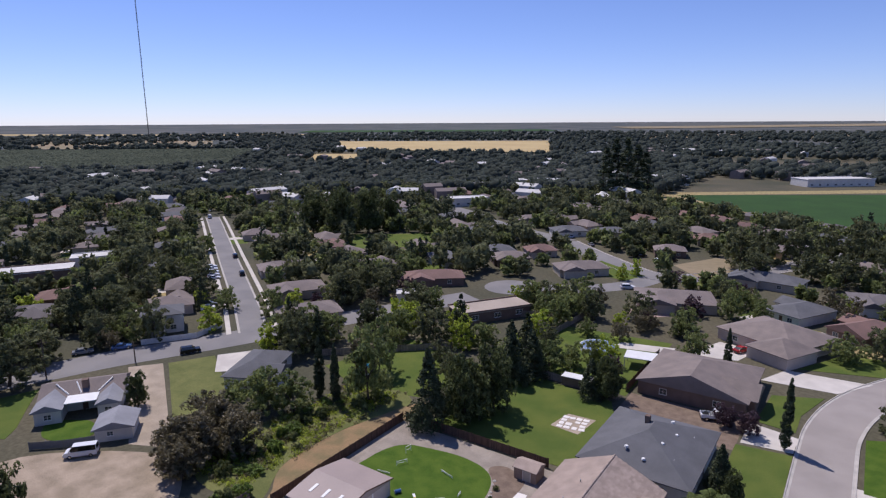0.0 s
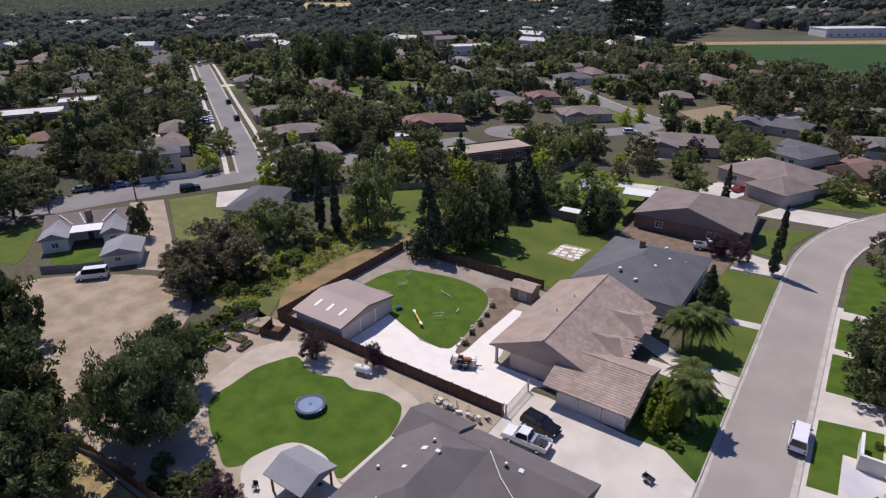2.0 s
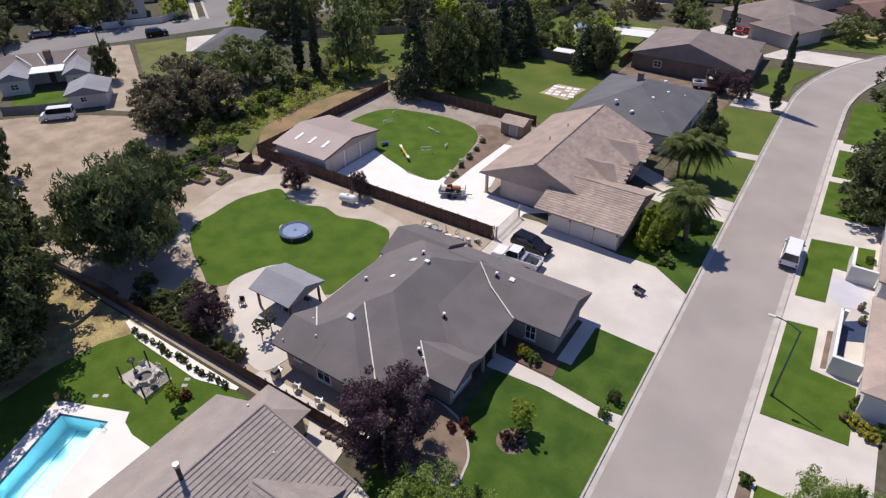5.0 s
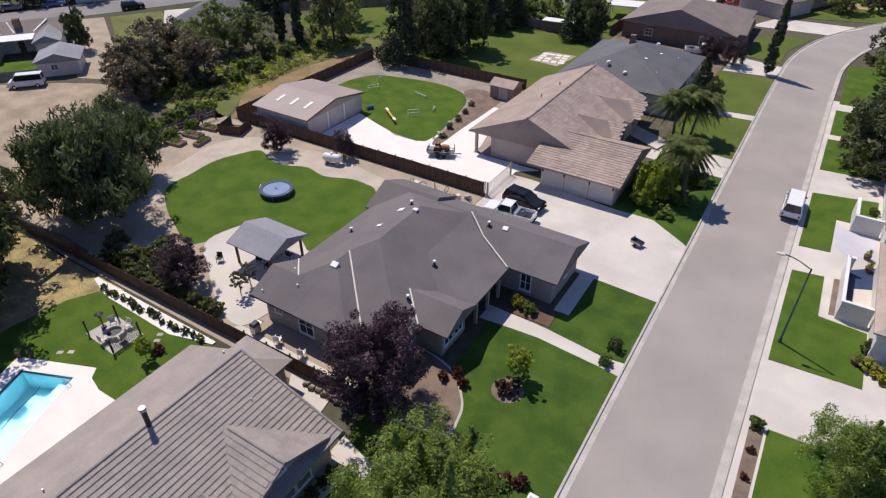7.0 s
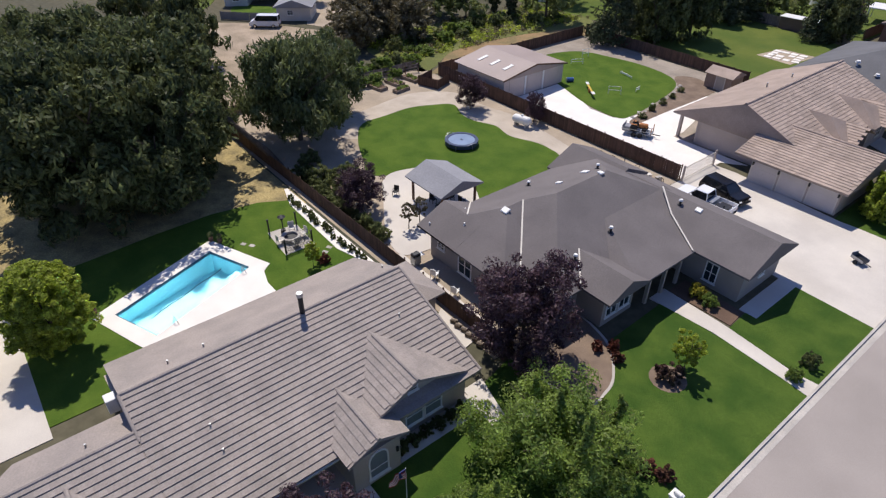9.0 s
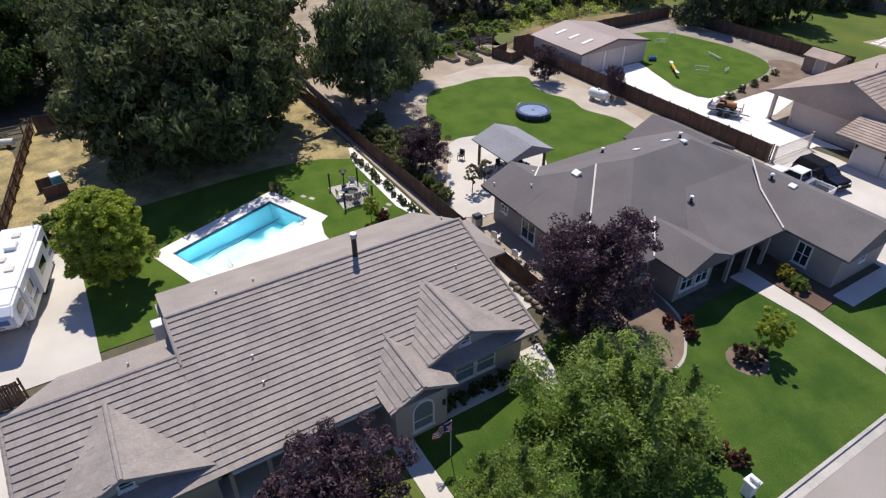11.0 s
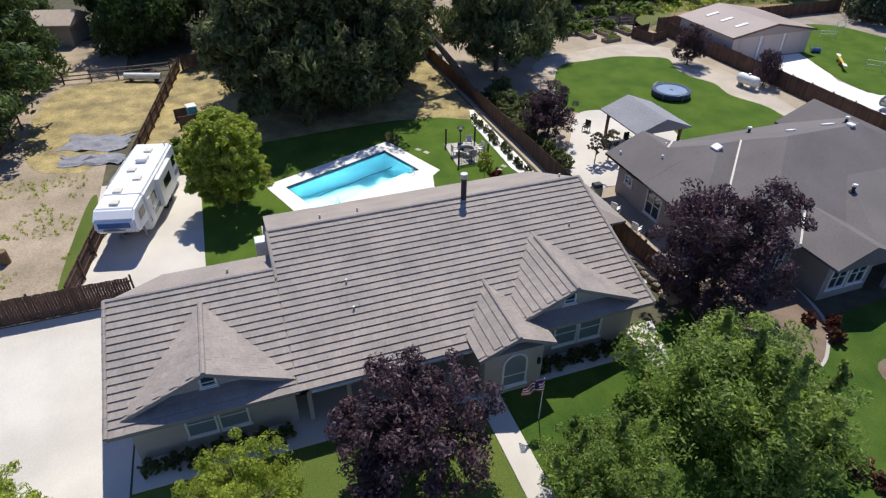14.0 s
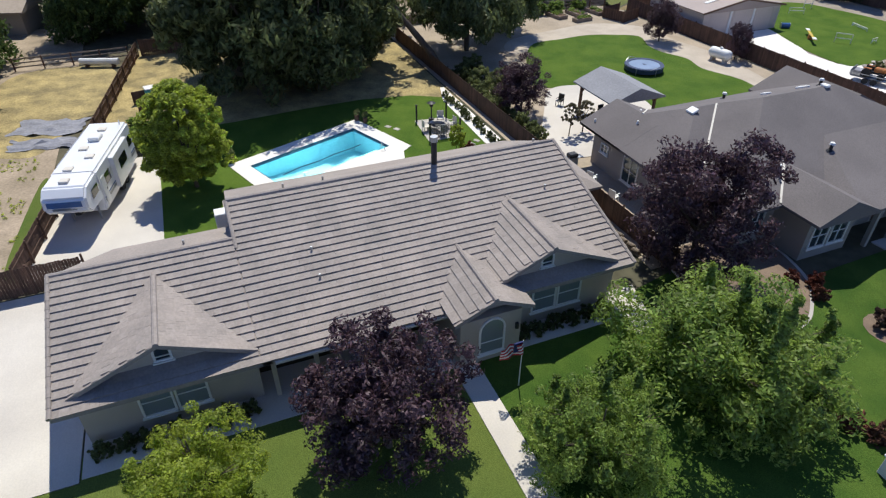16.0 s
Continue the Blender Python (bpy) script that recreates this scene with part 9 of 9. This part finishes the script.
# flat stones laid on the square pad
slabs = random.Random(31)
slab_base = Matrix.Translation((-39.7, 99.2, 0.055)) @ Matrix.Rotation(0.12, 4, "Z")
for i in range(4):
    for j in range(4):
        if (i, j) in ((1, 2), (2, 1)):
            continue
        t = thing("paving_stone", "pale flat stone set in the gravel pad", "paving stone", group="stones of the pad")
        t.matrix_basis = slab_base @ pose(-1.95 + 1.3 * i + slabs.uniform(-0.1, 0.1), -1.95 + 1.3 * j + slabs.uniform(-0.1, 0.1), 0, 0, 0, slabs.uniform(-8, 8))
        w, d = slabs.uniform(0.42, 0.58), slabs.uniform(0.42, 0.58)
        part("slab", boxes((-w, w, -d, d, 0, 0.06), bevel=0.02), DECK, t)
for i in range(24):
    plant(wild.choice(("shrub", "dark_shrub")), -75 - wild.uniform(0, 9), 54 + 34 * i / 23, wild.uniform(0.9, 2.2), wild.uniform(0.9, 1.8), "tall green weeds on the bank")
patch("side_slab", [(-26.4, 19.6), (-22.2, 19.4), (-21.9, 17.6), (-25.4, 18.2)], 0.085, CONCRETE, "small pale slab between the fence and the house", "path")


def tufts(name, label, material, count, seed, x0, x1, y0, y1, size, high, bare=0.0):
    """Scattered grass tufts, denser in drifts."""
    rng = np.random.default_rng(seed)
    spots = []
    while len(spots) < count:
        x, y = rng.uniform(x0, x1), rng.uniform(y0, y1)
        if noise.noise(Vector((x / 3.0, y / 3.0, seed))) > bare:
            spots.append((x, y, 0.05 + high * 0.4, high))
    tagged(new(name, leaf_mesh(name, spots, 12, size, material, rng, stretch=1.8)), label, "grass", kind="stuff")


tufts("paddock_weeds", "thin yellow-green weed tufts on the dirt track", L_LIGHT, 330, 3, -50, -33, -21.8, -14.0, 0.04, 0.12, 0.05)
tufts("bank_grass", "tall rank grass on the bank behind the workshop", L_LIGHT, 900, 5, -86, -73.6, 50, 90, 0.13, 0.45, -0.15)
tufts("bank_dry_grass", "dry stalks among the rank grass on the bank", L_BROWN, 600, 6, -88, -73.0, 50, 92, 0.12, 0.45, -0.15)

# ---- roof tiles: overlapping courses, each tile a wedge whose lower edge stands proud ----
def tile_wedge(w, l, t):
    bm = bmesh.new()
    for v in box(bm, -w / 2 + 0.002, w / 2 - 0.002, 0, l, 0, t):
        if v.co.z > 0 and v.co.y > 0:
            v.co.z = 0.012
    return bm


def tile_slope(house, material, start, along, up, courses, keep=None, single=None, wide=0.335, proud=0.08, rest="roof_tiling", shift=(0, 0)):
    """Covers the slope spanned by `along` (the eave) and `up` (to the ridge). single: which courses, and from which end, are tiles of their own."""
    start, along, up = Vector(start), Vector(along), Vector(up)
    u, v = along.normalized(), up.normalized()
    n = u.cross(v)
    if n.z < 0:
        n = -n
        start, u = start + along, -u
    turn = Matrix((u, v, n)).transposed().to_4x4()
    pitch, length = up.length / courses, along.length
    bm = tile_wedge(wide, pitch * 1.12, proud)
    me = bpy.data.meshes.new("tile")
    bm.to_mesh(me)
    bm.free()
    me.materials.append(material)
    co = np.array([q.co for q in me.vertices])
    idx = [list(p.vertices) for p in me.polygons]
    rng = random.Random(courses * 31 + int(length * 10))
    verts, faces = [], []
    for i in range(courses):
        s = wide * (0.5 if i % 2 else 1.0) - wide / 2
        while s < length - 0.05:
            p = start + u * min(max(s, wide / 2), length - wide / 2) + v * (i * pitch) + n * rng.uniform(-0.003, 0.004)
            if keep is None or keep(p + v * pitch * 0.5):
                m = Matrix.Translation(p - Vector((*shift, 0))) @ turn @ Matrix.Rotation(rng.uniform(-0.004, 0.004), 4, "Z")
                if single and single(i, p):
                    ob = new("tile", me)
                    ob.parent = house
                    ob.matrix_basis = m
                else:
                    a = np.array(m)
                    base = len(verts)
                    verts += (co @ a[:3, :3].T + a[:3, 3]).tolist()
                    faces += [[base + k for k in f] for f in idx]
            s += wide
    if verts:
        tagged(flat_part(rest, verts, faces, material, house), kind="stuff")


def ridge_caps(house, material, a, b, shift=(0, 0), size=0.17, step=0.42):
    """Half-round capping tiles laid end to end along a ridge, hip or rake."""
    a, b = Vector(a) - Vector((*shift, 0)), Vector(b) - Vector((*shift, 0))
    bm = bmesh.new()
    k = max(1, int((b - a).length / step))
    for i in range(k):
        p, q = a.lerp(b, i / k), a.lerp(b, (i + 1.08) / k)
        rod(bm, p, q, size, size * 0.88, 8)
    tagged(part("ridge_capping", bm, material, house), kind="stuff")


TILE_H1 = (-25, 4)
PITCH_1 = 2.85 / 8.5


def main_slope(p):
    return 2.72 + PITCH_1 * (-18 - p.x)


def under_gable(p):
    """Whether a gable, porch or garage roof covers this spot of the main slope."""
    for x, y, half, z, rise in ((-18.58, -5.55, 3.5, 2.96, 1.54), (-18.32, 11.5, 3.7, 2.94, 1.64), (-16.9, 7.85, 1.95, 2.92, 0.86)):
        if p.x < x and abs(p.y - y) < half and z + rise * (1 - abs(p.y - y) / half) > p.z + 0.12:
            return True
    return False


tile_slope(HOUSE_1, TILE, (-18, -2.0, 2.72), (0, 18.0, 0), (-8.5, 0, 2.85), 23, lambda p: not under_gable(p), lambda i, p: i < 9 and -2 < p.y < 8.4, shift=TILE_H1)
tile_slope(HOUSE_1, TILE, (-18, -9.6, 2.72), (0, 7.6, 0), (-6.283, 0, 2.1066), 17, lambda p: not under_gable(p), shift=TILE_H1)
for gx, gy, gh, gz, gr, gc in ((-18.58, -5.55, 3.5, 2.96, 1.54, 10), (-18.32, 11.5, 3.7, 2.94, 1.64, 10), (-16.9, 7.85, 1.95, 2.92, 0.86, 5)):
    for sgn in (-1, 1):
        tile_slope(HOUSE_1, TILE, (gx - 5.5, gy + sgn * gh, gz), (5.5, 0, 0), (0, -sgn * gh, gr), gc, lambda p: p.z > main_slope(p) - 0.05, shift=TILE_H1, proud=0.065 if sgn < 0 and gx > -19 else 0.03)
    ridge_caps(HOUSE_1, TILE, (gx - 4.6, gy, gz + gr), (gx, gy, gz + gr), TILE_H1, 0.13)
ridge_caps(HOUSE_1, TILE, (-26.5, -2.0, 5.57), (-26.5, 16.0, 5.57), TILE_H1, 0.14)
ridge_caps(HOUSE_1, TILE, (-24.25, -9.6, 4.8), (-24.25, -2.1, 4.8), TILE_H1, 0.14)
for ra, rb in (((-18, -9.6, 2.76), (-24.25, -9.6, 4.84)), ((-18, 16.0, 2.76), (-26.5, 16.0, 5.61)), ((-26.5, -2.0, 5.57), (-23.7, -2.0, 4.64))):
    ridge_caps(HOUSE_1, TILE, ra, rb, TILE_H1, 0.11)
# the tan house: garage slope towards the street court, main slope and dormers
tile_slope(HOUSE_3, TILE_TAN, (-24.2, 55.9, 2.85), (11.0, 0, 0), (0, 6.7, 1.75), 17, proud=0.07, wide=0.5)
tile_slope(HOUSE_3, TILE_TAN, (-18.4, 59.7, 3.05), (0, 22.5, 0), (-7.8, 0, 3.3), 20, proud=0.06, wide=0.6)
for ya, yb, xa, rz in ((66.6, 71.6, -17.0, 1.35), (74.4, 80.0, -16.8, 1.5)):
    for sgn in (-1, 1):
        hw = (yb - ya) / 2
        tile_slope(HOUSE_3, TILE_TAN, (-24.5, (ya + yb) / 2 + sgn * hw, 2.9), (xa + 24.5, 0, 0), (0, -sgn * hw, rz), 8, lambda p: p.z > 3.0 + 0.423 * (-18.4 - p.x), proud=0.06, wide=0.6)
ridge_caps(HOUSE_3, TILE_TAN, (-26.2, 59.7, 6.35), (-26.2, 82.2, 6.35))
ridge_caps(HOUSE_3, TILE_TAN, (-24.2, 62.6, 4.6), (-13.2, 62.6, 4.6))
